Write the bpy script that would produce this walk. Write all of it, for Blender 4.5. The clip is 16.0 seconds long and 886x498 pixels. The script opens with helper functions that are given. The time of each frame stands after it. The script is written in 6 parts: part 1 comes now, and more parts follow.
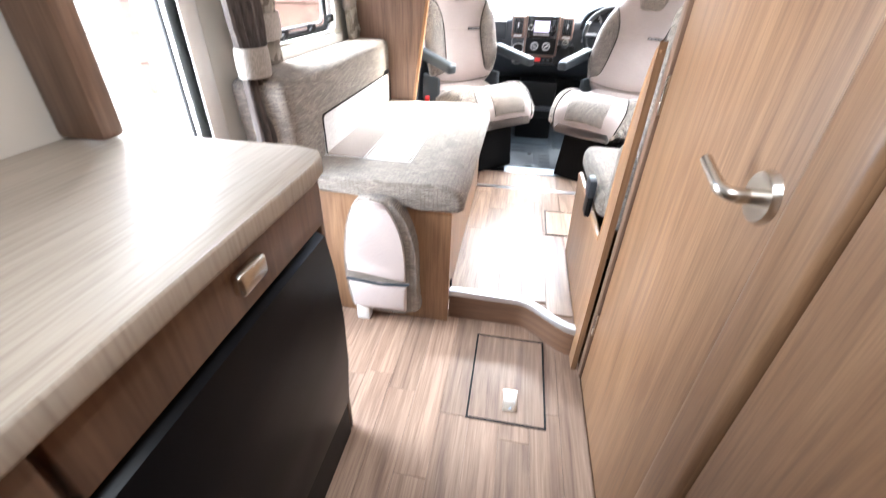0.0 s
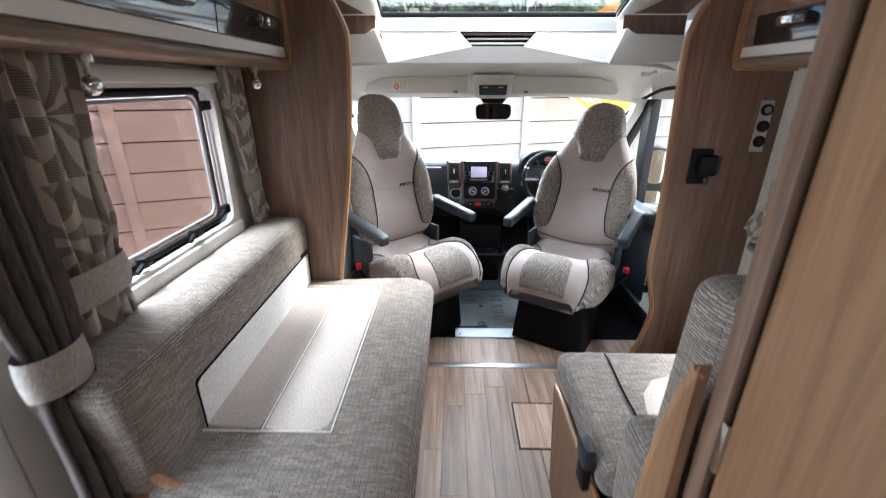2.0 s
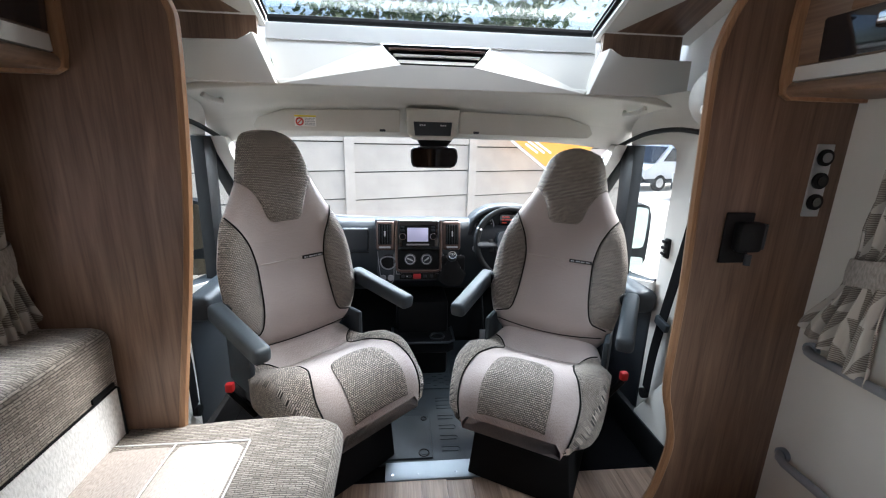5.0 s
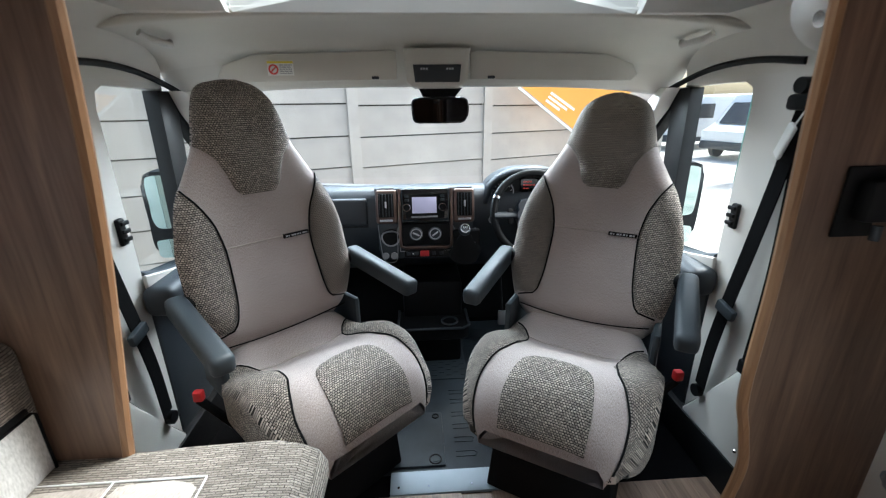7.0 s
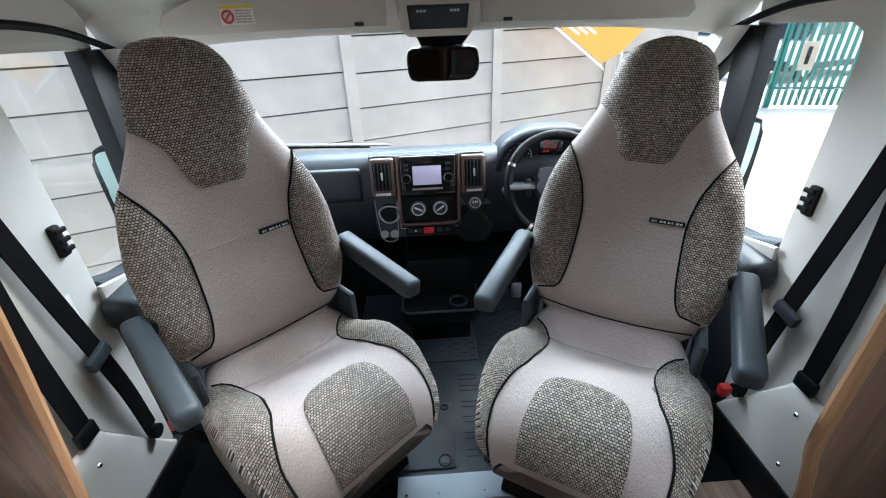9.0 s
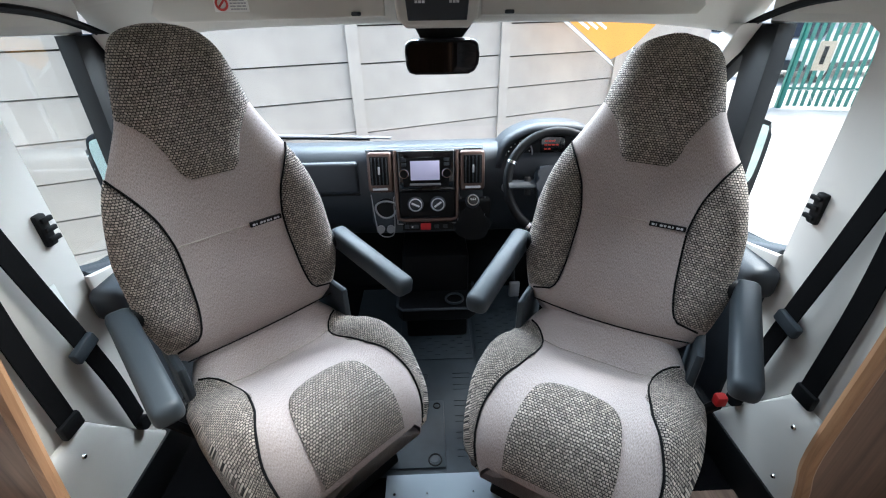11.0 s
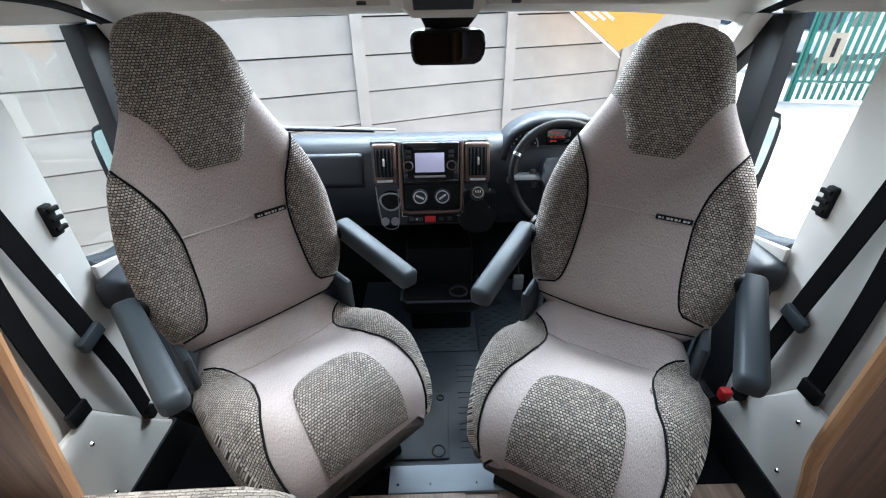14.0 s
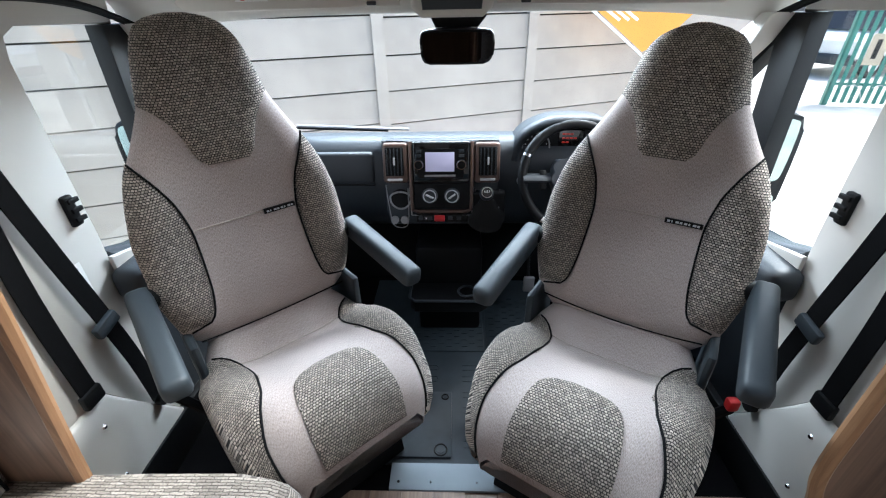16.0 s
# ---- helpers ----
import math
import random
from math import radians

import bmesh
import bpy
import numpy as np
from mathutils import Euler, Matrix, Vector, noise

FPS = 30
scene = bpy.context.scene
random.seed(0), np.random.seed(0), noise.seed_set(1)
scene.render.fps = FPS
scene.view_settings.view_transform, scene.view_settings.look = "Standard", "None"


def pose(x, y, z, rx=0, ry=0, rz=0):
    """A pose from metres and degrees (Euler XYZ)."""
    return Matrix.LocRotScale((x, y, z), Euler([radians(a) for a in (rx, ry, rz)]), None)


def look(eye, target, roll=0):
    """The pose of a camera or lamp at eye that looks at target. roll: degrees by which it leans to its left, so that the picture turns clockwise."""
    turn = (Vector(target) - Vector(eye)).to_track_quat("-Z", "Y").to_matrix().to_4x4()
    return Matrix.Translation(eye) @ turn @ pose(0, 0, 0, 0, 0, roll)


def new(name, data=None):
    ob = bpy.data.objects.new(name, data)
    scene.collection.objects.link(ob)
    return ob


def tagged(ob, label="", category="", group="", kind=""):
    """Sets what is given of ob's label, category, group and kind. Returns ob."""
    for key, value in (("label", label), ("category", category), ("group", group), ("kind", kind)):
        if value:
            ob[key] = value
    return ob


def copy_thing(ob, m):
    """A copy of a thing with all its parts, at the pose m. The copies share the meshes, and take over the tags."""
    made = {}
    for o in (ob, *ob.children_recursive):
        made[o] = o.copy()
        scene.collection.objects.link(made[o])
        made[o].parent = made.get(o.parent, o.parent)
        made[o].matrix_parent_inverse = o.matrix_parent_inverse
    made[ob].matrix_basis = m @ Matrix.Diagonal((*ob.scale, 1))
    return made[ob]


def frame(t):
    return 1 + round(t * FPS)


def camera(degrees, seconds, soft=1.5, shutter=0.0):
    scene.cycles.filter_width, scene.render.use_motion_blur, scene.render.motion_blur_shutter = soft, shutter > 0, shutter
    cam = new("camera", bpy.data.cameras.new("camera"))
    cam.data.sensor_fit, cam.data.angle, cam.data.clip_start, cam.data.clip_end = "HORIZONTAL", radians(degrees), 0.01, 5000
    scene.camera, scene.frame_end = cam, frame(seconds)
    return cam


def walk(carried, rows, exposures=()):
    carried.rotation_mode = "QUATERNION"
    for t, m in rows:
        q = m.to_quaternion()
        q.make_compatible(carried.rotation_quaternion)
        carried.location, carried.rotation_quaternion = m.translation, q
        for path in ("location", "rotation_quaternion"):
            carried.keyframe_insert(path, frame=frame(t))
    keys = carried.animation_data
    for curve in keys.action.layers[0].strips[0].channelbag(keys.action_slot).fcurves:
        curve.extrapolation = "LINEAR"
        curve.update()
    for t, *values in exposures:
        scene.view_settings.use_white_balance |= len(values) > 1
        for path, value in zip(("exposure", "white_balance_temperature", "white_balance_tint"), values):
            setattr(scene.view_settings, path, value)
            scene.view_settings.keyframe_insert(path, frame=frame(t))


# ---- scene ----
import functools

cam = camera(92.9, 16.0, soft=1.1, shutter=0.4)
EXPOSURES = [(0.0, 3.80, 6300, 12), (0.5, 3.18, 6200, 11), (1.0, 2.80, 6100, 10), (1.5, 2.52, 6050, 10), (2.0, 2.30, 6000, 10), (3.0, 2.24, 6000, 9), (4.0, 1.98, 6000, 9), (6.5, 1.58, 5900, 5), (7.0, 1.50, 5900, 4), (8.0, 1.57, 5800, 4), (10.5, 1.64, 5800, 6), (16.0, 1.64, 5800, 6)]
PATH = [
    (0, (-0.164, -2.646, 1.086), (-0.425, -0.985, 0.002), 1.7),
    (0.5, (-0.173, -2.559, 1.161), (-0.331, -0.786, 0.249), 2.8),
    (1, (-0.161, -2.374, 1.207), (-0.33, -0.592, 0.314), 1.9),
    (1.5, (-0.195, -2.195, 1.276), (-0.349, -0.366, 0.481), 1.3),
    (2, (-0.215, -2.017, 1.356), (-0.257, -0.156, 0.626), 0.1),
    (2.5, (-0.195, -1.859, 1.421), (-0.334, 0.046, 0.827), 0.2),
    (3, (-0.166, -1.699, 1.447), (-0.159, 0.244, 0.974), -0.2),
    (3.5, (-0.181, -1.585, 1.459), (-0.013, 0.361, 1.03), -2.0),
    (4, (-0.162, -1.484, 1.421), (0.013, 0.442, 0.909), 0.9),
    (4.2, (-0.151, -1.443, 1.389), (0.045, 0.48, 0.877), 1.8),
    (6.3, (-0.102, -1.141, 1.246), (0.071, 0.772, 0.689), -0.8),
    (6.5, (-0.09, -1.12, 1.249), (0.058, 0.79, 0.673), -0.9),
    (7, (-0.075, -1.003, 1.235), (0.046, 0.88, 0.572), -0.5),
    (7.5, (-0.084, -0.853, 1.278), (0.108, 0.968, 0.474), -0.2),
    (8, (-0.075, -0.784, 1.309), (0.057, 0.992, 0.398), -1.8),
    (10.5, (-0.026, -0.684, 1.328), (-0.003, 1.057, 0.343), -1.1),
    (11, (-0.02, -0.69, 1.324), (0.029, 1.045, 0.33), -0.9),
    (11.5, (-0.017, -0.685, 1.325), (0.024, 1.044, 0.321), -0.8),
    (12, (-0.021, -0.684, 1.32), (0.015, 1.038, 0.303), -0.2),
    (12.5, (-0.019, -0.688, 1.319), (0.012, 1.032, 0.298), -0.7),
    (13, (-0.021, -0.69, 1.317), (-0.007, 1.021, 0.281), -0.4),
    (13.5, (-0.022, -0.689, 1.318), (0.006, 1.029, 0.296), -0.5),
    (14, (-0.022, -0.689, 1.319), (0.008, 1.031, 0.299), -0.9),
    (14.5, (-0.018, -0.687, 1.318), (0.015, 1.032, 0.296), -1.2),
    (15, (-0.006, -0.685, 1.318), (0.017, 1.036, 0.297), -1.7),
    (15.5, (0.005, -0.687, 1.319), (0.008, 1.039, 0.309), -1.0),
    (16, (0.022, -0.694, 1.316), (-0.043, 1.027, 0.3), -1.1),
]
walk(cam, [(t, look(e, g, r)) for t, e, g, r in PATH], EXPOSURES)

# ---- world, sun, exposure ----
world = bpy.data.worlds.new("sky")
scene.world = world
world.use_nodes = True
wn = world.node_tree
sky = wn.nodes.new("ShaderNodeTexSky")
sky.sky_type, sky.sun_disc = "NISHITA", False
sky.sun_elevation, sky.sun_rotation = radians(52), radians(70)
sky.air_density, sky.dust_density, sky.ozone_density = 1.0, 4.0, 1.0
wn.links.new(sky.outputs[0], wn.nodes["Background"].inputs[0])
wn.nodes["Background"].inputs[1].default_value = 0.15
sun_data = bpy.data.lights.new("sun", "SUN")
sun_data.energy, sun_data.angle, sun_data.color = 2.1, radians(14), (1.0, 0.96, 0.9)
sun_ob = new("sun", sun_data)
sun_ob.matrix_world = look((12, 5, 16), (0, 0, 0))


def window_light(name, eye, target, w, h, watts):
    d = bpy.data.lights.new(name, "AREA")
    d.shape, d.size, d.size_y, d.energy, d.color = "RECTANGLE", w, h, watts, (0.88, 0.95, 1.0)
    o = new(name, d)
    o.matrix_world = look(eye, target)
    return o


# added area lamps outside the openings, out of view, boosting the skylight indoors
window_light("skylight_rooflight", (0, 0.22, 2.45), (0, 0.12, 1.0), 1.3, 0.35, 8)
window_light("skylight_windscreen", (0, 1.36, 1.53), (0, 0.25, 0.75), 1.7, 0.26, 24)
window_light("skylight_door", (-1.60, -1.68, 0.75), (-0.2, -1.60, -0.1), 0.7, 1.0, 7)
window_light("skylight_window_left", (-1.50, -0.78, 1.95), (-0.2, -0.78, 0.5), 0.8, 0.5, 24)
window_light("skylight_window_right", (1.60, -0.88, 1.95), (0.2, -0.85, 0.5), 0.9, 0.6, 38)
window_light("skylight_cab_left", (-1.45, 0.45, 1.80), (-0.2, 0.15, 0.5), 0.6, 0.5, 3)
window_light("skylight_cab_right", (1.45, 0.45, 1.80), (0.2, 0.15, 0.5), 0.6, 0.5, 13)
# added fill over the kitchen, out of view; no fitting hangs there
window_light("fill_light_kitchen", (-0.2, -2.7, 1.86), (-0.2, -2.7, 0), 0.5, 0.5, 1.5)

# ---- materials ----


def nodes_of(name, rough=0.5, metal=0.0):
    m = bpy.data.materials.new(name)
    m.use_nodes = True
    nt = m.node_tree
    b = nt.nodes["Principled BSDF"]
    b.inputs["Roughness"].default_value = rough
    b.inputs["Metallic"].default_value = metal
    return m, nt, b


def uv_scaled(nt, sx, sy, sz=1.0):
    uv = nt.nodes.new("ShaderNodeUVMap")
    mp = nt.nodes.new("ShaderNodeMapping")
    mp.inputs["Scale"].default_value = (sx, sy, sz)
    nt.links.new(uv.outputs[0], mp.inputs[0])
    return mp.outputs[0]


def noise_node(nt, vec, scale, detail=4.0, rough=0.55, dist=0.0):
    n = nt.nodes.new("ShaderNodeTexNoise")
    n.inputs["Scale"].default_value, n.inputs["Detail"].default_value = scale, detail
    n.inputs["Roughness"].default_value, n.inputs["Distortion"].default_value = rough, dist
    nt.links.new(vec, n.inputs["Vector"])
    return n.outputs[0]


def ramp(nt, fac, stops):
    r = nt.nodes.new("ShaderNodeValToRGB")
    e = r.color_ramp.elements
    while len(e) < len(stops):
        e.new(0.5)
    for el, (p, c) in zip(e, stops):
        el.position, el.color = p, (*c, 1)
    nt.links.new(fac, r.inputs[0])
    return r.outputs[0]


def bump(nt, b, height, strength, dist=0.002):
    bp = nt.nodes.new("ShaderNodeBump")
    bp.inputs["Strength"].default_value, bp.inputs["Distance"].default_value = strength, dist
    nt.links.new(height, bp.inputs["Height"])
    nt.links.new(bp.outputs[0], b.inputs["Normal"])
    return bp


def math_node(nt, op, a, b):
    n = nt.nodes.new("ShaderNodeMath")
    n.operation = op
    for i, v in enumerate((a, b)):
        if isinstance(v, (int, float)):
            n.inputs[i].default_value = v
        else:
            nt.links.new(v, n.inputs[i])
    return n.outputs[0]


def mix_col(nt, fac, a, b, blend="MIX"):
    n = nt.nodes.new("ShaderNodeMix")
    n.data_type, n.blend_type = "RGBA", blend
    for i, v in ((0, fac), (6, a), (7, b)):
        if isinstance(v, (int, float)):
            n.inputs[i].default_value = v
        elif isinstance(v, tuple):
            n.inputs[i].default_value = (*v, 1)
        else:
            nt.links.new(v, n.inputs[i])
    return n.outputs[2]


def paint(name, col, rough=0.5, metal=0.0, var=0.08, grain=300.0, bumped=0.15, blotch=3.0, coat=0.0, spec=0.5):
    """A surface of one colour with fine grain and broad unevenness."""
    m, nt, b = nodes_of(name, rough, metal)
    v = uv_scaled(nt, 1, 1)
    big = noise_node(nt, v, blotch, 3.0)
    lo = tuple(c * (1 - var) for c in col)
    hi = tuple(min(1.0, c * (1 + var)) for c in col)
    c = ramp(nt, big, [(0.3, lo), (0.7, hi)])
    nt.links.new(c, b.inputs["Base Color"])
    fine = noise_node(nt, v, grain, 2.0)
    r = math_node(nt, "ADD", math_node(nt, "MULTIPLY", big, 0.2), rough - 0.1)
    nt.links.new(r, b.inputs["Roughness"])
    if bumped:
        bump(nt, b, fine, bumped, 0.0008)
    b.inputs["Coat Weight"].default_value = coat
    b.inputs["Specular IOR Level"].default_value = spec
    return m


def wood(name, dark, light, along="v", rough=0.42, per_piece=False):
    """Foil-finished walnut: long streaks along one direction."""
    m, nt, b = nodes_of(name, rough)
    v = uv_scaled(nt, *((22, 1.3) if along == "v" else (1.3, 22)))
    if per_piece:
        oi = nt.nodes.new("ShaderNodeObjectInfo")
        add = nt.nodes.new("ShaderNodeVectorMath")
        add.operation = "ADD"
        sc = nt.nodes.new("ShaderNodeCombineXYZ")
        nt.links.new(math_node(nt, "MULTIPLY", oi.outputs["Random"], 40.0), sc.inputs[0])
        nt.links.new(math_node(nt, "MULTIPLY", oi.outputs["Random"], 17.0), sc.inputs[1])
        nt.links.new(v, add.inputs[0])
        nt.links.new(sc.outputs[0], add.inputs[1])
        v = add.outputs[0]
    streak = noise_node(nt, v, 1.6, 6.0, 0.62, 0.6)
    v2 = uv_scaled(nt, *((160, 5) if along == "v" else (5, 160)))
    pores = noise_node(nt, v2, 1.0, 3.0, 0.6)
    mid = tuple((a + c) / 2 for a, c in zip(dark, light))
    c = ramp(nt, streak, [(0.28, dark), (0.5, mid), (0.72, light)])
    p = ramp(nt, pores, [(0.35, (0.62, 0.58, 0.55)), (0.55, (1, 1, 1))])
    c = mix_col(nt, 0.55, c, p, "MULTIPLY")
    if per_piece:
        c = mix_col(nt, 1.0, c, ramp(nt, oi.outputs["Random"], [(0.0, (0.72, 0.70, 0.68)), (1.0, (1.12, 1.08, 1.04))]), "MULTIPLY")
    nt.links.new(c, b.inputs["Base Color"])
    nt.links.new(math_node(nt, "ADD", math_node(nt, "MULTIPLY", pores, 0.15), rough - 0.07), b.inputs["Roughness"])
    bump(nt, b, pores, 0.12, 0.0006)
    return m


def weave(name, dark, light, du, dv, strength=0.8):
    """Coarse basket cloth: pale slubs of uneven tone standing in dark gaps."""
    m, nt, b = nodes_of(name, 0.92)
    v = uv_scaled(nt, 1, 1)
    warp = nt.nodes.new("ShaderNodeVectorMath")
    warp.operation = "ADD"
    nz = nt.nodes.new("ShaderNodeTexNoise")
    nz.inputs["Scale"].default_value = 110.0
    sc = nt.nodes.new("ShaderNodeVectorMath")
    sc.operation = "SCALE"
    sc.inputs["Scale"].default_value = dv * 0.7
    nt.links.new(v, nz.inputs["Vector"])
    nt.links.new(nz.outputs["Color"], sc.inputs[0])
    nt.links.new(v, warp.inputs[0])
    nt.links.new(sc.outputs[0], warp.inputs[1])
    br = nt.nodes.new("ShaderNodeTexBrick")
    br.inputs["Scale"].default_value = 1.0
    br.inputs["Brick Width"].default_value, br.inputs["Row Height"].default_value = du, dv
    br.inputs["Mortar Size"].default_value = dv * 0.24
    br.inputs["Mortar Smooth"].default_value = 0.8
    br.inputs["Color1"].default_value = (*light, 1)
    br.inputs["Color2"].default_value = (*tuple(0.45 * a + 0.55 * c for a, c in zip(light, dark)), 1)
    br.inputs["Mortar"].default_value = (*dark, 1)
    nt.links.new(warp.outputs[0], br.inputs["Vector"])
    big = noise_node(nt, v, 7.0, 3.0)
    slub = noise_node(nt, v, 1.6 / dv, 2.0)
    c = mix_col(nt, 0.7, br.outputs["Color"], ramp(nt, slub, [(0.3, (0.5, 0.48, 0.46)), (0.65, (1.15, 1.12, 1.1))]), "MULTIPLY")
    c = mix_col(nt, 0.5, c, ramp(nt, big, [(0.3, (0.82, 0.82, 0.82)), (0.7, (1.1, 1.1, 1.1))]), "MULTIPLY")
    nt.links.new(c, b.inputs["Base Color"])
    h = math_node(nt, "SUBTRACT", 1.0, br.outputs["Fac"])
    bump(nt, b, h, strength, 0.0022)
    b.inputs["Sheen Weight"].default_value = 0.08
    return m


def cloth(name, dark, light, scale=420.0):
    """Fine melange upholstery cloth."""
    m, nt, b = nodes_of(name, 0.95)
    a = noise_node(nt, uv_scaled(nt, 1.0, 0.22), scale, 2.0)
    big = noise_node(nt, uv_scaled(nt, 1, 1), 5.0, 4.0)
    c = ramp(nt, a, [(0.32, dark), (0.62, light)])
    c = mix_col(nt, 0.6, c, ramp(nt, big, [(0.3, (0.88, 0.87, 0.86)), (0.7, (1.06, 1.06, 1.06))]), "MULTIPLY")
    nt.links.new(c, b.inputs["Base Color"])
    bump(nt, b, a, 0.35, 0.0012)
    b.inputs["Sheen Weight"].default_value = 0.2
    return m


def leaf_cloth(name, base, leaf):
    """Curtain cloth printed with bursts of pointed leaves, striped across."""
    m, nt, b = nodes_of(name, 0.9)
    v = uv_scaled(nt, 4.2, 3.3)
    sep = nt.nodes.new("ShaderNodeSeparateXYZ")
    nt.links.new(v, sep.inputs[0])
    row = math_node(nt, "FLOOR", sep.outputs[1], 0.0)
    fx = math_node(nt, "SUBTRACT", math_node(nt, "FRACT", math_node(nt, "ADD", sep.outputs[0], math_node(nt, "MULTIPLY", row, 0.5)), 0.0), 0.5)
    fy = math_node(nt, "SUBTRACT", math_node(nt, "FRACT", sep.outputs[1], 0.0), 0.5)
    turn = math_node(nt, "MULTIPLY", math_node(nt, "ARCTAN2", fy, fx), 8 / (2 * math.pi))
    saw = math_node(nt, "FRACT", turn, 0.0)
    petal = ramp(nt, saw, [(0.0, (0, 0, 0)), (0.46, (0.0, 0.0, 0.0)), (0.50, (1, 1, 1)), (0.97, (1, 1, 1)), (1.0, (0, 0, 0))])
    w = nt.nodes.new("ShaderNodeTexWave")
    w.wave_type, w.bands_direction = "BANDS", "Y"
    w.inputs["Scale"].default_value, w.inputs["Distortion"].default_value = 50.0, 0.6
    nt.links.new(uv_scaled(nt, 1, 1), w.inputs["Vector"])
    stripe = ramp(nt, w.outputs[0], [(0.25, (0.5, 0.5, 0.5)), (0.6, (1, 1, 1))])
    c = mix_col(nt, mix_col(nt, 1.0, petal, stripe, "MULTIPLY"), base, leaf)
    nt.links.new(c, b.inputs["Base Color"])
    bump(nt, b, noise_node(nt, uv_scaled(nt, 1, 1), 500.0, 2.0), 0.3, 0.001)
    return m


def glass(name, tint=(1, 1, 1), gloss=0.6):
    m, nt, b = nodes_of(name, 0.0)
    nt.nodes.remove(b)
    tr = nt.nodes.new("ShaderNodeBsdfTransparent")
    tr.inputs[0].default_value = (*tint, 1)
    gl = nt.nodes.new("ShaderNodeBsdfGlossy")
    gl.inputs["Roughness"].default_value = 0.01
    fr = nt.nodes.new("ShaderNodeFresnel")
    fr.inputs[0].default_value = 1.45
    mx = nt.nodes.new("ShaderNodeMixShader")
    nt.links.new(math_node(nt, "MULTIPLY", fr.outputs[0], gloss), mx.inputs[0])
    nt.links.new(tr.outputs[0], mx.inputs[1])
    nt.links.new(gl.outputs[0], mx.inputs[2])
    nt.links.new(mx.outputs[0], nt.nodes["Material Output"].inputs[0])
    return m


def glow(name, col, power):
    m, nt, b = nodes_of(name, 0.4)
    b.inputs["Base Color"].default_value = (*col, 1)
    b.inputs["Emission Color"].default_value = (*col, 1)
    b.inputs["Emission Strength"].default_value = power
    return m


WALNUT = wood("walnut_upright", (0.095, 0.053, 0.034), (0.225, 0.138, 0.092))
WALNUT_FLAT = wood("walnut_lengthwise", (0.11, 0.062, 0.037), (0.27, 0.172, 0.112), "u")
WALNUT_PALE = wood("walnut_pale_upright", (0.165, 0.082, 0.040), (0.315, 0.183, 0.098))
WALNUT_EDGE = wood("walnut_edging", (0.24, 0.12, 0.055), (0.42, 0.24, 0.13), "v", 0.35)
PLANK = wood("floor_plank", (0.17, 0.105, 0.075), (0.40, 0.285, 0.21), "v", 0.5, True)
GLOSSWOOD = wood("lacquered_walnut", (0.11, 0.055, 0.03), (0.26, 0.15, 0.085), "u", 0.12)
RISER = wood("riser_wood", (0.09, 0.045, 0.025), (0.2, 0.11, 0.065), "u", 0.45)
WEAVE = weave("basket_weave_cloth", (0.011, 0.009, 0.0075), (0.62, 0.545, 0.475), 0.0074, 0.0060)
RIB = weave("ribbed_sofa_cloth", (0.085, 0.070, 0.058), (0.40, 0.355, 0.305), 0.030, 0.0062, 0.6)
SOFA_PALE = cloth("sofa_panel_cloth", (0.33, 0.28, 0.25), (0.50, 0.44, 0.395))
PALE = cloth("pale_melange_cloth", (0.275, 0.230, 0.213), (0.53, 0.455, 0.424), 760.0)
PALE_SEAT = cloth("light_panel_cloth", (0.39, 0.335, 0.29), (0.56, 0.50, 0.445))
SILVER = cloth("silver_panel_cloth", (0.55, 0.54, 0.52), (0.78, 0.77, 0.75), 300.0)
PIPING = paint("black_piping", (0.006, 0.006, 0.0065), 0.8, spec=0.15)
BLACK = paint("black_plastic", (0.005, 0.0052, 0.0058), 0.5, grain=700.0, bumped=0.3, spec=0.2)
BLACK_SOFT = paint("charcoal_plastic", (0.028, 0.034, 0.041), 0.48, grain=900.0, bumped=0.4, spec=0.42)
ARM = paint("slate_vinyl", (0.032, 0.040, 0.047), 0.5, grain=600.0, bumped=0.3, spec=0.35)
RUBBER = paint("grey_rubber_mat", (0.028, 0.037, 0.045), 0.55, grain=260.0, bumped=0.5, var=0.25, blotch=9.0)
DARK_CARPET = paint("black_carpet", (0.004, 0.004, 0.0045), 0.95, grain=500.0, bumped=0.8, spec=0.05)
BELT = paint("black_webbing", (0.003, 0.003, 0.0034), 0.9, grain=500.0, bumped=0.4, spec=0.1)
CREAM = paint("cream_trim", (0.58, 0.56, 0.52), 0.55, grain=500.0, bumped=0.12, var=0.04)
CEILING = paint("ceiling_cream", (0.70, 0.665, 0.62), 0.6, grain=240.0, bumped=0.12, var=0.05)
HEADLINE = paint("headliner_felt", (0.60, 0.58, 0.53), 0.9, grain=700.0, bumped=0.35, var=0.05)
WHITE = paint("white_plastic", (0.78, 0.78, 0.76), 0.4, var=0.03, bumped=0.0)
WALLCARD = paint("wall_board", (0.66, 0.63, 0.57), 0.6, grain=200.0, bumped=0.15, var=0.04)
ALU = paint("brushed_aluminium", (0.62, 0.63, 0.65), 0.32, 0.9, var=0.06)
GREYMETAL = paint("grey_painted_step", (0.23, 0.26, 0.29), 0.4, 0.3, var=0.12)
CHROME = paint("chrome", (0.8, 0.8, 0.82), 0.12, 1.0, var=0.02, bumped=0.0)
NICKEL = paint("satin_nickel", (0.60, 0.57, 0.52), 0.25, 1.0, var=0.04, bumped=0.0)
GREYRAIL = paint("grey_rail", (0.30, 0.30, 0.31), 0.4, 0.4, var=0.05)
BRONZE = paint("bronze_trim", (0.14, 0.092, 0.076), 0.35, 0.5, var=0.05, bumped=0.0)
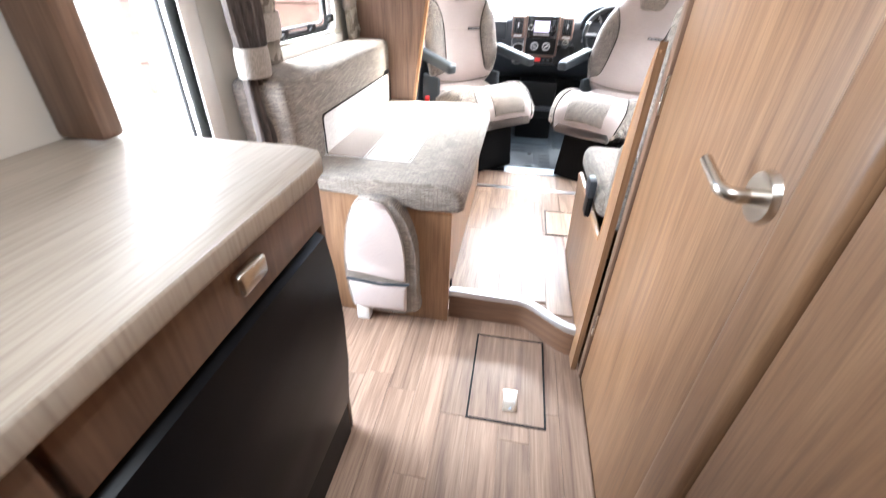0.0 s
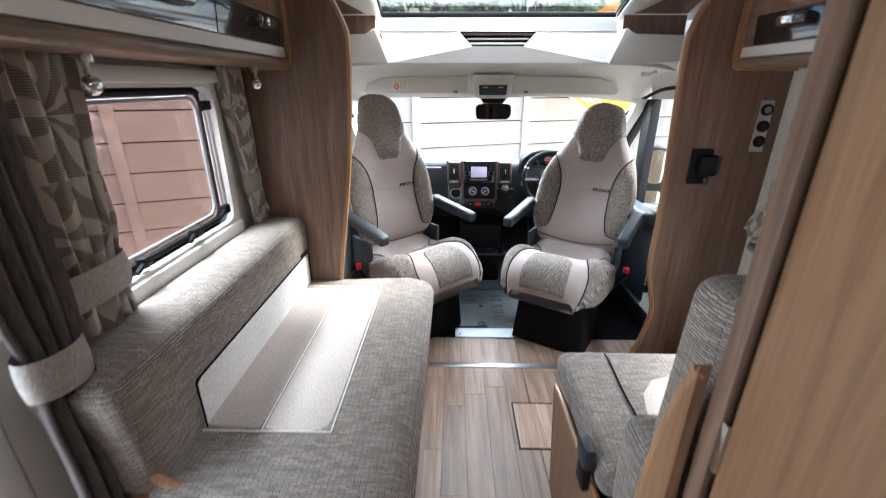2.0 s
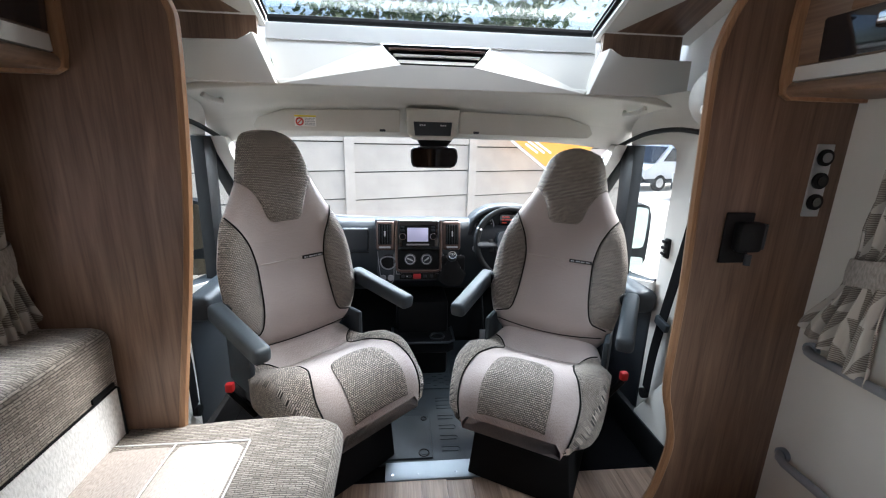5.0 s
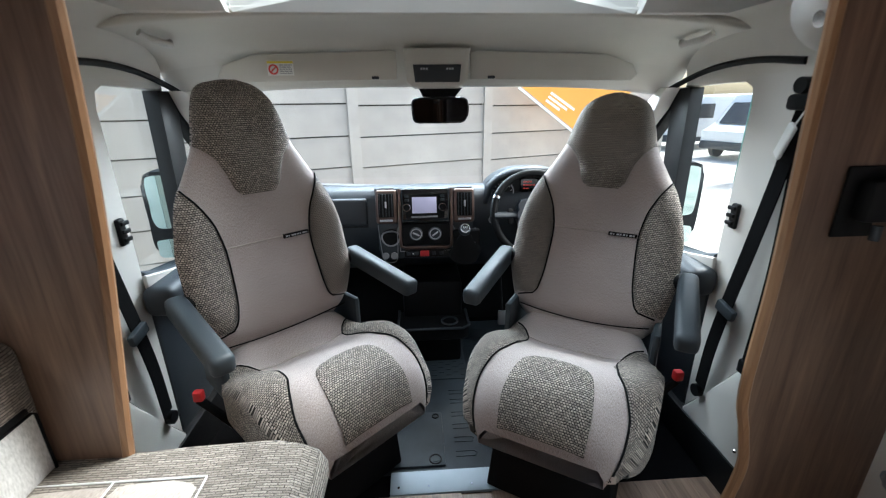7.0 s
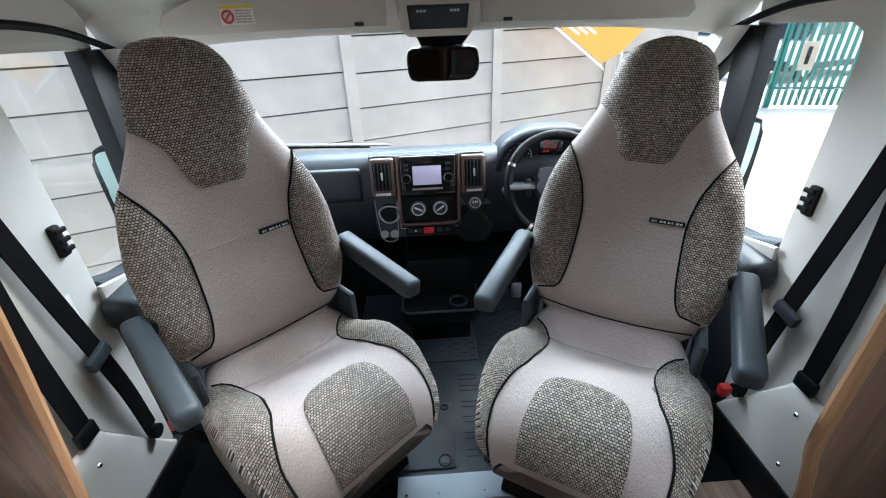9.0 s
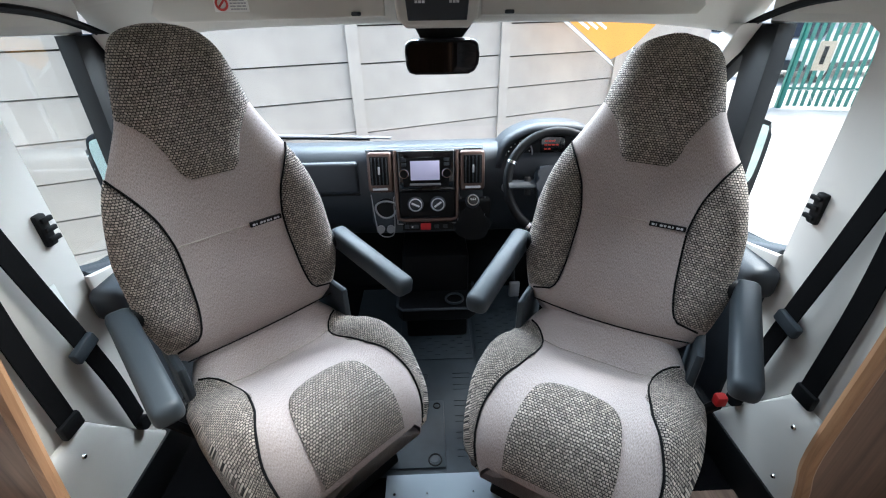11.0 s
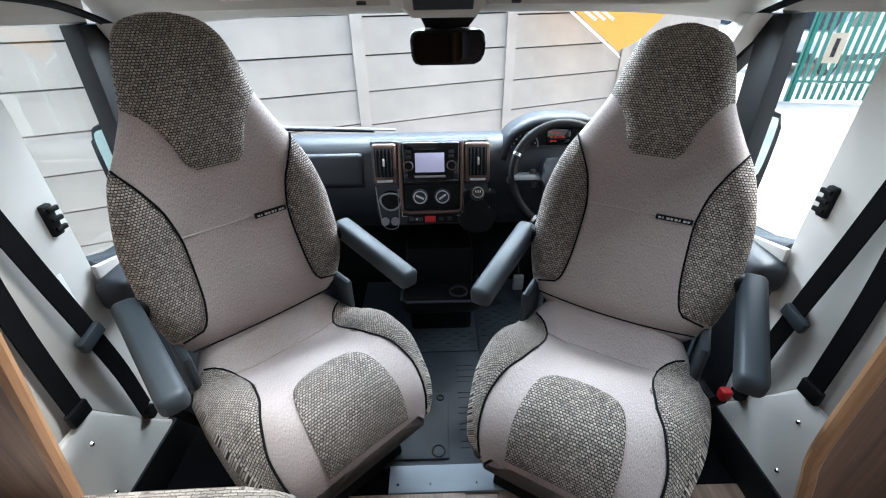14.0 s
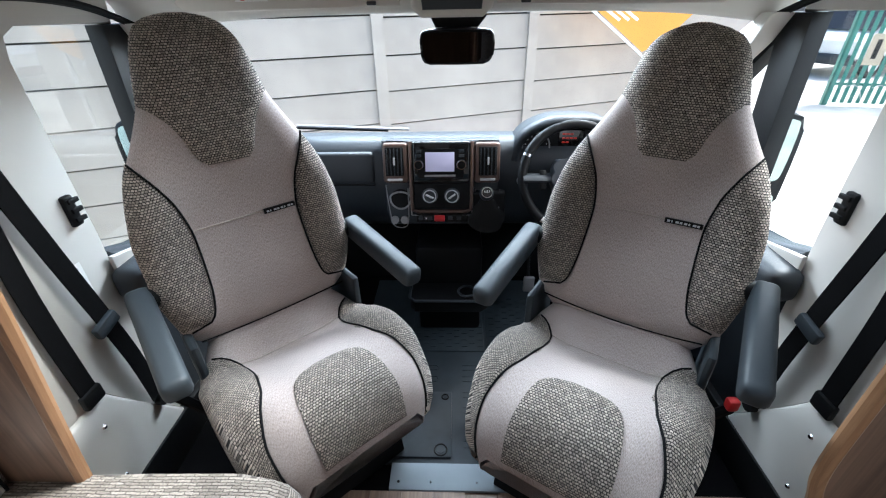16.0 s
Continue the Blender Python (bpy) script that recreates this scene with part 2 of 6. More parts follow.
GLOSSBLACK = paint("gloss_black", (0.010, 0.010, 0.011), 0.09, var=0.02, bumped=0.0, coat=0.6)
OVENBLACK = paint("oven_black_glass", (0.005, 0.005, 0.006), 0.32, var=0.02, bumped=0.0, spec=0.10)
LOCKERBLACK = paint("locker_black_gloss", (0.014, 0.012, 0.013), 0.12, var=0.02, bumped=0.0, coat=1.0)
GREYDIAL = paint("dial_grey", (0.55, 0.56, 0.58), 0.35, var=0.02, bumped=0.0)
RED = paint("red_button", (0.55, 0.02, 0.025), 0.4, bumped=0.0)
WORKTOP = wood("worktop_grey_oak", (0.37, 0.315, 0.255), (0.43, 0.375, 0.31), "v", 0.5)
CURTAIN_BROWN = cloth("brown_curtain_cloth", (0.045, 0.036, 0.032), (0.105, 0.084, 0.075), 300.0)
TIE = cloth("taupe_tieback", (0.22, 0.195, 0.17), (0.36, 0.325, 0.29), 300.0)
CURTAIN_LEAF = leaf_cloth("leaf_curtain_cloth", (0.52, 0.48, 0.42), (0.16, 0.135, 0.11))
PANE = glass("clear_glass", (0.95, 0.97, 0.96), 0.14)
# tint added to the panes so that the fence beyond looks pink-brown
PANE_WIN = glass("fence_tint_acrylic", (0.66, 0.55, 0.51), 0.15)
PANE_ROOF = glass("rooflight_acrylic", (0.86, 0.88, 0.86), 0.5)
# dark teal puts the reflection of greenery into the mirror's colour
MIRROR = paint("mirror_teal_reflection", (0.45, 0.56, 0.55), 0.02, 1.0, var=0.0, bumped=0.0)
CONCRETE = paint("painted_concrete", (0.37, 0.34, 0.305), 0.85, grain=60.0, bumped=0.35, var=0.14, blotch=2.0)
# dark sheet added behind the fence boards so the joints look deep
FENCEBACK = paint("dark_joint_backing", (0.04, 0.036, 0.03), 0.95, grain=60.0, bumped=0.3)
SCREEN = glow("screen_lilac", (0.42, 0.40, 0.55), 0.16)
REDLED = glow("red_readout", (0.6, 0.03, 0.015), 0.06)
STICKER = paint("white_sticker", (0.8, 0.8, 0.78), 0.5, var=0.02, bumped=0.0)
STICKRED = paint("red_print", (0.6, 0.06, 0.05), 0.5, bumped=0.0)
STICKYEL = paint("yellow_print", (0.75, 0.6, 0.05), 0.5, bumped=0.0)
STICKGREY = paint("grey_print", (0.35, 0.36, 0.38), 0.5, bumped=0.0)
ORANGE = paint("orange_banner", (0.80, 0.36, 0.06), 0.6, var=0.04, bumped=0.0)
GREEN = paint("green_steel", (0.03, 0.22, 0.17), 0.45, var=0.1)
VANWHITE = paint("van_white", (0.75, 0.76, 0.77), 0.25, var=0.02, bumped=0.0, coat=0.4)
TYRE = paint("tyre_rubber", (0.02, 0.02, 0.02), 0.85)
GRAVEL = paint("pale_gravel", (0.66, 0.62, 0.56), 0.95, grain=45.0, bumped=1.0, var=0.2, blotch=1.2)
LEAF = paint("tree_leaf", (0.075, 0.115, 0.035), 0.6, var=0.35, blotch=2.0)
BARK = paint("tree_bark", (0.10, 0.08, 0.06), 0.9, grain=40.0, bumped=0.8)
OUTWHITE = paint("white_gelcoat", (0.80, 0.80, 0.79), 0.3, var=0.02, bumped=0.0)

# ---- mesh helpers ----


def box_uv(me):
    uv = me.uv_layers.new(name="UVMap") if not me.uv_layers else me.uv_layers[0]
    for p in me.polygons:
        n = p.normal
        a, b = (1, 2) if abs(n.x) >= max(abs(n.y), abs(n.z)) else ((0, 2) if abs(n.y) >= abs(n.z) else (0, 1))
        for li in p.loop_indices:
            co = me.vertices[me.loops[li].vertex_index].co
            uv.data[li].uv = (co[a], co[b])


def mesh_of(name, bm, mat, smooth=40):
    bmesh.ops.recalc_face_normals(bm, faces=bm.faces)
    me = bpy.data.meshes.new(name)
    bm.to_mesh(me)
    bm.free()
    me.materials.append(mat)
    box_uv(me)
    if smooth:
        me.shade_smooth()
        me.set_sharp_from_angle(angle=radians(smooth))
    return me


def part(name, bm, mat, parent=None, label="", smooth=40):
    ob = new(name, mesh_of(name, bm, mat, smooth))
    if parent is not None:
        ob.parent = parent
    if label:
        ob["label"] = label
    return ob


def thing(name, label, category, at=(0, 0, 0), rz=0, group="", kind=""):
    ob = new(name)
    ob.empty_display_size = 0.05
    ob.matrix_world = pose(*at, 0, 0, rz)
    return tagged(ob, label, category, group, kind)


def solid(name, bm, mat, label, category, kind="", group="", smooth=40):
    return tagged(part(name, bm, mat, None, "", smooth), label, category, group, kind)


def add_box(bm, x0, x1, y0, y1, z0, z1, r=0.0, seg=2):
    ret = bmesh.ops.create_cube(bm, size=1.0)
    vs = ret["verts"]
    sx, sy, sz = x1 - x0, y1 - y0, z1 - z0
    for v in vs:
        v.co = Vector(((x0 + x1) / 2 + v.co.x * sx, (y0 + y1) / 2 + v.co.y * sy, (z0 + z1) / 2 + v.co.z * sz))
    if r > 0:
        es = list({e for v in vs for e in v.link_edges})
        bmesh.ops.bevel(bm, geom=es, offset=min(r, abs(sx) * 0.49, abs(sy) * 0.49, abs(sz) * 0.49), segments=seg, profile=0.5, affect="EDGES")
    return bm


def box(x0, x1, y0, y1, z0, z1, r=0.0, seg=2):
    return add_box(bmesh.new(), x0, x1, y0, y1, z0, z1, r, seg)


def add_prism(bm, pts, axis, a, b, r=0.0, seg=2):
    """A polygon in the plane across axis, drawn out from a to b. For x the points are (y, z), for y (x, z), for z (x, y)."""
    def at(p, c):
        return {"x": (c, p[0], p[1]), "y": (p[0], c, p[1]), "z": (p[0], p[1], c)}[axis]
    lo = [bm.verts.new(at(p, a)) for p in pts]
    hi = [bm.verts.new(at(p, b)) for p in pts]
    n = len(pts)
    fs = [bm.faces.new(lo), bm.faces.new(list(reversed(hi)))]
    for i in range(n):
        fs.append(bm.faces.new((lo[i], hi[i], hi[(i + 1) % n], lo[(i + 1) % n])))
    if r > 0:
        es = [e for f in fs[:2] for e in f.edges]
        bmesh.ops.bevel(bm, geom=es, offset=r, segments=seg, profile=0.5, affect="EDGES")
    return bm


def prism(pts, axis, a, b, r=0.0, seg=2):
    return add_prism(bmesh.new(), pts, axis, a, b, r, seg)


def smooth_line(pts, n=8):
    """Catmull-Rom points through pts."""
    out = []
    p = [Vector(q) for q in pts]
    p = [p[0] * 2 - p[1]] + p + [p[-1] * 2 - p[-2]]
    for i in range(1, len(p) - 2):
        for k in range(n):
            t = k / n
            a, b, c, d = p[i - 1], p[i], p[i + 1], p[i + 2]
            out.append(0.5 * (2 * b + (c - a) * t + (2 * a - 5 * b + 4 * c - d) * t * t + (3 * b - a - 3 * c + d) * t ** 3))
    out.append(p[-2])
    return out


def add_tube(bm, pts, r, seg=10, squash=1.0, closed=False):
    """A round bar along pts; squash flattens it along the second cross direction."""
    pts = [Vector(p) for p in pts]
    n = len(pts)
    rings = []
    up = None
    for i, p in enumerate(pts):
        if closed:
            d = pts[(i + 1) % n] - pts[i - 1]
        else:
            d = pts[min(i + 1, n - 1)] - pts[max(i - 1, 0)]
        d.normalize()
        if up is None:
            up = Vector((0, 0, 1)) if abs(d.z) < 0.9 else Vector((0, 1, 0))
        s = d.cross(up).normalized()
        up = s.cross(d).normalized()
        rad = r(i / max(1, n - 1)) if callable(r) else r
        rings.append([bm.verts.new(p + s * math.cos(a) * rad + up * math.sin(a) * rad * squash) for a in [2 * math.pi * k / seg for k in range(seg)]])
    last = n if closed else n - 1
    for i in range(last):
        a, b = rings[i], rings[(i + 1) % n]
        for k in range(seg):
            bm.faces.new((a[k], a[(k + 1) % seg], b[(k + 1) % seg], b[k]))
    if not closed:
        bm.faces.new(list(reversed(rings[0])))
        bm.faces.new(rings[-1])
    return bm


def tube(pts, r, seg=10, squash=1.0, closed=False):
    return add_tube(bmesh.new(), pts, r, seg, squash, closed)


def add_disc(bm, c, axis, r, depth, seg=24, r2=None):
    """A short cylinder from c along axis."""
    a = Vector(axis).normalized()
    m = Matrix.Translation(Vector(c) + a * depth / 2) @ a.to_track_quat("Z", "Y").to_matrix().to_4x4()
    bmesh.ops.create_cone(bm, cap_ends=True, segments=seg, radius1=r, radius2=r if r2 is None else r2, depth=depth, matrix=m)
    return bm


def disc(c, axis, r, depth, seg=24, r2=None):
    return add_disc(bmesh.new(), c, axis, r, depth, seg, r2)


def add_ribbon(bm, pts, width_dir, w, thick):
    """A flat strap along pts."""
    wd = Vector(width_dir).normalized()
    rings = []
    pts = [Vector(p) for p in pts]
    for i, p in enumerate(pts):
        d = (pts[min(i + 1, len(pts) - 1)] - pts[max(i - 1, 0)]).normalized()
        n = d.cross(wd).normalized()
        rings.append([bm.verts.new(p + wd * sx * w / 2 + n * sn * thick / 2) for sx, sn in ((-1, -1), (1, -1), (1, 1), (-1, 1))])
    for a, b in zip(rings, rings[1:]):
        for k in range(4):
            bm.faces.new((a[k], a[(k + 1) % 4], b[(k + 1) % 4], b[k]))
    bm.faces.new(list(reversed(rings[0])))
    bm.faces.new(rings[-1])
    return bm


def grid_shell(f, nu, nv, thick_dir):
    """A puffed sheet: f(u, v) for u, v in 0..1 gives front points, thick_dir the way back to the flat rear."""
    bm = bmesh.new()
    front = [[bm.verts.new(f(i / nu, j / nv)) for i in range(nu + 1)] for j in range(nv + 1)]
    td = Vector(thick_dir)
    back = [[bm.verts.new(front[j][i].co + td) for i in range(nu + 1)] for j in range(nv + 1)]
    for j in range(nv):
        for i in range(nu):
            bm.faces.new((front[j][i], front[j][i + 1], front[j + 1][i + 1], front[j + 1][i]))
            bm.faces.new((back[j][i], back[j + 1][i], back[j + 1][i + 1], back[j][i + 1]))
    rim = [(j, 0) for j in range(nv + 1)] + [(nv, i) for i in range(1, nu + 1)] + [(j, nu) for j in range(nv - 1, -1, -1)] + [(0, i) for i in range(nu - 1, 0, -1)]
    for (a, b), (c, d) in zip(rim, rim[1:] + rim[:1]):
        bm.faces.new((front[a][b], front[c][d], back[c][d], back[a][b]))
    bmesh.ops.remove_doubles(bm, verts=bm.verts, dist=0.00005)
    return bm


def lerp_table(table, z):
    if z <= table[0][0]:
        return table[0][1]
    for (a, p), (b, q) in zip(table, table[1:]):
        if z <= b:
            t = (z - a) / (b - a)
            t = t * t * (3 - 2 * t)
            return p + (q - p) * t
    return table[-1][1]


def curve_table(table, z):
    """A smooth curve through the table's points."""
    if z <= table[0][0]:
        return table[0][1]
    if z >= table[-1][0]:
        return table[-1][1]
    n = len(table)
    i = next(k for k in range(n - 1) if z <= table[k + 1][0])

    def slope(k):
        if k in (0, n - 1):
            a, b = (0, 1) if k == 0 else (n - 2, n - 1)
            return (table[b][1] - table[a][1]) / (table[b][0] - table[a][0])
        d0 = (table[k][1] - table[k - 1][1]) / (table[k][0] - table[k - 1][0])
        d1 = (table[k + 1][1] - table[k][1]) / (table[k + 1][0] - table[k][0])
        return 0.0 if d0 * d1 <= 0 else 2 * d0 * d1 / (d0 + d1)
    h = table[i + 1][0] - table[i][0]
    t = (z - table[i][0]) / h
    m0, m1 = slope(i) * h, slope(i + 1) * h
    p, q = table[i][1], table[i + 1][1]
    return (2 * t ** 3 - 3 * t * t + 1) * p + (t ** 3 - 2 * t * t + t) * m0 + (3 * t * t - 2 * t ** 3) * q + (t ** 3 - t * t) * m1


def lay_cloth(ob, f):
    """Cloth coordinates of a soft part: f(co) in metres along the weave."""
    uv = ob.data.uv_layers[0]
    for lp in ob.data.loops:
        uv.data[lp.index].uv = f(*(round(c, 5) for c in ob.data.vertices[lp.vertex_index].co))
    return ob


def bars_of_text(parent, name, mat, x0, x1, y, z0, z1, rows, rng, axis="y"):
    """Unreadable print as plain bars in rows on a card facing -y."""
    bm = bmesh.new()
    h = (z1 - z0) / rows
    for k in range(rows):
        x = x0
        while x < x1 - h * 0.5:
            w = min(h * rng.uniform(0.8, 2.6), x1 - x)
            add_box(bm, x, x + w * 0.85, y - 0.0006, y, z0 + k * h + 0.25 * h, z0 + k * h + 0.75 * h)
            x += w
    return part(name, bm, mat, parent, "", 0)

# ---- large structure ----
XW = 1.10          # inner face of the side walls
ZC = 1.88          # lounge ceiling
ZK = -0.13         # kitchen floor, a step below the lounge


def nosing_y(x):
    return lerp_table([(-0.36, -1.29), (-0.07, -1.295), (0.16, -1.43), (0.4, -1.45)], x)


def wall_with_hole(name, x0, x1, y0, y1, z0, z1, hy0, hy1, hz0, hz1, label):
    bm = bmesh.new()
    add_box(bm, x0, x1, y0, y1, z0, hz0)
    add_box(bm, x0, x1, y0, y1, hz1, z1)
    add_box(bm, x0, x1, y0, hy0, hz0, hz1)
    add_box(bm, x0, x1, hy1, y1, hz0, hz1)
    return solid(name, bm, WALLCARD, label, "wall", "structure")


WIN_L = (-1.14, -0.43, 0.855, 1.345)
WIN_R = (-1.26, -0.50, 0.895, 1.345)
DOOR = (-1.872, -1.47, -0.30, 1.716)
wall_with_hole("wall_left", -XW - 0.04, -XW, -1.39, -0.195, -0.13, ZC, *WIN_L, "cream board side wall with a window opening")
wall_with_hole("wall_left_rear", -XW - 0.04, -XW, -3.6, -1.392, -0.42, ZC, *DOOR, "cream board side wall with the entrance door opening")
wall_with_hole("wall_right", XW, XW + 0.04, -3.6, -0.195, -0.13, ZC, *WIN_R, "cream board side wall with a window opening")
solid("wall_rear", box(-XW - 0.04, XW + 0.04, -3.64, -3.602, ZK - 0.05, ZC), WALNUT_PALE, "walnut-faced rear partition", "wall", "structure")

floor_lounge = solid("floor_lounge", prism([(-XW, 0.05)] + [(x, nosing_y(x)) for x in [-XW + 2.2 * k / 40 for k in range(41)]] + [(XW, 0.05)], "z", -0.045, -0.006), RISER, "raised wood-effect lounge floor", "floor", "structure")
floor_kitchen = solid("floor_kitchen", box(-XW, XW, -3.6, -1.25, ZK - 0.04, ZK - 0.004), RISER, "wood-effect kitchen floor one step down", "floor", "structure")

# ceiling and the sloping front with its rooflight opening
bm = bmesh.new()
add_box(bm, -XW - 0.04, XW + 0.04, -3.64, -0.235, ZC, ZC + 0.03)
for xa, xb in ((-XW, -0.585), (0.585, XW)):
    add_prism(bm, [(-0.235, ZC - 0.002), (0.36, 1.652), (0.36, 1.682), (-0.235, ZC + 0.028)], "x", xa, xb)
add_prism(bm, [(-0.235, ZC - 0.002), (-0.045, 1.806), (-0.045, 1.836), (-0.235, ZC + 0.028)], "x", -0.585, 0.585)
solid("ceiling", bm, CEILING, "cream moulded ceiling sloping down over the cab", "ceiling", "structure")
bm = bmesh.new()
add_tube(bm, [(-0.86, -0.238, ZC - 0.001), (0.86, -0.238, ZC - 0.001)], 0.003, 6)
solid("ceiling_seam", bm, HEADLINE, "fine joint across the cream ceiling", "trim", "structure")


def side_panel(name, sign, table, label):
    outline = [(z, x) for z, x in smooth_line(table, 6)]
    pts = [(sign * XW, table[0][0]), (sign * XW, ZC - 0.004)] + [(sign * x, z) for z, x in reversed(outline)]
    ob = thing(name, label, "panel", kind="structure")
    part("board", prism(pts, "y", -0.222, -0.196), WALNUT, ob)
    part("edging", tube([(sign * x, -0.209, z) for z, x in outline], 0.0145, 8), WALNUT_EDGE, ob, "paler rounded walnut edging")
    return ob


side_panel("partition_left", -1, [(0.0, 0.755), (0.25, 0.755), (0.48, 0.745), (0.96, 0.673), (1.26, 0.643), (1.50, 0.632), (1.56, 0.640), (1.66, 0.685), (1.75, 0.728), (1.85, 0.80)], "walnut partition panel with a curved edge beside the cab")
side_panel("partition_right", 1, [(0.0, 0.68), (0.08, 0.69), (0.17, 0.725), (0.33, 0.752), (0.45, 0.73), (0.57, 0.703), (0.87, 0.702), (1.20, 0.687), (1.47, 0.676), (1.54, 0.683), (1.625, 0.715), (1.735, 0.786), (1.85, 0.88)], "walnut partition panel with a waved edge beside the cab")

# overcab moulding
pod = thing("overcab_moulding", "cream overcab moulding below the rooflight", "moulding", kind="structure")
bm = bmesh.new()
add_prism(bm, [(0.345, 1.60), (0.345, 1.650), (0.30, 1.650), (0.295, 1.60)], "x", -0.575, 0.575)
part("rooflight_ledge", bm, WHITE, pod)
bm = bmesh.new()
for sgn in (-1, 1):
    for xa, xb in ((0.19, 0.575),):
        vs = []
        for (x, y, z) in ((0.195, 0.300, 1.598), (0.58, 0.300, 1.598), (0.525, 0.235, 1.452), (0.125, 0.242, 1.525)):
            vs.append((sgn * x, y, z))
        a = [bm.verts.new(v) for v in vs]
        b = [bm.verts.new((v[0], v[1] + 0.03, v[2])) for v in vs]
        bm.faces.new(a), bm.faces.new(list(reversed(b)))
        for k in range(4):
            bm.faces.new((a[k], b[k], b[(k + 1) % 4], a[(k + 1) % 4]))
vs = [(-0.125, 0.242, 1.525), (0.125, 0.242, 1.525), (0.525, 0.235, 1.452), (-0.525, 0.235, 1.452)]
a = [bm.verts.new(v) for v in vs]
b = [bm.verts.new((v[0], v[1] + 0.03, v[2])) for v in vs]
bm.faces.new(a), bm.faces.new(list(reversed(b)))
for k in range(4):
    bm.faces.new((a[k], b[k], b[(k + 1) % 4], a[(k + 1) % 4]))
part("front_panel", bm, CREAM, pod, smooth=0)
bm = bmesh.new()
add_prism(bm, [(-0.19, 1.597), (0.19, 1.597), (0.127, 1.528), (-0.127, 1.528)], "y", 0.30, 0.31)
part("slot_back", bm, BLACK, pod, "dark recessed grille slot")
for k in range(3):
    z = 1.542 + 0.019 * k
    part("slot_blade", box(-0.135 - 0.016 * k, 0.135 + 0.016 * k, 0.27, 0.300, z - 0.003, z + 0.003, 0.002), BRONZE if k == 2 else CREAM, pod)
for sgn in (-1, 1):
    bm = bmesh.new()
    prof = [(0.90, 1.45), (0.532, 1.45), (0.592, 1.60), (0.60, 1.60), (0.640, 1.572), (0.90, 1.572)]
    add_prism(bm, [(sgn * x, z) for x, z in prof], "y", 0.215, 0.30, 0.004)
    part("wing", bm, CREAM, pod, "cream shelf wing with an open pocket")
    part("pocket_back", box(min(sgn * 0.60, sgn * 0.9), max(sgn * 0.60, sgn * 0.9), 0.29, 0.31, 1.45, 1.665), WALNUT, pod, "dark walnut pocket back")
    part("well_side", prism([(-0.30, 1.90), (-0.045, 1.80), (0.345, 1.645), (0.352, 1.675), (-0.30, 1.96)], "x", sgn * 0.585, sgn * 0.60), WHITE, pod)
# the slope's outer triangle is coloured dark as the shade inside the pocket
for sgn in (-1, 1):
    for name, plan, mat, drop, lab in (("side_slope", [(0.601, -0.19), (0.90, -0.19), (0.90, -0.02), (0.640, 0.288), (0.601, 0.288)], CREAM, 0.0, "cream sloping ceiling side panel"),
                                       ("pocket_shade", [(0.90, -0.018), (0.90, 0.288), (0.642, 0.288)], WALNUT, 0.002, "dark walnut pocket lining")):
        bm = prism([(sgn * x, y) for x, y in plan], "z", 0.0, 0.012)
        for v in bm.verts:
            v.co.z += 1.852 - (v.co.y + 0.19) * 0.385 + drop
        part(name, bm, mat, pod, lab)
part("well_back", box(-0.585, 0.585, -0.30, -0.286, 1.89, 1.96), WHITE, pod)

rooflight = thing("rooflight", "large tinted rooflight in a white well", "rooflight", kind="structure")
part("pane", prism([(-0.30, 1.955), (0.36, 1.672), (0.36, 1.680), (-0.30, 1.963)], "x", -0.60, 0.60), PANE_ROOF, rooflight).visible_shadow = False
bm = bmesh.new()
add_tube(bm, [(-0.575, 0.340, 1.672), (0.575, 0.340, 1.672)], 0.012, 8)
add_tube(bm, [(-0.576, -0.20, 1.909), (-0.576, 0.335, 1.680)], 0.004, 8)
add_tube(bm, [(0.576, -0.20, 1.909), (0.576, 0.335, 1.680)], 0.004, 8)
part("seal", bm, PIPING, rooflight, "black rubber seal")
for sgn in (-1, 1):
    bm = bmesh.new()
    add_box(bm, sgn * 0.545 - 0.02, sgn * 0.545 + 0.02, -0.01, 0.06, 1.785, 1.822, 0.006)
    add_tube(bm, [(sgn * 0.545, 0.05, 1.80), (sgn * 0.54, 0.10, 1.775), (sgn * 0.55, 0.14, 1.755)], 0.009, 8)
    part("latch", bm, BLACK, rooflight, "black rooflight latch")

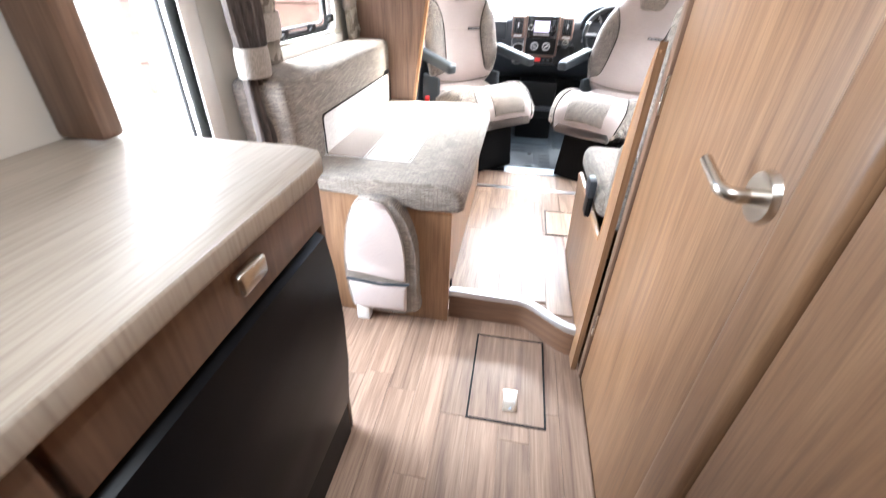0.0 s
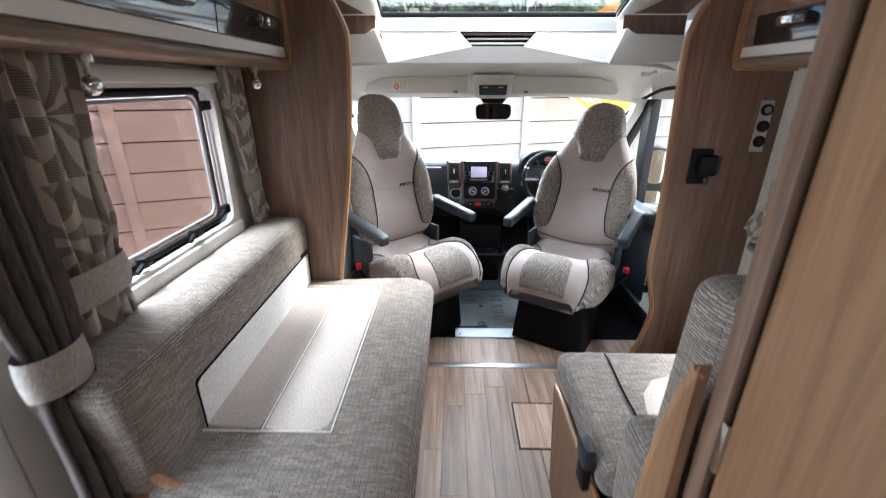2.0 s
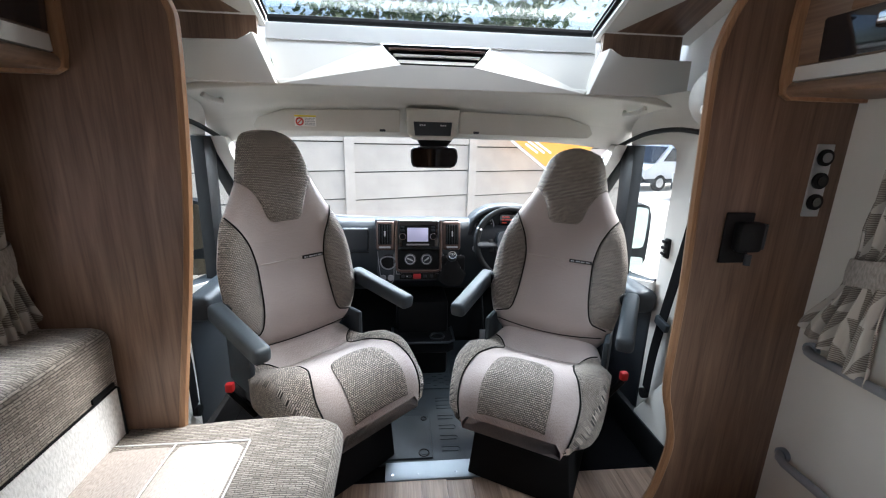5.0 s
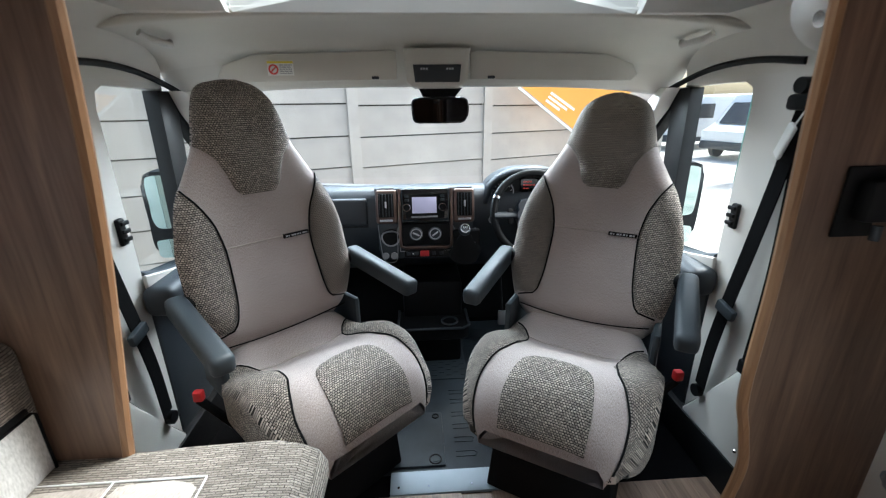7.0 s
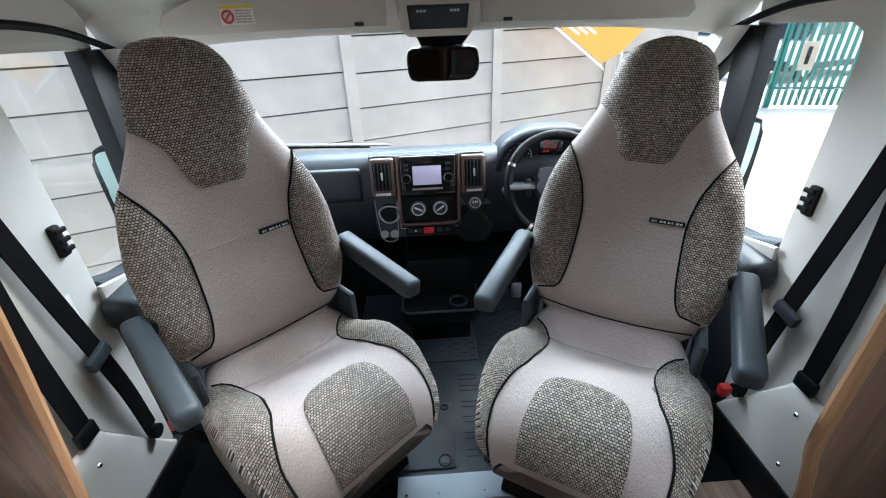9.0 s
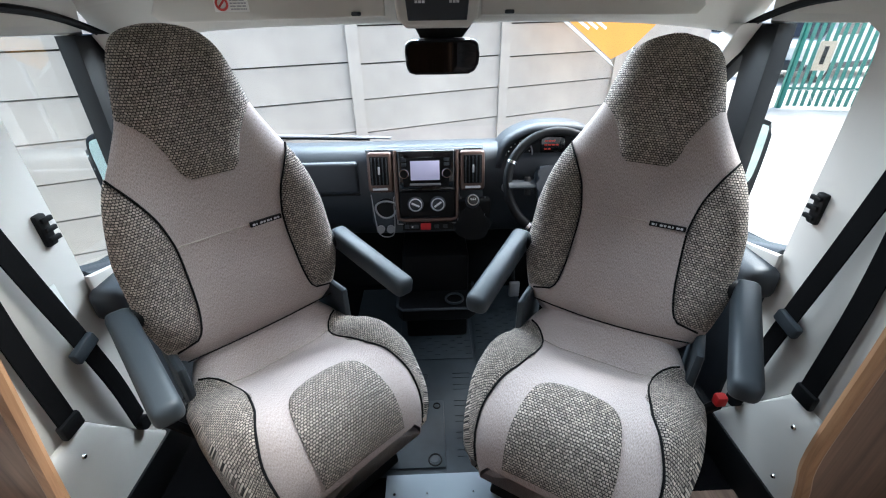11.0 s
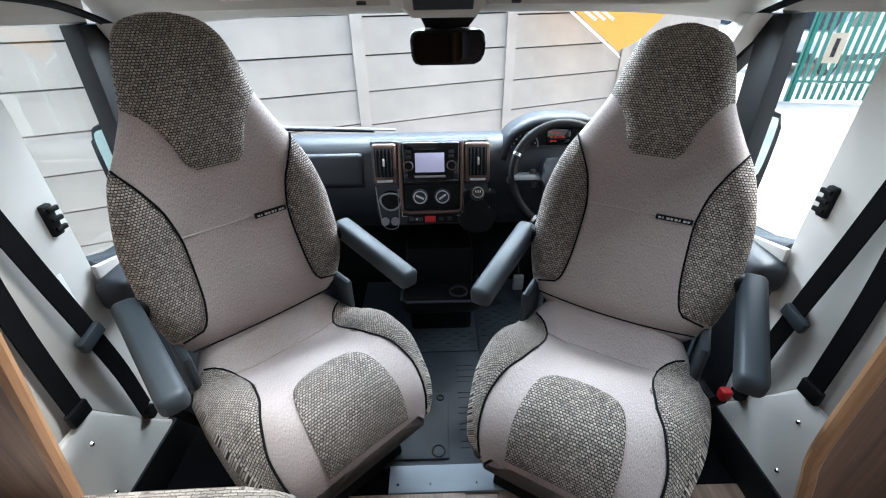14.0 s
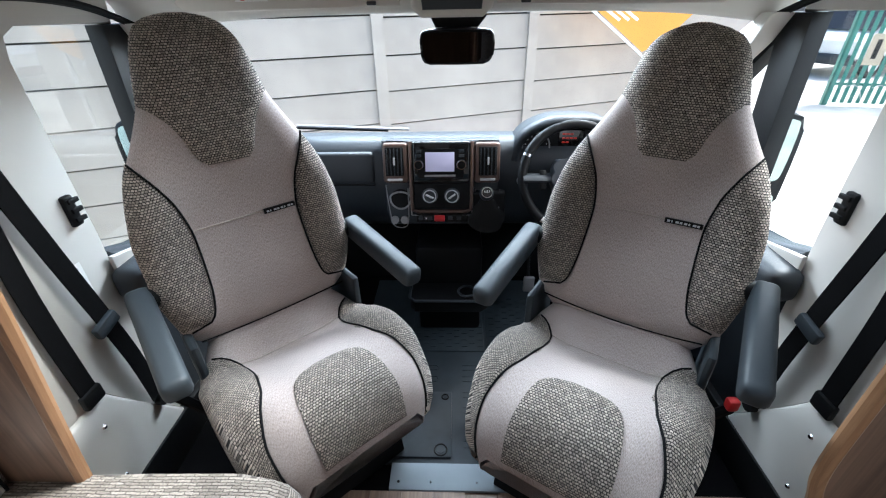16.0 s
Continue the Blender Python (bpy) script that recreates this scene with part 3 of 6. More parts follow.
# cab shell
cab = {}
for sgn, side in ((-1, "left"), (1, "right")):
    X = sgn * 0.93
    X2 = sgn * 0.97
    bm = bmesh.new()
    add_prism(bm, [(-0.195, 0.0), (0.262, 0.0), (0.262, 0.30), (0.258, 0.60), (0.262, 0.80), (0.25, 1.22), (0.262, 1.27), (0.30, 1.29), (0.60, 1.275), (0.60, 1.46), (-0.195, 1.46)], "x", X, X2, 0.006)
    solid("cab_wall_" + side, bm, CREAM, "cream plastic cab pillar trim", "wall", "structure")
    bm = bmesh.new()
    add_prism(bm, [(-0.195, 0.0), (-0.195, 0.432), (0.05, 0.432), (0.13, 0.30), (0.258, 0.12), (0.258, 0.0)], "x", X - sgn * 0.022, X - sgn * 0.002, 0.014, 3)
    solid("pillar_foot_" + side, bm, CREAM, "cream moulded trim at the pillar foot", "trim", "structure")
    dr = thing("cab_door_" + side, "black and grey cab door with a glazed window", "door", kind="structure")
    part("door_card", prism([(0.266, 0.05), (1.25, 0.05), (1.25, 0.74), (0.60, 0.66), (0.40, 0.695), (0.266, 0.743)], "x", X - sgn * 0.005, X2 + sgn * 0.03, 0.01), BLACK_SOFT, dr)
    part("door_sill", prism([(0.25, 0.735), (0.40, 0.70), (0.62, 0.662), (0.62, 0.645), (0.40, 0.66), (0.25, 0.69)], "x", X - sgn * 0.02, X - sgn * 0.006, 0.004), CREAM, dr, "pale sill under the window")
    part("window_divider", prism([(0.545, 1.275), (0.655, 1.275), (0.645, 1.10), (0.625, 0.66), (0.535, 0.66)], "x", X - sgn * 0.012, X2, 0.004), BLACK, dr, "black slanted window divider")
    part("quarter_trim", prism([(0.645, 1.262), (0.665, 1.262), (1.06, 0.83), (1.02, 0.83), (0.64, 1.215)], "x", X - sgn * 0.006, X2, 0.003), BLACK, dr, "black quarter window trim")
    part("window_glass", prism([(0.25, 0.70), (1.10, 0.62), (1.06, 0.86), (0.62, 1.28), (0.25, 1.30)], "x", X + sgn * 0.028, X + sgn * 0.032), PANE, dr).visible_shadow = False
    bm = bmesh.new()
    path = smooth_line([(X - sgn * 0.004, 0.10, 1.325), (X - sgn * 0.006, 0.25, 1.340), (X - sgn * 0.008, 0.40, 1.335), (X - sgn * 0.012, 0.54, 1.310), (X - sgn * 0.05, 0.66, 1.25), (X - sgn * 0.075, 0.78, 1.16)], 6)
    add_tube(bm, path, 0.010, 8)
    part("door_seal", bm, BLACK, dr, "black rubber door seal")
    bm = bmesh.new()
    add_box(bm, min(X, X - sgn * 0.10), max(X, X - sgn * 0.10), 0.22, 0.62, 0.60, 0.70, 0.03, 3)
    part("door_armrest", bm, BLACK_SOFT, dr, "moulded black armrest shelf")
    cab[side] = dr
    bm = bmesh.new()
    add_prism(bm, [(0.60, 1.275), (0.66, 1.275), (1.25, 0.88), (1.25, 0.80), (1.06, 0.83), (0.66, 1.20)], "x", X - sgn * 0.07, X - sgn * 0.013, 0.008)
    solid("windscreen_pillar_" + side, bm, CREAM, "cream windscreen pillar trim", "trim", "structure")
    bm = bmesh.new()
    rows = []
    for k in range(9):
        t = k / 8
        ang = t * math.pi / 2
        rows.append([(sgn * (0.93 - 0.16 * (1 - math.cos(ang))), y, 1.30 + dz * 0 + 0.15 * math.sin(ang)) for y, dz in ((-0.19, 0), (0.28, 0), (0.60, 0))])
    g = [[bm.verts.new(p) for p in r] for r in rows]
    for a, b in zip(g, g[1:]):
        for i in range(2):
            bm.faces.new((a[i], a[i + 1], b[i + 1], b[i]))
    solid("roof_curve_" + side, bm, HEADLINE, "rounded felt headliner edge", "ceiling", "structure")

bm = bmesh.new()
prof = [(0.24, 1.452), (0.36, 1.448), (0.50, 1.435), (0.60, 1.405), (0.66, 1.35), (0.70, 1.30), (0.72, 1.285)]
nx = 24
g = []
for y, z in smooth_line(prof, 4):
    row = []
    for i in range(nx + 1):
        x = -0.93 + 1.86 * i / nx
        e = abs(x) / 0.93
        row.append(bm.verts.new((x, y - 0.09 * e ** 3 * max(0, (y - 0.3)), z - 0.045 * e ** 4)))
    g.append(row)
for a, b in zip(g, g[1:]):
    for i in range(nx):
        bm.faces.new((a[i], a[i + 1], b[i + 1], b[i]))
headliner = solid("headliner", bm, HEADLINE, "pale grey felt cab headliner", "ceiling", "structure")
sol = headliner.modifiers.new("thick", "SOLIDIFY")
sol.thickness, sol.offset = 0.02, 1.0
solid("cab_roof", box(-1.0, 1.0, 0.40, 0.74, 1.655, 1.675), OUTWHITE, "white outer cab roof skin", "roof", "structure")
bm = bmesh.new()
a = [bm.verts.new(v) for v in ((-0.80, 0.715, 1.285), (0.80, 0.715, 1.285), (0.90, 1.25, 0.855), (-0.90, 1.25, 0.855))]
bm.faces.new(a)
ws = solid("windscreen", bm, PANE, "clear laminated windscreen", "windscreen", "structure")
ws.visible_shadow = False

for sgn, side in ((-1, "left"), (1, "right")):
    bm = bmesh.new()
    add_box(bm, min(sgn * 0.975, sgn * 1.14), max(sgn * 0.975, sgn * 1.14), -0.192, 0.40, 1.44, 1.92)
    add_box(bm, min(sgn * 0.60, sgn * 1.0), max(sgn * 0.60, sgn * 1.0), 0.40, 0.42, 1.45, 1.70)
    solid("overcab_side_" + side, bm, OUTWHITE, "white outer overcab side", "wall", "structure")
for sgn, side in ((-1, "left"), (1, "right")):
    solid("cab_sill_" + side, box(min(sgn * 0.90, sgn * 1.03), max(sgn * 0.90, sgn * 1.03), -0.19, 1.3, -0.06, 0.13, 0.01), BLACK, "black cab door sill", "sill", "structure")
floor_cab = solid("floor_cab", box(-0.97, 0.97, 0.052, 1.3, -0.05, -0.008), DARK_CARPET, "black carpeted cab floor", "floor", "structure")
solid("cab_bulkhead", box(-0.97, 0.97, 1.26, 1.30, -0.05, 0.70), BLACK, "black bulkhead under the windscreen", "wall", "structure")
mat_ob = thing("cab_floor_mat", "grey ribbed rubber cab floor mat with hatch", "mat")
bm = box(-0.40, 0.42, 0.140, 1.2, -0.010, 0.001, 0.004)
part("sheet", bm, RUBBER, mat_ob)
part("hatch", box(-0.187, 0.004, 0.158, 0.432, 0.002, 0.010, 0.006, 2), RUBBER, mat_ob, "raised rubber hatch cover")
for hx, hy, hr in ((-0.032, 0.185, 0.021), (-0.022, 0.405, 0.012)):
    p = part("hatch_ring", tube([(hx + hr * math.cos(a), hy + hr * math.sin(a), 0.0105) for a in [k * math.pi / 10 for k in range(20)]], 0.003, 6, closed=True), BLACK, mat_ob)
    part("hatch_screw", disc((hx, hy, 0.008), (0, 0, 1), hr * 0.6, 0.004, 16), BLACK_SOFT, mat_ob)
for k, yy in enumerate((0.20, 0.27, 0.34, 0.41, 0.49, 0.55)):
    for x0, x1 in ((0.045, 0.115),) + (((-0.15, -0.06),) if 1 < k < 6 and k != 3 else ()):
        part("rib", tube([(x0, yy, 0.002), (x1, yy, 0.002), (x1 + 0.008, yy + 0.012, 0.002), (x1, yy + 0.024, 0.002), (x0, yy + 0.024, 0.002)], 0.0022, 6), RUBBER, mat_ob)
bm = bmesh.new()
add_box(bm, -0.18, 0.142, 0.655, 1.1, 0.0, 0.007, 0.004)
add_box(bm, 0.155, 0.42, 0.60, 1.1, 0.0, 0.006, 0.004)
part("footwell_sheet", bm, RUBBER, mat_ob)
bm = bmesh.new()
for i in range(9):
    for j in range(9):
        x = -0.16 + 0.034 * i
        y = 0.68 + 0.042 * j + 0.021 * (i % 2)
        add_box(bm, x, x + 0.024, y, y + 0.007, 0.006, 0.0095)
for i in range(7):
    for j in range(10):
        x = 0.17 + 0.034 * i
        y = 0.62 + 0.042 * j + 0.021 * (i % 2)
        add_box(bm, x, x + 0.024, y, y + 0.007, 0.005, 0.0085)
tagged(part("tread_bars", bm, RUBBER, mat_ob, "rows of small raised tread bars", 0), kind="stuff")
plate = thing("cab_step_plate", "grey metal step plate screwed to the floor edge", "step plate")
part("plate", prism([(0.050, -0.004), (0.052, 0.004), (0.062, 0.007), (0.135, 0.012), (0.139, 0.002)], "x", -0.19, 0.21), GREYMETAL, plate)
for x, r in ((-0.162, 0.006), (-0.06, 0.0035), (0.085, 0.0035), (0.182, 0.006)):
    part("bolt", disc((x, 0.074, 0.007), (0, -0.1, 1), r, 0.004, 12, r * 0.7), CHROME, plate)

strip = solid("floor_joint_strip", box(-0.36, 0.72, -0.222, -0.19, 0.0, 0.006, 0.003), ALU, "flat aluminium strip over the floor joint", "trim", "structure")

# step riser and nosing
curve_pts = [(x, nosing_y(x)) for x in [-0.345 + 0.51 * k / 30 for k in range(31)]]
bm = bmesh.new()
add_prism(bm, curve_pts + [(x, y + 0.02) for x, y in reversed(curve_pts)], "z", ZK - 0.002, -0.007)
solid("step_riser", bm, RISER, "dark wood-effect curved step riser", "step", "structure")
bm = bmesh.new()
sec = [(-0.005, -0.020), (-0.007, -0.004), (-0.004, 0.005), (0.024, 0.006), (0.026, 0.002)]
rings = [[bm.verts.new((x, y + dy, dz)) for dy, dz in sec] for x, y in curve_pts]
for a, b in zip(rings, rings[1:]):
    for k in range(4):
        bm.faces.new((a[k], a[k + 1], b[k + 1], b[k]))
solid("step_nosing", bm, ALU, "curved aluminium step nosing", "trim", "structure")


def floor_hatch(name, x0, x1, y0, y1, z, tab, label):
    ob = thing(name, label, "floor hatch")
    bm = bmesh.new()
    w = 0.007
    for a in ((x0, x1, y0, y0 + w), (x0, x1, y1 - w, y1), (x0, x0 + w, y0 + w, y1 - w), (x1 - w, x1, y0 + w, y1 - w)):
        add_box(bm, *a, z + 0.0005, z + 0.003)
    part("edge_strip", bm, BLACK, ob, "dark rubber edge strip", 0)
    part("lid", box(x0 + w, x1 - w, y0 + w, y1 - w, z + 0.0004, z + 0.0025), PLANK, ob)
    if tab:
        part("lift_tab", box(tab[0], tab[1], tab[2], tab[3], z + 0.0026, z + 0.006, 0.002), NICKEL, ob, "bright metal lift plate")
        part("tab_dimple", disc(((tab[0] + tab[1]) / 2, tab[2] + 0.012, z + 0.0055), (0, 0, 1), 0.005, 0.002, 12), GREYMETAL, ob)


floor_hatch("floor_hatch", -0.21, 0.052, -1.776, -1.382, ZK, (-0.092, -0.042, -1.73, -1.64), "wood-effect floor hatch with dark edging and pull")
floor_hatch("floor_hatch", 0.062, 0.32, -0.74, -0.475, 0.0, None, "small wood-effect floor hatch in the lounge")

# ---- cab seats ----


def back_y(z):
    return curve_table([(0.46, 0.050), (0.50, 0.034), (0.56, 0.016), (0.62, 0.018), (0.80, 0.058), (0.98, 0.088), (1.12, 0.110), (1.24, 0.140), (1.30, 0.185)], z)


def back_w(z):
    return curve_table([(0.48, 0.200), (0.53, 0.235), (0.60, 0.255), (0.70, 0.271), (0.80, 0.270), (0.88, 0.257), (0.96, 0.233), (1.04, 0.189), (1.12, 0.150), (1.18, 0.136), (1.24, 0.118), (1.275, 0.096), (1.293, 0.066), (1.303, 0.018)], z)


def back_front(x, z):
    w = back_w(z)
    e = min(1.0, abs(x) / w)
    wing = curve_table([(0.5, 0.4), (0.7, 1.0), (0.88, 0.9), (1.0, 0.25), (1.1, 0.1), (1.3, 0.0)], z)
    return back_y(z) - 0.055 * wing * max(0.0, (e - 0.45) / 0.55) ** 1.6 * (1 - 0.3 * e ** 8) + 0.040 * e ** 6 + 0.004 * math.cos(e * 1.5)


def cush_w(y):
    return curve_table([(-0.470, 0.165), (-0.45, 0.200), (-0.40, 0.231), (-0.30, 0.252), (-0.12, 0.258), (0.0, 0.225), (0.06, 0.20)], y)


def cush_top(x, y):
    t = curve_table([(-0.470, 0.415), (-0.464, 0.445), (-0.450, 0.478), (-0.425, 0.507), (-0.38, 0.532), (-0.32, 0.542), (-0.22, 0.518), (-0.13, 0.473), (-0.065, 0.446), (-0.03, 0.456), (0.02, 0.492), (0.06, 0.515)], y)
    w = cush_w(y)
    e = min(1.0, abs(x) / w)
    side = curve_table([(-0.470, 0.0), (-0.38, 0.15), (-0.25, 0.75), (-0.10, 1.25), (-0.02, 0.9), (0.06, 0.3)], y)
    front = curve_table([(-0.470, 0.45), (-0.44, 0.75), (-0.40, 0.85), (-0.30, 0.25), (-0.2, 0.0)], y)
    return t + 0.042 * side * max(0.0, (e - 0.4) / 0.6) ** 1.3 - 0.055 * e ** 7 - 0.055 * front * e ** 4


def arc_length(f, a, b, n=10):
    """Length of the curve f from a to b."""
    h = (b - a) / n
    return sum(math.copysign(math.hypot(h, f(a + h * (k + 1)) - f(a + h * k)), h) for k in range(n))


@functools.lru_cache(None)
def back_cloth(x, y, z):
    w = back_w(z)
    u = arc_length(lambda q: back_front(q, z), 0.0, max(-w, min(w, x)))
    return (u, arc_length(back_y, 0.9, max(0.46, min(1.303, z))))


@functools.lru_cache(None)
def cushion_cloth(x, y, z):
    w = cush_w(y)
    u = arc_length(lambda q: cush_top(q, y), 0.0, max(-w, min(w, x)))
    if abs(x) > 0.97 * w:
        u += math.copysign(max(0.0, cush_top(w, y) - z), x)
    v = arc_length(lambda q: cush_top(0.0, q), -0.2, max(-0.40, min(0.06, y)), 16)
    if y < -0.40:
        xc = min(abs(x), 0.9 * w)
        v -= 0.8 * (-0.40 - y) + 0.8 * (cush_top(xc, -0.40) - cush_top(xc, max(y, -0.470)))
    return (u, v)


def cab_seat(recline):
    """recline: degrees by which the back leans further than upright."""
    ob = thing("captain_chair", "pale grey upholstered swivel cab seat with dark woven side panels", "seat", group="cab seats")
    # backrest
    bm = bmesh.new()
    zs = [0.48 + 0.823 * (1 - (1 - k / 46) ** 1.5) for k in range(47)]
    rings = []
    n = 24
    for z in zs:
        w = back_w(z)
        ring = [bm.verts.new((-w + 2 * w * i / n, back_front(-w + 2 * w * i / n, z), z)) for i in range(n + 1)]
        depth = lerp_table([(0.48, 0.10), (0.8, 0.13), (1.05, 0.11), (1.24, 0.075), (1.30, 0.02)], z)
        for i in range(1, n):
            a = math.pi * i / n
            x = w * math.cos(a) * 0.99
            ring.append(bm.verts.new((x, back_front(w, z) + (back_y(z) + depth - back_front(w, z)) * math.sin(a) ** 0.6, z)))
        rings.append(ring)
    m = len(rings[0])
    for a, b in zip(rings, rings[1:]):
        for i in range(m):
            bm.faces.new((a[i], a[(i + 1) % m], b[(i + 1) % m], b[i]))
    bm.faces.new(list(reversed(rings[0])))
    bm.faces.new(rings[-1])
    lay_cloth(part("backrest", bm, PALE, ob, "", 60), back_cloth)

    def puff(u, v, h):
        return h * (1 - abs(2 * u - 1) ** 6) * (1 - abs(2 * v - 1) ** 6) - 0.002

    inner = [(0.562, 0.225), (0.572, 0.178), (0.60, 0.157), (0.68, 0.143), (0.80, 0.138), (0.88, 0.150), (0.95, 0.180), (1.0, 0.214)]
    for sgn in (-1, 1):
        def f(u, v, sgn=sgn):
            z = 0.562 + 0.438 * v
            xi, xo = curve_table(inner, z), back_w(z) * 1.0
            x = sgn * (xi + (xo - xi) * u)
            return (x * (1 + 0.004 * u), back_front(x, z) - puff(u, v, 0.010), z)
        lay_cloth(part("back_bolster", grid_shell(f, 12, 32, (0, 0.012, 0)), WEAVE, ob, "dark basket-weave side panel", 60), back_cloth)
        pts = [(sgn * curve_table(inner, z), back_front(curve_table(inner, z), z) - 0.004, z) for z in [0.562 + 0.438 * k / 32 for k in range(33)]]
        part("back_piping", tube(pts, 0.0028, 6), PIPING, ob)

    def fh(u, v):
        z = 0.968 + (1.302 - 0.968) * (1 - (1 - v) ** 1.4)
        half = min(back_w(z) * 0.995, curve_table([(0.968, 0.052), (0.972, 0.060), (0.985, 0.069), (1.04, 0.087), (1.08, 0.108), (1.105, 0.132), (1.125, 0.2), (1.3, 0.25)], z))
        x = -half + 2 * half * u
        return (x, back_front(x, z) - 0.012 * (1 - abs(2 * u - 1) ** 6) * min(1, v * 12) - 0.003, z)
    lay_cloth(part("head_panel", grid_shell(fh, 18, 26, (0, 0.02, 0)), WEAVE, ob, "dark basket-weave headrest panel", 60), back_cloth)
    for sgn in (-1, 1):
        part("head_seam", tube([(sgn * x, back_front(x, z) - 0.012, z) for x, z in [(0.083 - 0.012 * k / 12, 1.09 + 0.175 * k / 12) for k in range(13)]], 0.0016, 6), PIPING, ob)
    part("back_seam", tube([(x, back_front(x, 0.819) - 0.001, 0.819) for x in [-0.138 + 0.276 * k / 16 for k in range(17)]], 0.0020, 6), PALE_SEAT, ob)
    ty = back_front(0.1, 0.815)
    tag = part("label_tag", box(0.045, 0.134, ty - 0.007, ty + 0.004, 0.810, 0.823, 0.001), BLACK, ob, "small black stitched label")
    bm = bmesh.new()
    for k in range(8):
        w = (0.007, 0.003, 0.008, 0.006, 0.007, 0.004, 0.008, 0.006)[k]
        add_box(bm, 0.051 + 0.010 * k, 0.051 + 0.010 * k + w, ty - 0.0078, ty - 0.006, 0.8138, 0.8192)
    part("label_print", bm, GREYDIAL, tag, "", 0)
    # thin black line drawn as the shadow where back and cushion meet
    part("crease_shadow_line", tube([(x, 0.026 - 0.026 * (abs(x) / 0.21) ** 2, 0.508 + 0.026 * (abs(x) / 0.21) ** 2) for x in [-0.212 + 0.424 * k / 16 for k in range(17)]], 0.0022, 6), PIPING, ob)
    # the leaning back
    lean = Matrix.Translation((0, 0.06, 0.5)) @ Matrix.Rotation(radians(-recline), 4, "X") @ Matrix.Translation((0, -0.06, -0.5))
    for o in ob.children_recursive:
        o.data.transform(lean)

    # cushion
    bm = bmesh.new()
    ys = [0.06, 0.04, 0.02, 0.0, -0.03, -0.065, -0.10, -0.13, -0.18, -0.24, -0.30, -0.32, -0.34, -0.355, -0.37, -0.383, -0.395, -0.405, -0.415, -0.425, -0.433, -0.441, -0.448, -0.454, -0.459, -0.463, -0.466, -0.468, -0.470]
    rings = []
    for y in ys:
        w = cush_w(y)
        low = lerp_table([(-0.470, 0.385), (-0.44, 0.372), (-0.38, 0.365), (0.06, 0.36)], y)
        ring = [bm.verts.new((-w + 2 * w * i / n, y, cush_top(-w + 2 * w * i / n, y))) for i in range(n + 1)]
        ring += [bm.verts.new((w * 0.995, y, (cush_top(w, y) + low) / 2)), bm.verts.new((w * 0.9, y, low)), bm.verts.new((0, y, low)), bm.verts.new((-w * 0.9, y, low)), bm.verts.new((-w * 0.995, y, (cush_top(w, y) + low) / 2))]
        rings.append(ring)
    m = len(rings[0])
    for a, b in zip(rings, rings[1:]):
        for i in range(m):
            bm.faces.new((a[i], a[(i + 1) % m], b[(i + 1) % m], b[i]))
    bm.faces.new(list(reversed(rings[0])))
    bm.faces.new(rings[-1])
    lay_cloth(part("cushion", bm, PALE, ob, "", 60), cushion_cloth)
    cin = [(-0.464, 0.178), (-0.44, 0.196), (-0.40, 0.200), (-0.34, 0.182), (-0.27, 0.155), (-0.16, 0.143), (-0.07, 0.150), (-0.035, 0.170), (-0.005, 0.208)]
    for sgn in (-1, 1):
        def f(u, v, sgn=sgn):
            y = -0.464 + 0.459 * v
            xi, xo = curve_table(cin, y), cush_w(y)
            over, side = min(1.0, u / 0.7), max(0.0, (u - 0.7) / 0.3)
            x = xi + (xo - xi) * over
            low = lerp_table([(-0.470, 0.388), (-0.44, 0.376), (-0.38, 0.369), (0.06, 0.364)], y)
            top = cush_top(x, y) + 0.009 * min(1.0, 5 * over) * (1 - abs(2 * v - 1) ** 8)
            z = top + (low - top) * side
            return (sgn * (x + 0.013 * over ** 4), y - 0.004 * (1 - v) ** 4, z)
        lay_cloth(part("cushion_bolster", grid_shell(f, 14, 28, (-0.012 * sgn, 0, -0.006)), WEAVE, ob, "dark basket-weave cushion side", 60), cushion_cloth)
        pts = [(sgn * curve_table(cin, y), y - 0.003, cush_top(curve_table(cin, y), y) + 0.002) for y in [-0.464 + 0.459 * k / 30 for k in range(31)]]
        part("cushion_piping", tube(pts, 0.0028, 6), PIPING, ob)

    def fi(u, v):
        y = -0.4695 + 0.1845 * v ** 1.5
        half = curve_table([(-0.4695, 0.112), (-0.44, 0.116), (-0.385, 0.110), (-0.335, 0.099), (-0.305, 0.080), (-0.291, 0.055), (-0.285, 0.025)], y)
        x = -half + 2 * half * u
        up = Vector((0, (cush_top(x, y - 0.006) - cush_top(x, y + 0.006)) / 0.012, 1)).normalized() * (0.0045 + 0.0045 * (1 - abs(2 * u - 1) ** 8) * (1 - v ** 12))
        p = (x, y + up.y, cush_top(x, y) + up.z)
        laid[p] = (x, arc_length(lambda q: cush_top(0.0, q), -0.2, y, 30))
        return p
    laid = {}
    insert = part("cushion_insert", grid_shell(fi, 14, 26, (0, 0.010, -0.010)), WEAVE, ob, "dark basket-weave front insert", 60)
    lay_cloth(insert, lambda x, y, z: laid[min(laid, key=lambda p: (p[0] - x) ** 2 + (p[1] - y) ** 2 + (p[2] - z) ** 2)])
    part("cushion_seam", tube([(x, -0.062, cush_top(x, -0.062) + 0.0015) for x in [-0.150 + 0.30 * k / 12 for k in range(13)]], 0.0016, 6), PALE_SEAT, ob)
    # armrests
    _, ay, az = lean @ Vector((0, 0.035, 0.690))
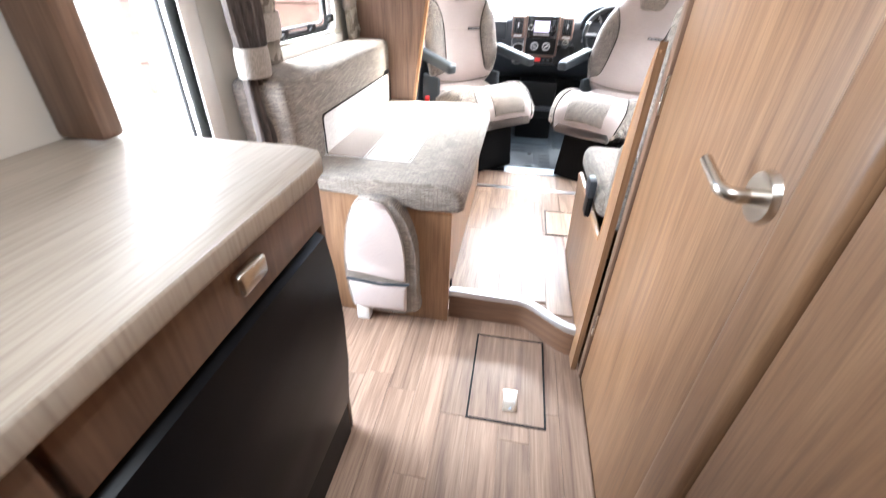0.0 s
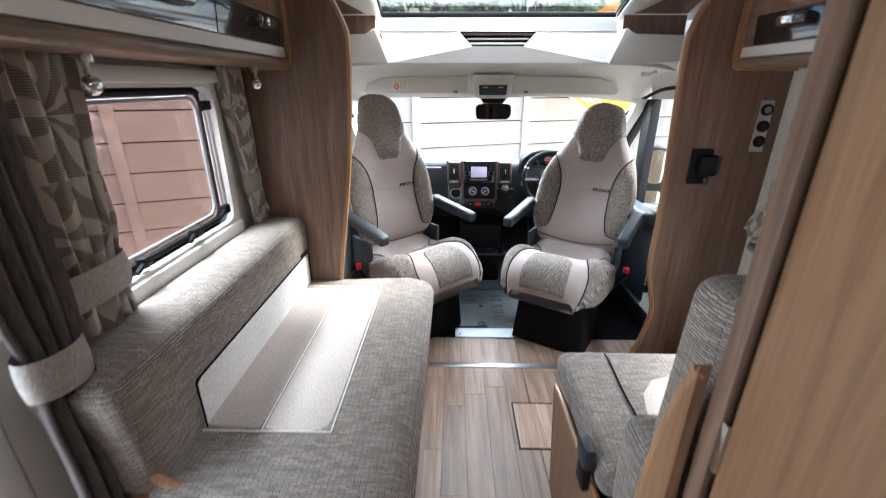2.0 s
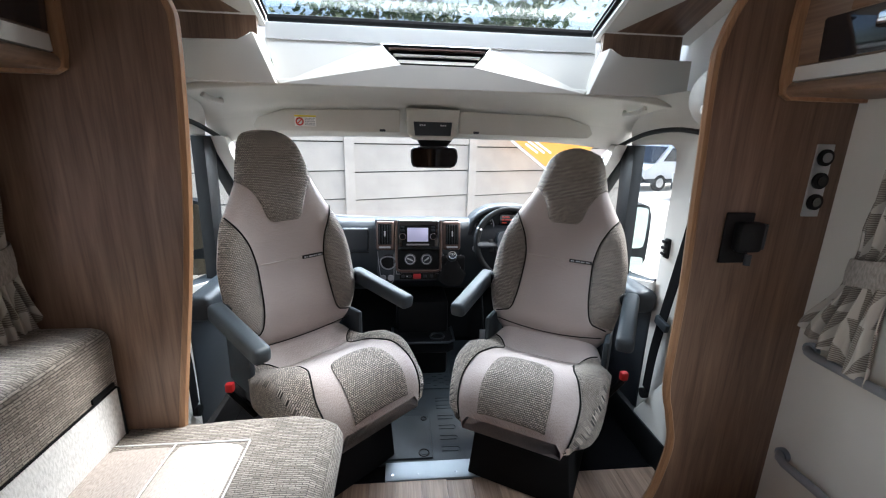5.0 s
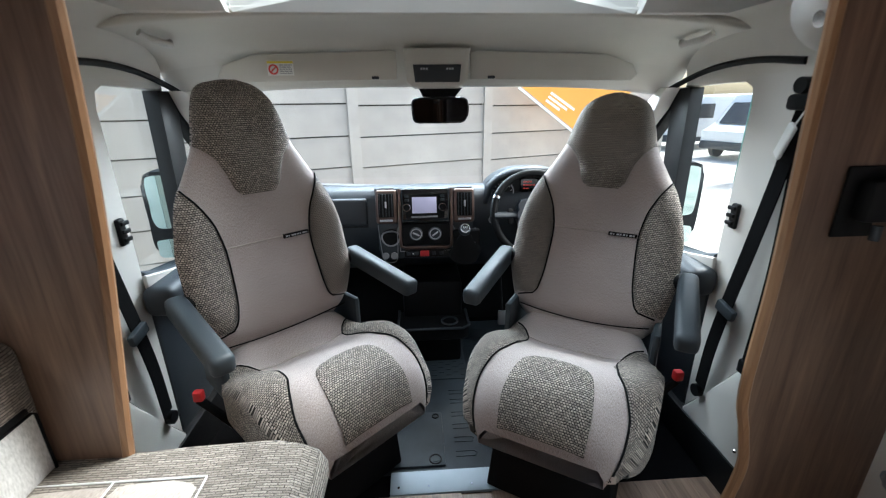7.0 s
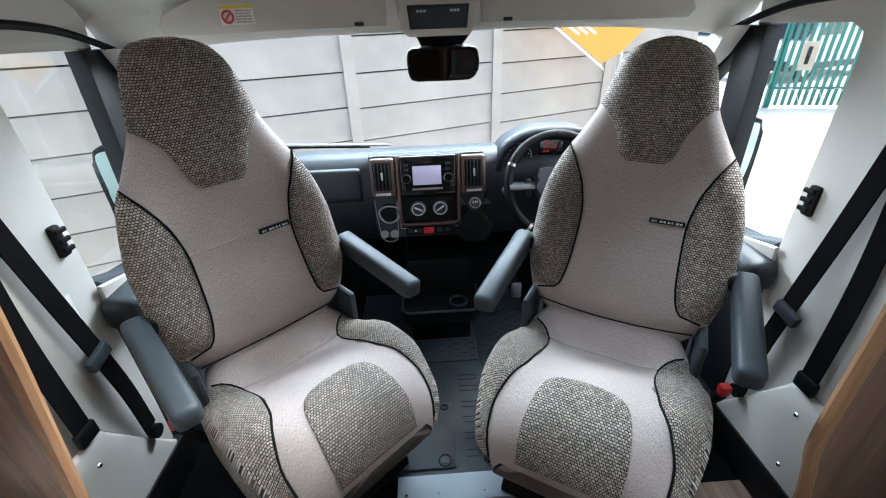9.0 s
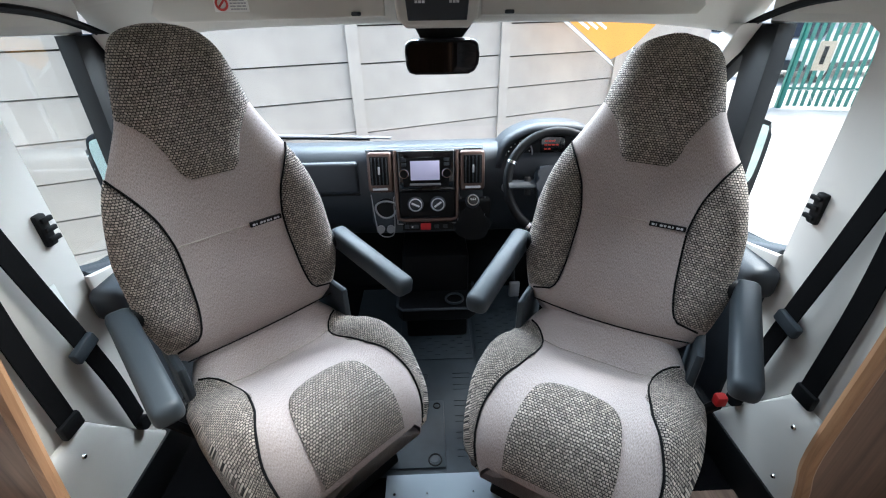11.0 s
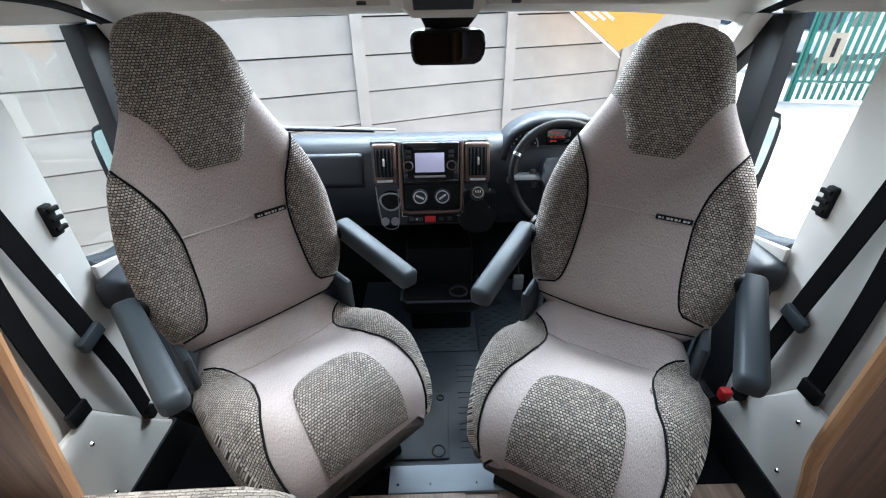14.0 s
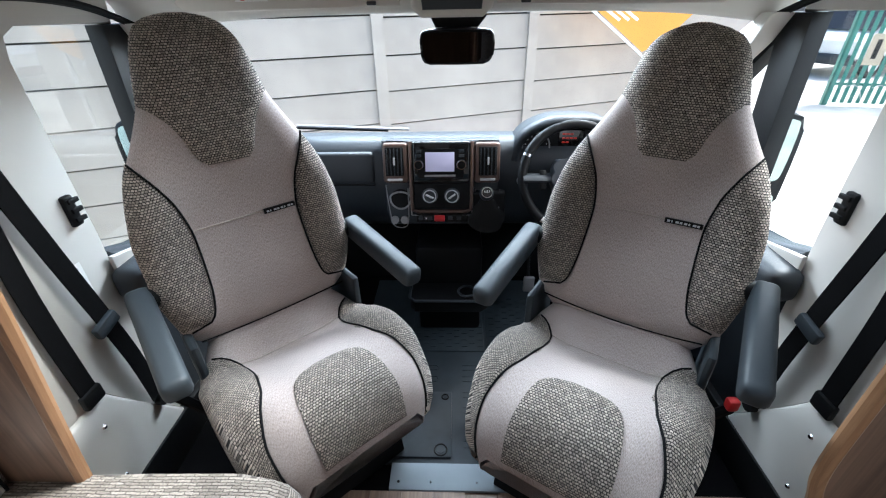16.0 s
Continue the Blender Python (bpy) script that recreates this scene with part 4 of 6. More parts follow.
    for sgn in (-1, 1):
        bm = bmesh.new()
        bev = add_box(bm, -0.029, 0.029, -0.325, 0.03, -0.032, 0.032, 0.018, 3)
        for v in bm.verts:
            t = (v.co.y + 0.325) / 0.355
            if v.co.z < 0:
                v.co.z *= 0.72 + 0.35 * t
        bm.transform(Matrix.Translation((sgn * 0.298, ay, az)) @ Matrix.Rotation(radians(8), 4, "X"))
        arm = part("armrest", bm, ARM, ob, "slate-grey padded fold-down armrest")
        part("armrest_pivot", disc((sgn * 0.255, ay + 0.01, az), (sgn, 0, 0), 0.028, 0.02, 16), BLACK, arm)
    # frame under the cushion
    bm = bmesh.new()
    add_box(bm, -0.205, 0.205, -0.375, 0.10, 0.325, 0.372, 0.012)
    add_box(bm, -0.225, -0.195, -0.30, 0.08, 0.30, 0.40, 0.01)
    add_box(bm, 0.195, 0.225, -0.30, 0.08, 0.30, 0.40, 0.01)
    part("seat_frame", bm, BLACK, ob)
    for sgn in (-1, 1):
        bm = bmesh.new()
        add_box(bm, sgn * 0.237 - 0.012, sgn * 0.237 + 0.012, -0.05, 0.14, 0.37, 0.56, 0.012)
        part("recliner_cover", bm, ARM, ob, "grey plastic recliner cover")
    bm = bmesh.new()
    add_box(bm, 0.12, 0.20, -0.415, -0.34, 0.335, 0.362, 0.006)
    part("slide_lever", bm, BLACK, ob, "black metal slide latch")
    bm = tube([(-0.17, -0.33, 0.322), (-0.17, -0.405, 0.318), (0.02, -0.41, 0.318)], 0.006, 8)
    part("slide_bar", bm, GREYRAIL, ob)
    part("swivel_plate", disc((0, -0.14, 0.285), (0, 0, 1), 0.19, 0.04, 32), BLACK, ob)
    bm = bmesh.new()
    add_prism(bm, [(-0.20, 0.0), (0.20, 0.0), (0.17, 0.29), (-0.17, 0.29)], "y", -0.31, 0.05, 0.012)
    part("pedestal", bm, PIPING, ob, "black seat pedestal")
    return ob


cab_seat(0.0).matrix_world = pose(-0.507, 0.281, 0, 0, 0, 42.6)
cab_seat(12.4).matrix_world = pose(0.465, 0.232, 0, 0, 0, -31.6)

# ---- lounge ----
sofa = thing("sofa", "grey ribbed side sofa with pale seat panels and walnut base", "sofa")
prof = [(-0.905, 0.425), (-0.905, 0.480), (-0.885, 0.490), (-0.60, 0.488), (-0.42, 0.494), (-0.35, 0.490), (-0.315, 0.470), (-0.298, 0.435), (-0.300, 0.400), (-0.325, 0.385), (-0.45, 0.392), (-0.62, 0.42)]
part("seat_cushion", prism([tuple(p) for p in prof], "y", -1.352, -0.200, 0.022, 3), RIB, sofa)


def soft_panel(x0, x1, y0, y1, z, h):
    def f(u, v):
        return (x0 + (x1 - x0) * u, y0 + (y1 - y0) * v, z + h * (1 - abs(2 * u - 1) ** 8) * (1 - abs(2 * v - 1) ** 16) - 0.001)
    return grid_shell(f, 14, 20, (0, 0, -0.008))


part("seat_panel", soft_panel(-0.89, -0.722, -1.155, -0.292, 0.489, 0.006), SOFA_PALE, sofa, "pale cloth seat panel")
part("seat_panel", soft_panel(-0.720, -0.535, -1.155, -0.292, 0.489, 0.006), PALE_SEAT, sofa, "lighter cloth seat panel")
bm = bmesh.new()
for a, b in (((-0.533, -1.155, 0.491), (-0.533, -0.292, 0.491)), ((-0.89, -0.290, 0.489), (-0.533, -0.290, 0.491)), ((-0.89, -1.157, 0.489), (-0.533, -1.157, 0.491)), ((-0.721, -1.15, 0.491), (-0.721, -0.292, 0.491))):
    add_tube(bm, [a, b], 0.0022, 6)
part("seat_stitching", bm, WHITE, sofa)
bm = box(-1.085, -0.878, -1.372, -0.205, 0.455, 0.805, 0.045, 4)
for v in bm.verts:
    if v.co.z > 0.7 and v.co.x > -0.95:
        v.co.x += 0.006
    if v.co.y < -1.2 and v.co.z < 0.6:
        v.co.y += 0.03
part("backrest", bm, RIB, sofa, "thick ribbed back cushion")


def back_insert(u, v):
    y = -1.145 + 0.905 * u
    z = 0.488 + (0.640 - 0.488) * v
    return (-0.876 + 0.006 * (1 - abs(2 * u - 1) ** 16) * (1 - abs(2 * v - 1) ** 8), y, z)


part("back_insert", grid_shell(back_insert, 24, 8, (-0.006, 0, 0)), SILVER, sofa, "silvery cloth insert with dark piping")
part("insert_piping", tube([(-0.872, -1.145, 0.49), (-0.872, -1.145, 0.632), (-0.872, -1.137, 0.640), (-0.872, -0.248, 0.640), (-0.872, -0.240, 0.632), (-0.872, -0.240, 0.49)], 0.003, 6), PIPING, sofa)
part("label_tag", box(-0.8745, -0.868, -0.335, -0.255, 0.645, 0.659, 0.002), BLACK, sofa, "small black stitched label")
ep = [(-1.06, ZK), (-0.345, ZK), (-0.342, 0.385), (-0.45, 0.392), (-0.62, 0.425), (-0.80, 0.468), (-0.90, 0.52), (-0.93, 0.60), (-1.06, 0.80)]
part("end_panel", prism(ep, "y", -1.330, -1.312), WALNUT_PALE, sofa, "pale walnut end panel")
part("end_edging", tube(smooth_line([(-0.342, -1.325, 0.38), (-0.45, -1.325, 0.392), (-0.62, -1.325, 0.425), (-0.80, -1.325, 0.468), (-0.895, -1.325, 0.52), (-0.925, -1.325, 0.60), (-0.96, -1.325, 0.70)], 5), 0.010, 8), WALNUT_EDGE, sofa, "rounded walnut edging")
part("front_panel", box(-0.362, -0.345, -1.310, -0.20, 0.0, 0.384), WALNUT_PALE, sofa)
part("catch", box(-0.345, -0.338, -1.29, -1.27, 0.02, 0.05, 0.002), BLACK, sofa)

pad = thing("bolster_pad", "arched grey upholstered pad stored on the sofa end", "cushion", (-0.603, -1.331, 0))
arch = [(-0.125, -0.055), (0.135, -0.055), (0.142, 0.05), (0.14, 0.22), (0.118, 0.33), (0.075, 0.41), (0.03, 0.438), (-0.06, 0.435), (-0.10, 0.38), (-0.128, 0.27), (-0.14, 0.12)]
outl = [tuple(p) for p in smooth_line(arch + arch[:1], 4)[:-1]]
part("shell", prism(outl, "y", -0.065, -0.001, 0.018, 3), RIB, pad, "dark ribbed border")
inn = [(x * 0.80 - 0.012, (z - 0.18) * 0.93 + 0.19) for x, z in outl]
part("upper_face", prism([p for p in inn if p[1] > 0.10] , "y", -0.082, -0.060, 0.010, 3), PALE, pad, "pale cloth face")
part("lower_face", prism([(-0.122, 0.088), (0.108, 0.088), (0.104, -0.035), (-0.110, -0.035)], "y", -0.088, -0.060, 0.014, 3), PALE, pad, "pale cloth lower roll")
part("fold_piping", tube([(-0.13, -0.078, 0.095), (0.0, -0.084, 0.088), (0.118, -0.078, 0.095)], 0.006, 6), BLACK_SOFT, pad)
part("peg", box(-0.115, -0.06, -0.055, -0.015, -0.13, -0.045, 0.006), WHITE, pad, "white plastic peg foot")

bench = thing("travel_seat", "ribbed grey forward-facing travel seat on a walnut base", "seat")
bm = box(0.158, 1.085, -1.26, -0.745, 0.375, 0.478, 0.040, 4)
for v in bm.verts:
    if v.co.y > -0.85:
        v.co.z += 0.008
part("seat_cushion", bm, RIB, bench)
part("seat_panel", soft_panel(0.318, 1.05, -1.20, -0.80, 0.480, 0.005), PALE_SEAT, bench, "pale cloth seat panel")
part("seat_piping", tube(smooth_line([(0.316, -1.24, 0.482), (0.310, -1.0, 0.486), (0.318, -0.80, 0.488), (0.318, -0.752, 0.460)], 6), 0.0032, 6), PIPING, bench)
bm = box(0.172, 1.08, -1.40, -1.25, 0.40, 0.68, 0.045, 4)
part("lumbar_cushion", bm, RIB, bench)
bm = box(0.200, 1.08, -0.07, 0.07, 0.0, 0.44, 0.05, 4)
bm.transform(Matrix.Translation((0, -1.37, 0.62)) @ Matrix.Rotation(radians(4), 4, "X"))
part("backrest", bm, RIB, bench, "tall ribbed backrest")
part("back_panel", box(0.42, 0.95, -1.36, -1.302, 0.70, 0.98, 0.02, 3), PALE, bench, "pale cloth back panel")
sp = [(-0.885, 0.0), (-0.80, 0.360), (-0.84, 0.372), (-1.10, 0.372), (-1.37, 0.372), (-1.405, 0.39), (-1.42, 0.45), (-1.42, 0.62), (-1.435, 0.76), (-1.46, 0.88), (-1.497, 0.975), (-1.497, ZK), (-1.43, ZK), (-1.42, 0.0)]
part("side_panel", prism(sp, "x", 0.150, 0.168), WALNUT_PALE, bench, "walnut side panel with a swept top")
part("side_edging", tube(smooth_line([(0.158, -0.80, 0.362), (0.158, -0.86, 0.374), (0.158, -1.10, 0.374), (0.158, -1.37, 0.374), (0.158, -1.405, 0.392), (0.158, -1.42, 0.45), (0.158, -1.42, 0.62), (0.158, -1.435, 0.76), (0.158, -1.46, 0.88), (0.158, -1.49, 0.96)], 5), 0.011, 8), WALNUT_EDGE, bench, "rounded walnut edging")
part("front_panel", box(0.17, 1.09, -0.90, -0.882, 0.0, 0.37), WALNUT_PALE, bench)
buckle = thing("belt_buckle", "black seat belt buckle beside the travel seat", "belt buckle")
part("stalk", box(0.128, 0.150, -1.215, -1.155, 0.36, 0.47, 0.008), BLACK, buckle)
part("head", box(0.122, 0.152, -1.22, -1.15, 0.435, 0.505, 0.012), BLACK_SOFT, buckle)


def locker(sgn, y_end, y_near, split, handles, label):
    ob = thing("overhead_locker", label, "locker", group="overhead lockers")
    L = lambda a, b: (min(sgn * a, sgn * b), max(sgn * a, sgn * b))
    part("carcass", box(*L(0.885, XW - 0.002), y_near, y_end - 0.02, 1.432, 1.80), CREAM, ob)
    edges = [y_near] + split + [y_end - 0.022]
    for a, b in zip(edges, edges[1:]):
        d = part("door", prism([(sgn * x, z) for x, z in ((0.884, 1.486), (0.868, 1.486), (0.862, 1.58), (0.866, 1.66), (0.880, 1.728), (0.895, 1.728))], "y", a + 0.002, b - 0.002), WALNUT_FLAT, ob, "walnut flap door")
        part("gloss_strip", prism([(sgn * x, z) for x, z in ((0.8675, 1.488), (0.8640, 1.488), (0.8575, 1.575), (0.8615, 1.582))], "y", a + 0.003, b - (0.004 if sgn < 0 else 0.06)), LOCKERBLACK, d, "gloss black lower strip")
        part("upper_gloss", prism([(sgn * x, z) for x, z in ((0.8615, 1.584), (0.8590, 1.588), (0.8625, 1.66), (0.8660, 1.66))], "y", a + 0.003, max(a + 0.01, b - 0.115)), GLOSSWOOD, d, "lacquered walnut upper panel")
    for hy in handles:
        h = part("handle", box(*L(0.835, 0.866), hy - 0.062, hy + 0.062, 1.528, 1.566, 0.010, 3), LOCKERBLACK, ob, "recessed push handle")
        part("handle_plate", box(*L(0.828, 0.838), hy - 0.02, hy + 0.052, 1.534, 1.560, 0.006, 3), CHROME, h, "bright chrome push plate")
    part("cream_rail", prism([(sgn * x, z) for x, z in ((0.885, 1.445), (0.866, 1.450), (0.868, 1.484), (0.885, 1.484))], "y", y_near, y_end - 0.02), CREAM, ob)
    part("bottom_rail", tube([(sgn * 0.872, y_near, 1.430), (sgn * 0.872, y_end - 0.02, 1.430)], 0.017, 10), WALNUT_FLAT, ob, "rounded walnut bottom rail")
    part("underside", box(*L(0.872, XW - 0.002), y_near, y_end - 0.02, 1.414, 1.430), WALNUT_FLAT, ob)
    part("cornice", prism([(sgn * x, z) for x, z in ((0.885, 1.732), (0.862, 1.735), (0.868, 1.765), (0.885, 1.768))], "y", y_near, y_end - 0.02), CREAM, ob, "cream cornice strip")
    ends = [(0.852, 1.418), (0.848, 1.45), (0.845, 1.58), (0.850, 1.68), (0.868, 1.765), (0.90, 1.80), (XW - 0.002, 1.80), (XW - 0.002, 1.405), (0.875, 1.405)]
    part("end_cheek", prism([(sgn * x, z) for x, z in ends], "y", y_end - 0.020, y_end, 0.004), WALNUT_EDGE, ob, "walnut end cheek with rounded edge")
    return ob



locker(-1, -0.224, -1.46, [-0.735], [-0.435, -0.93], "walnut overhead locker with gloss black strip above the sofa")
locker(1, -0.226, -1.46, [-0.86], [-0.50, -1.08], "walnut overhead locker with gloss black strip and handle")
for sgn in (-1, 1):
    bm = bmesh.new()
    add_box(bm, min(sgn * 0.90, sgn * XW), max(sgn * 0.90, sgn * XW), -1.46, -0.23, 1.80, ZC - 0.004)
    solid("trim", bm, WALNUT_FLAT, "walnut infill strip above the overhead locker", "trim", "structure")

spot = thing("spotlight", "small chrome swivel spotlight under the locker", "lamp")
bm = tube([(-0.955, -0.33, 1.414), (-0.955, -0.33, 1.372)], 0.008, 12)
part("stem", bm, CHROME, spot)
bm = bmesh.new()
bmesh.ops.create_uvsphere(bm, u_segments=16, v_segments=10, radius=0.020, matrix=Matrix.Translation((-0.955, -0.328, 1.352)))
part("head", bm, CHROME, spot)
part("collar", disc((-0.955, -0.33, 1.395), (0, 0, 1), 0.016, 0.019, 16), CHROME, spot)
spot2 = copy_thing(spot, pose(0, -0.78, 0))


def curtain(name, label, f, n_folds, mat, parent_cat="curtain", tie=None, nu=60, nv=30):
    """f(u, v) gives the sheet's mid point, the way across the folds and their depth."""
    ob = thing(name, label, parent_cat)
    bm = bmesh.new()
    g = []
    for j in range(nv + 1):
        row = []
        for i in range(nu + 1):
            u, v = i / nu, j / nv
            p, across, depth = f(u, v)
            ph = u * n_folds * 2 * math.pi + 0.9 * math.sin(v * 3 + u * 5)
            row.append(bm.verts.new(Vector(p) + Vector(across) * depth * (math.sin(ph) + 0.35 * math.sin(2.3 * ph + v * 4))))
        g.append(row)
    for a, b in zip(g, g[1:]):
        for i in range(nu):
            bm.faces.new((a[i], a[i + 1], b[i + 1], b[i]))
    sheet = part("drape", bm, mat, ob, "", 80)
    # cloth coordinates along the sheet, in metres
    uv = sheet.data.uv_layers[0]
    for p in sheet.data.polygons:
        for li in p.loop_indices:
            k = sheet.data.loops[li].vertex_index
            uv.data[li].uv = ((k % (nu + 1)) / nu * 0.55, (k // (nu + 1)) / nv * 0.75)
    s = sheet.modifiers.new("thick", "SOLIDIFY")
    s.thickness, s.offset = 0.003, 0
    if tie:
        part("tieback", tie, TIE, ob, "taupe cloth tieback")
    return ob


def band(c, ry, rx, h, tilt=0.0):
    """A cloth band round a gathered curtain."""
    bm = bmesh.new()
    n, rows = 28, []
    for k in range(5):
        t = k / 4
        z = c[2] + (t - 0.5) * h
        sw = 1 + 0.06 * math.sin(t * math.pi)
        rows.append([bm.verts.new((c[0] + rx * sw * math.cos(a), c[1] + ry * sw * math.sin(a), z + tilt * math.sin(a))) for a in [2 * math.pi * i / n for i in range(n)]])
    for a, b in zip(rows, rows[1:]):
        for i in range(n):
            bm.faces.new((a[i], a[(i + 1) % n], b[(i + 1) % n], b[i]))
    return bm


def f_left_far(u, v):
    z = 1.415 - 0.70 * v
    mid = lerp_table([(0.0, -0.345), (0.55, -0.300), (0.62, -0.295), (1.0, -0.262)], v)
    w = lerp_table([(0.0, 0.17), (0.35, 0.13), (0.60, 0.075), (0.7, 0.085), (1.0, 0.15)], v)
    return (-1.055 + 0.02 * (v > 0.6) * (v - 0.6), mid + (u - 0.5) * w, z - 0.05 * v * (0.5 - u)), (1, 0, 0), 0.016


curtain("curtain", "leaf-patterned cream window curtain with tieback", f_left_far, 4.5, CURTAIN_LEAF, tie=band((-1.052, -0.296, 0.985), 0.052, 0.032, 0.075, 0.01))


def f_left_near(u, v):
    z = 1.425 - 0.65 * v
    w = lerp_table([(0.0, 0.30), (0.55, 0.24), (0.72, 0.20), (1.0, 0.22)], v)
    mid = -1.165 + 0.0 * v
    return (-1.050, mid + (u - 0.5) * w, z), (1, 0, 0), 0.017


curtain("curtain", "leaf-patterned cream window curtain hanging beside the door", f_left_near, 6.0, CURTAIN_LEAF, tie=band((-1.045, -1.165, 0.93), 0.115, 0.034, 0.085))


def f_right(u, v):
    z = 1.405 - 0.67 * v
    mid = lerp_table([(0.0, -0.455), (0.5, -0.42), (0.62, -0.405), (1.0, -0.36)], v)
    w = lerp_table([(0.0, 0.17), (0.45, 0.12), (0.60, 0.085), (0.7, 0.10), (1.0, 0.20)], v)
    return (1.052, mid + (u - 0.5) * w, z + 0.05 * max(0, v - 0.6) * (u - 0.5) * 4), (1, 0, 0), 0.016


curtain("curtain", "leaf-patterned cream window curtain with tieback above the rail", f_right, 4.5, CURTAIN_LEAF, tie=band((1.050, -0.408, 0.985), 0.056, 0.032, 0.07, -0.01))


def f_brown(u, v):
    z = 1.74 - 1.88 * v
    tz = abs(v - 0.47)
    w = lerp_table([(0.0, 0.17), (0.40, 0.13), (0.47, 0.10), (0.56, 0.12), (1.0, 0.19)], v)
    mid = lerp_table([(0.0, -1.345), (0.47, -1.355), (1.0, -1.335)], v)
    x = lerp_table([(0.0, -1.02), (0.47, -0.975), (0.6, -0.965), (1.0, -1.0)], v)
    return (x + 0.03 * (u - 0.5), mid + (u - 0.5) * w, z), (1, 0, 0), lerp_table([(0, 0.026), (0.47, 0.014), (1, 0.024)], v)


curtain("door_curtain", "brown full-length door curtain gathered by a tieback", f_brown, 5.0, CURTAIN_BROWN, tie=band((-0.972, -1.366, 0.855), 0.062, 0.042, 0.085), nv=50)


def loop_frame(y0, y1, z0, z1, r, n=6):
    pts = []
    for cy, cz, a0 in ((y1 - r, z1 - r, 0), (y0 + r, z1 - r, 90), (y0 + r, z0 + r, 180), (y1 - r, z0 + r, 270)):
        for k in range(n + 1):
            a = radians(a0 + 90 * k / n)
            pts.append((cy + r * math.cos(a), cz + r * math.sin(a)))
    return pts


def window(name, sgn, w, label):
    y0, y1, z0, z1 = w
    ob = thing(name, label, "window", kind="structure")
    X = sgn * XW
    bm = bmesh.new()
    o = loop_frame(y0 - 0.045, y1 + 0.045, z0 - 0.05, z1 + 0.05, 0.03)
    i = loop_frame(y0, y1, z0, z1, 0.045)
    for off in (0,):
        rings = [[bm.verts.new((X - sgn * d, y, z)) for y, z in l] for d, l in ((0.002, o), (0.018, o), (0.022, i), (-0.03, i))]
        m = len(o)
        for a, b in zip(rings, rings[1:]):
            for k in range(m):
                bm.faces.new((a[k], a[(k + 1) % m], b[(k + 1) % m], b[k]))
    part("window_frame", bm, CREAM, ob, "cream plastic window surround")
    part("gasket", tube([(X + sgn * 0.020, y, z) for y, z in loop_frame(y0 + 0.012, y1 - 0.012, z0 + 0.012, z1 - 0.012, 0.05)], 0.013, 8, closed=True), BLACK, ob, "black rubber gasket")
    part("inner_bead", tube([(X + sgn * 0.030, y, z) for y, z in loop_frame(y0 + 0.034, y1 - 0.034, z0 + 0.034, z1 - 0.034, 0.05)], 0.007, 8, closed=True), GREYRAIL, ob, "grey inner bead")
    bm = prism(loop_frame(y0 + 0.01, y1 - 0.01, z0 + 0.01, z1 - 0.01, 0.05), "x", X + sgn * 0.035, X + sgn * 0.039)
    part("pane", bm, PANE_WIN, ob).visible_shadow = False
    bm = bmesh.new()
    for d in (0.0, 0.024):
        add_tube(bm, [(X - sgn * 0.010, y1 - 0.055 + d, z0 + 0.06), (X - sgn * 0.010, y1 - 0.055 + d, z1 - 0.02)], 0.0065, 8)
    part("blind_rail", bm, ALU, ob, "paired grey blind rails")
    for yy, zz in ((y1 - 0.05, z0 + 0.055), (y1 - 0.05, z1 - 0.06), (y1 - 0.26, z0 + 0.03), (y0 + 0.2, z0 + 0.03)):
        bm = bmesh.new()
        add_box(bm, min(X, X - sgn * 0.03), max(X, X - sgn * 0.03), yy - 0.018, yy + 0.018, zz - 0.016, zz + 0.016, 0.006)
        add_tube(bm, [(X - sgn * 0.022, yy - 0.01, zz), (X - sgn * 0.03, yy - 0.055, zz - 0.012)], 0.007, 8)
        part("catch", bm, BLACK, ob, "black window catch")
    part("blind_cassette", box(min(X - sgn * 0.002, X - sgn * 0.045), max(X - sgn * 0.002, X - sgn * 0.045), y0 - 0.03, y1 + 0.03, z1 + 0.012, z1 + 0.055, 0.008), CREAM, ob, "cream blind cassette")
    part("sill_rail", box(min(X - sgn * 0.002, X - sgn * 0.035), max(X - sgn * 0.002, X - sgn * 0.035), y0 - 0.04, y1 + 0.04, z0 - 0.062, z0 - 0.012, 0.008), WHITE, ob, "white lower sill rail")
    return ob


window("window_1", -1, WIN_L, "framed acrylic side window above the sofa")
window("window_2", 1, WIN_R, "framed acrylic side window above the travel seat")

for zz, y1, lab in ((0.703, -0.285, "upper"), (0.330, -0.285, "lower")):
    rail = thing("wall_rail", "grey tubular rail bracketed to the side wall", "rail", group="wall rails")
    part("tube", tube([(XW - 0.012, y1 + 0.012, zz), (XW - 0.03, y1 - 0.005, zz), (XW - 0.038, y1 - 0.03, zz), (XW - 0.038, -1.16, zz)], 0.013, 12), GREYRAIL, rail)
    part("end_bracket", disc((XW, y1 + 0.008, zz), (-1, 0, 0), 0.022, 0.014, 20), GREYMETAL, rail)
    for yy in (-0.52, -0.9):
        part("bracket", box(XW - 0.04, XW, yy - 0.008, yy + 0.008, zz - 0.012, zz + 0.012, 0.003), GREYRAIL, rail)

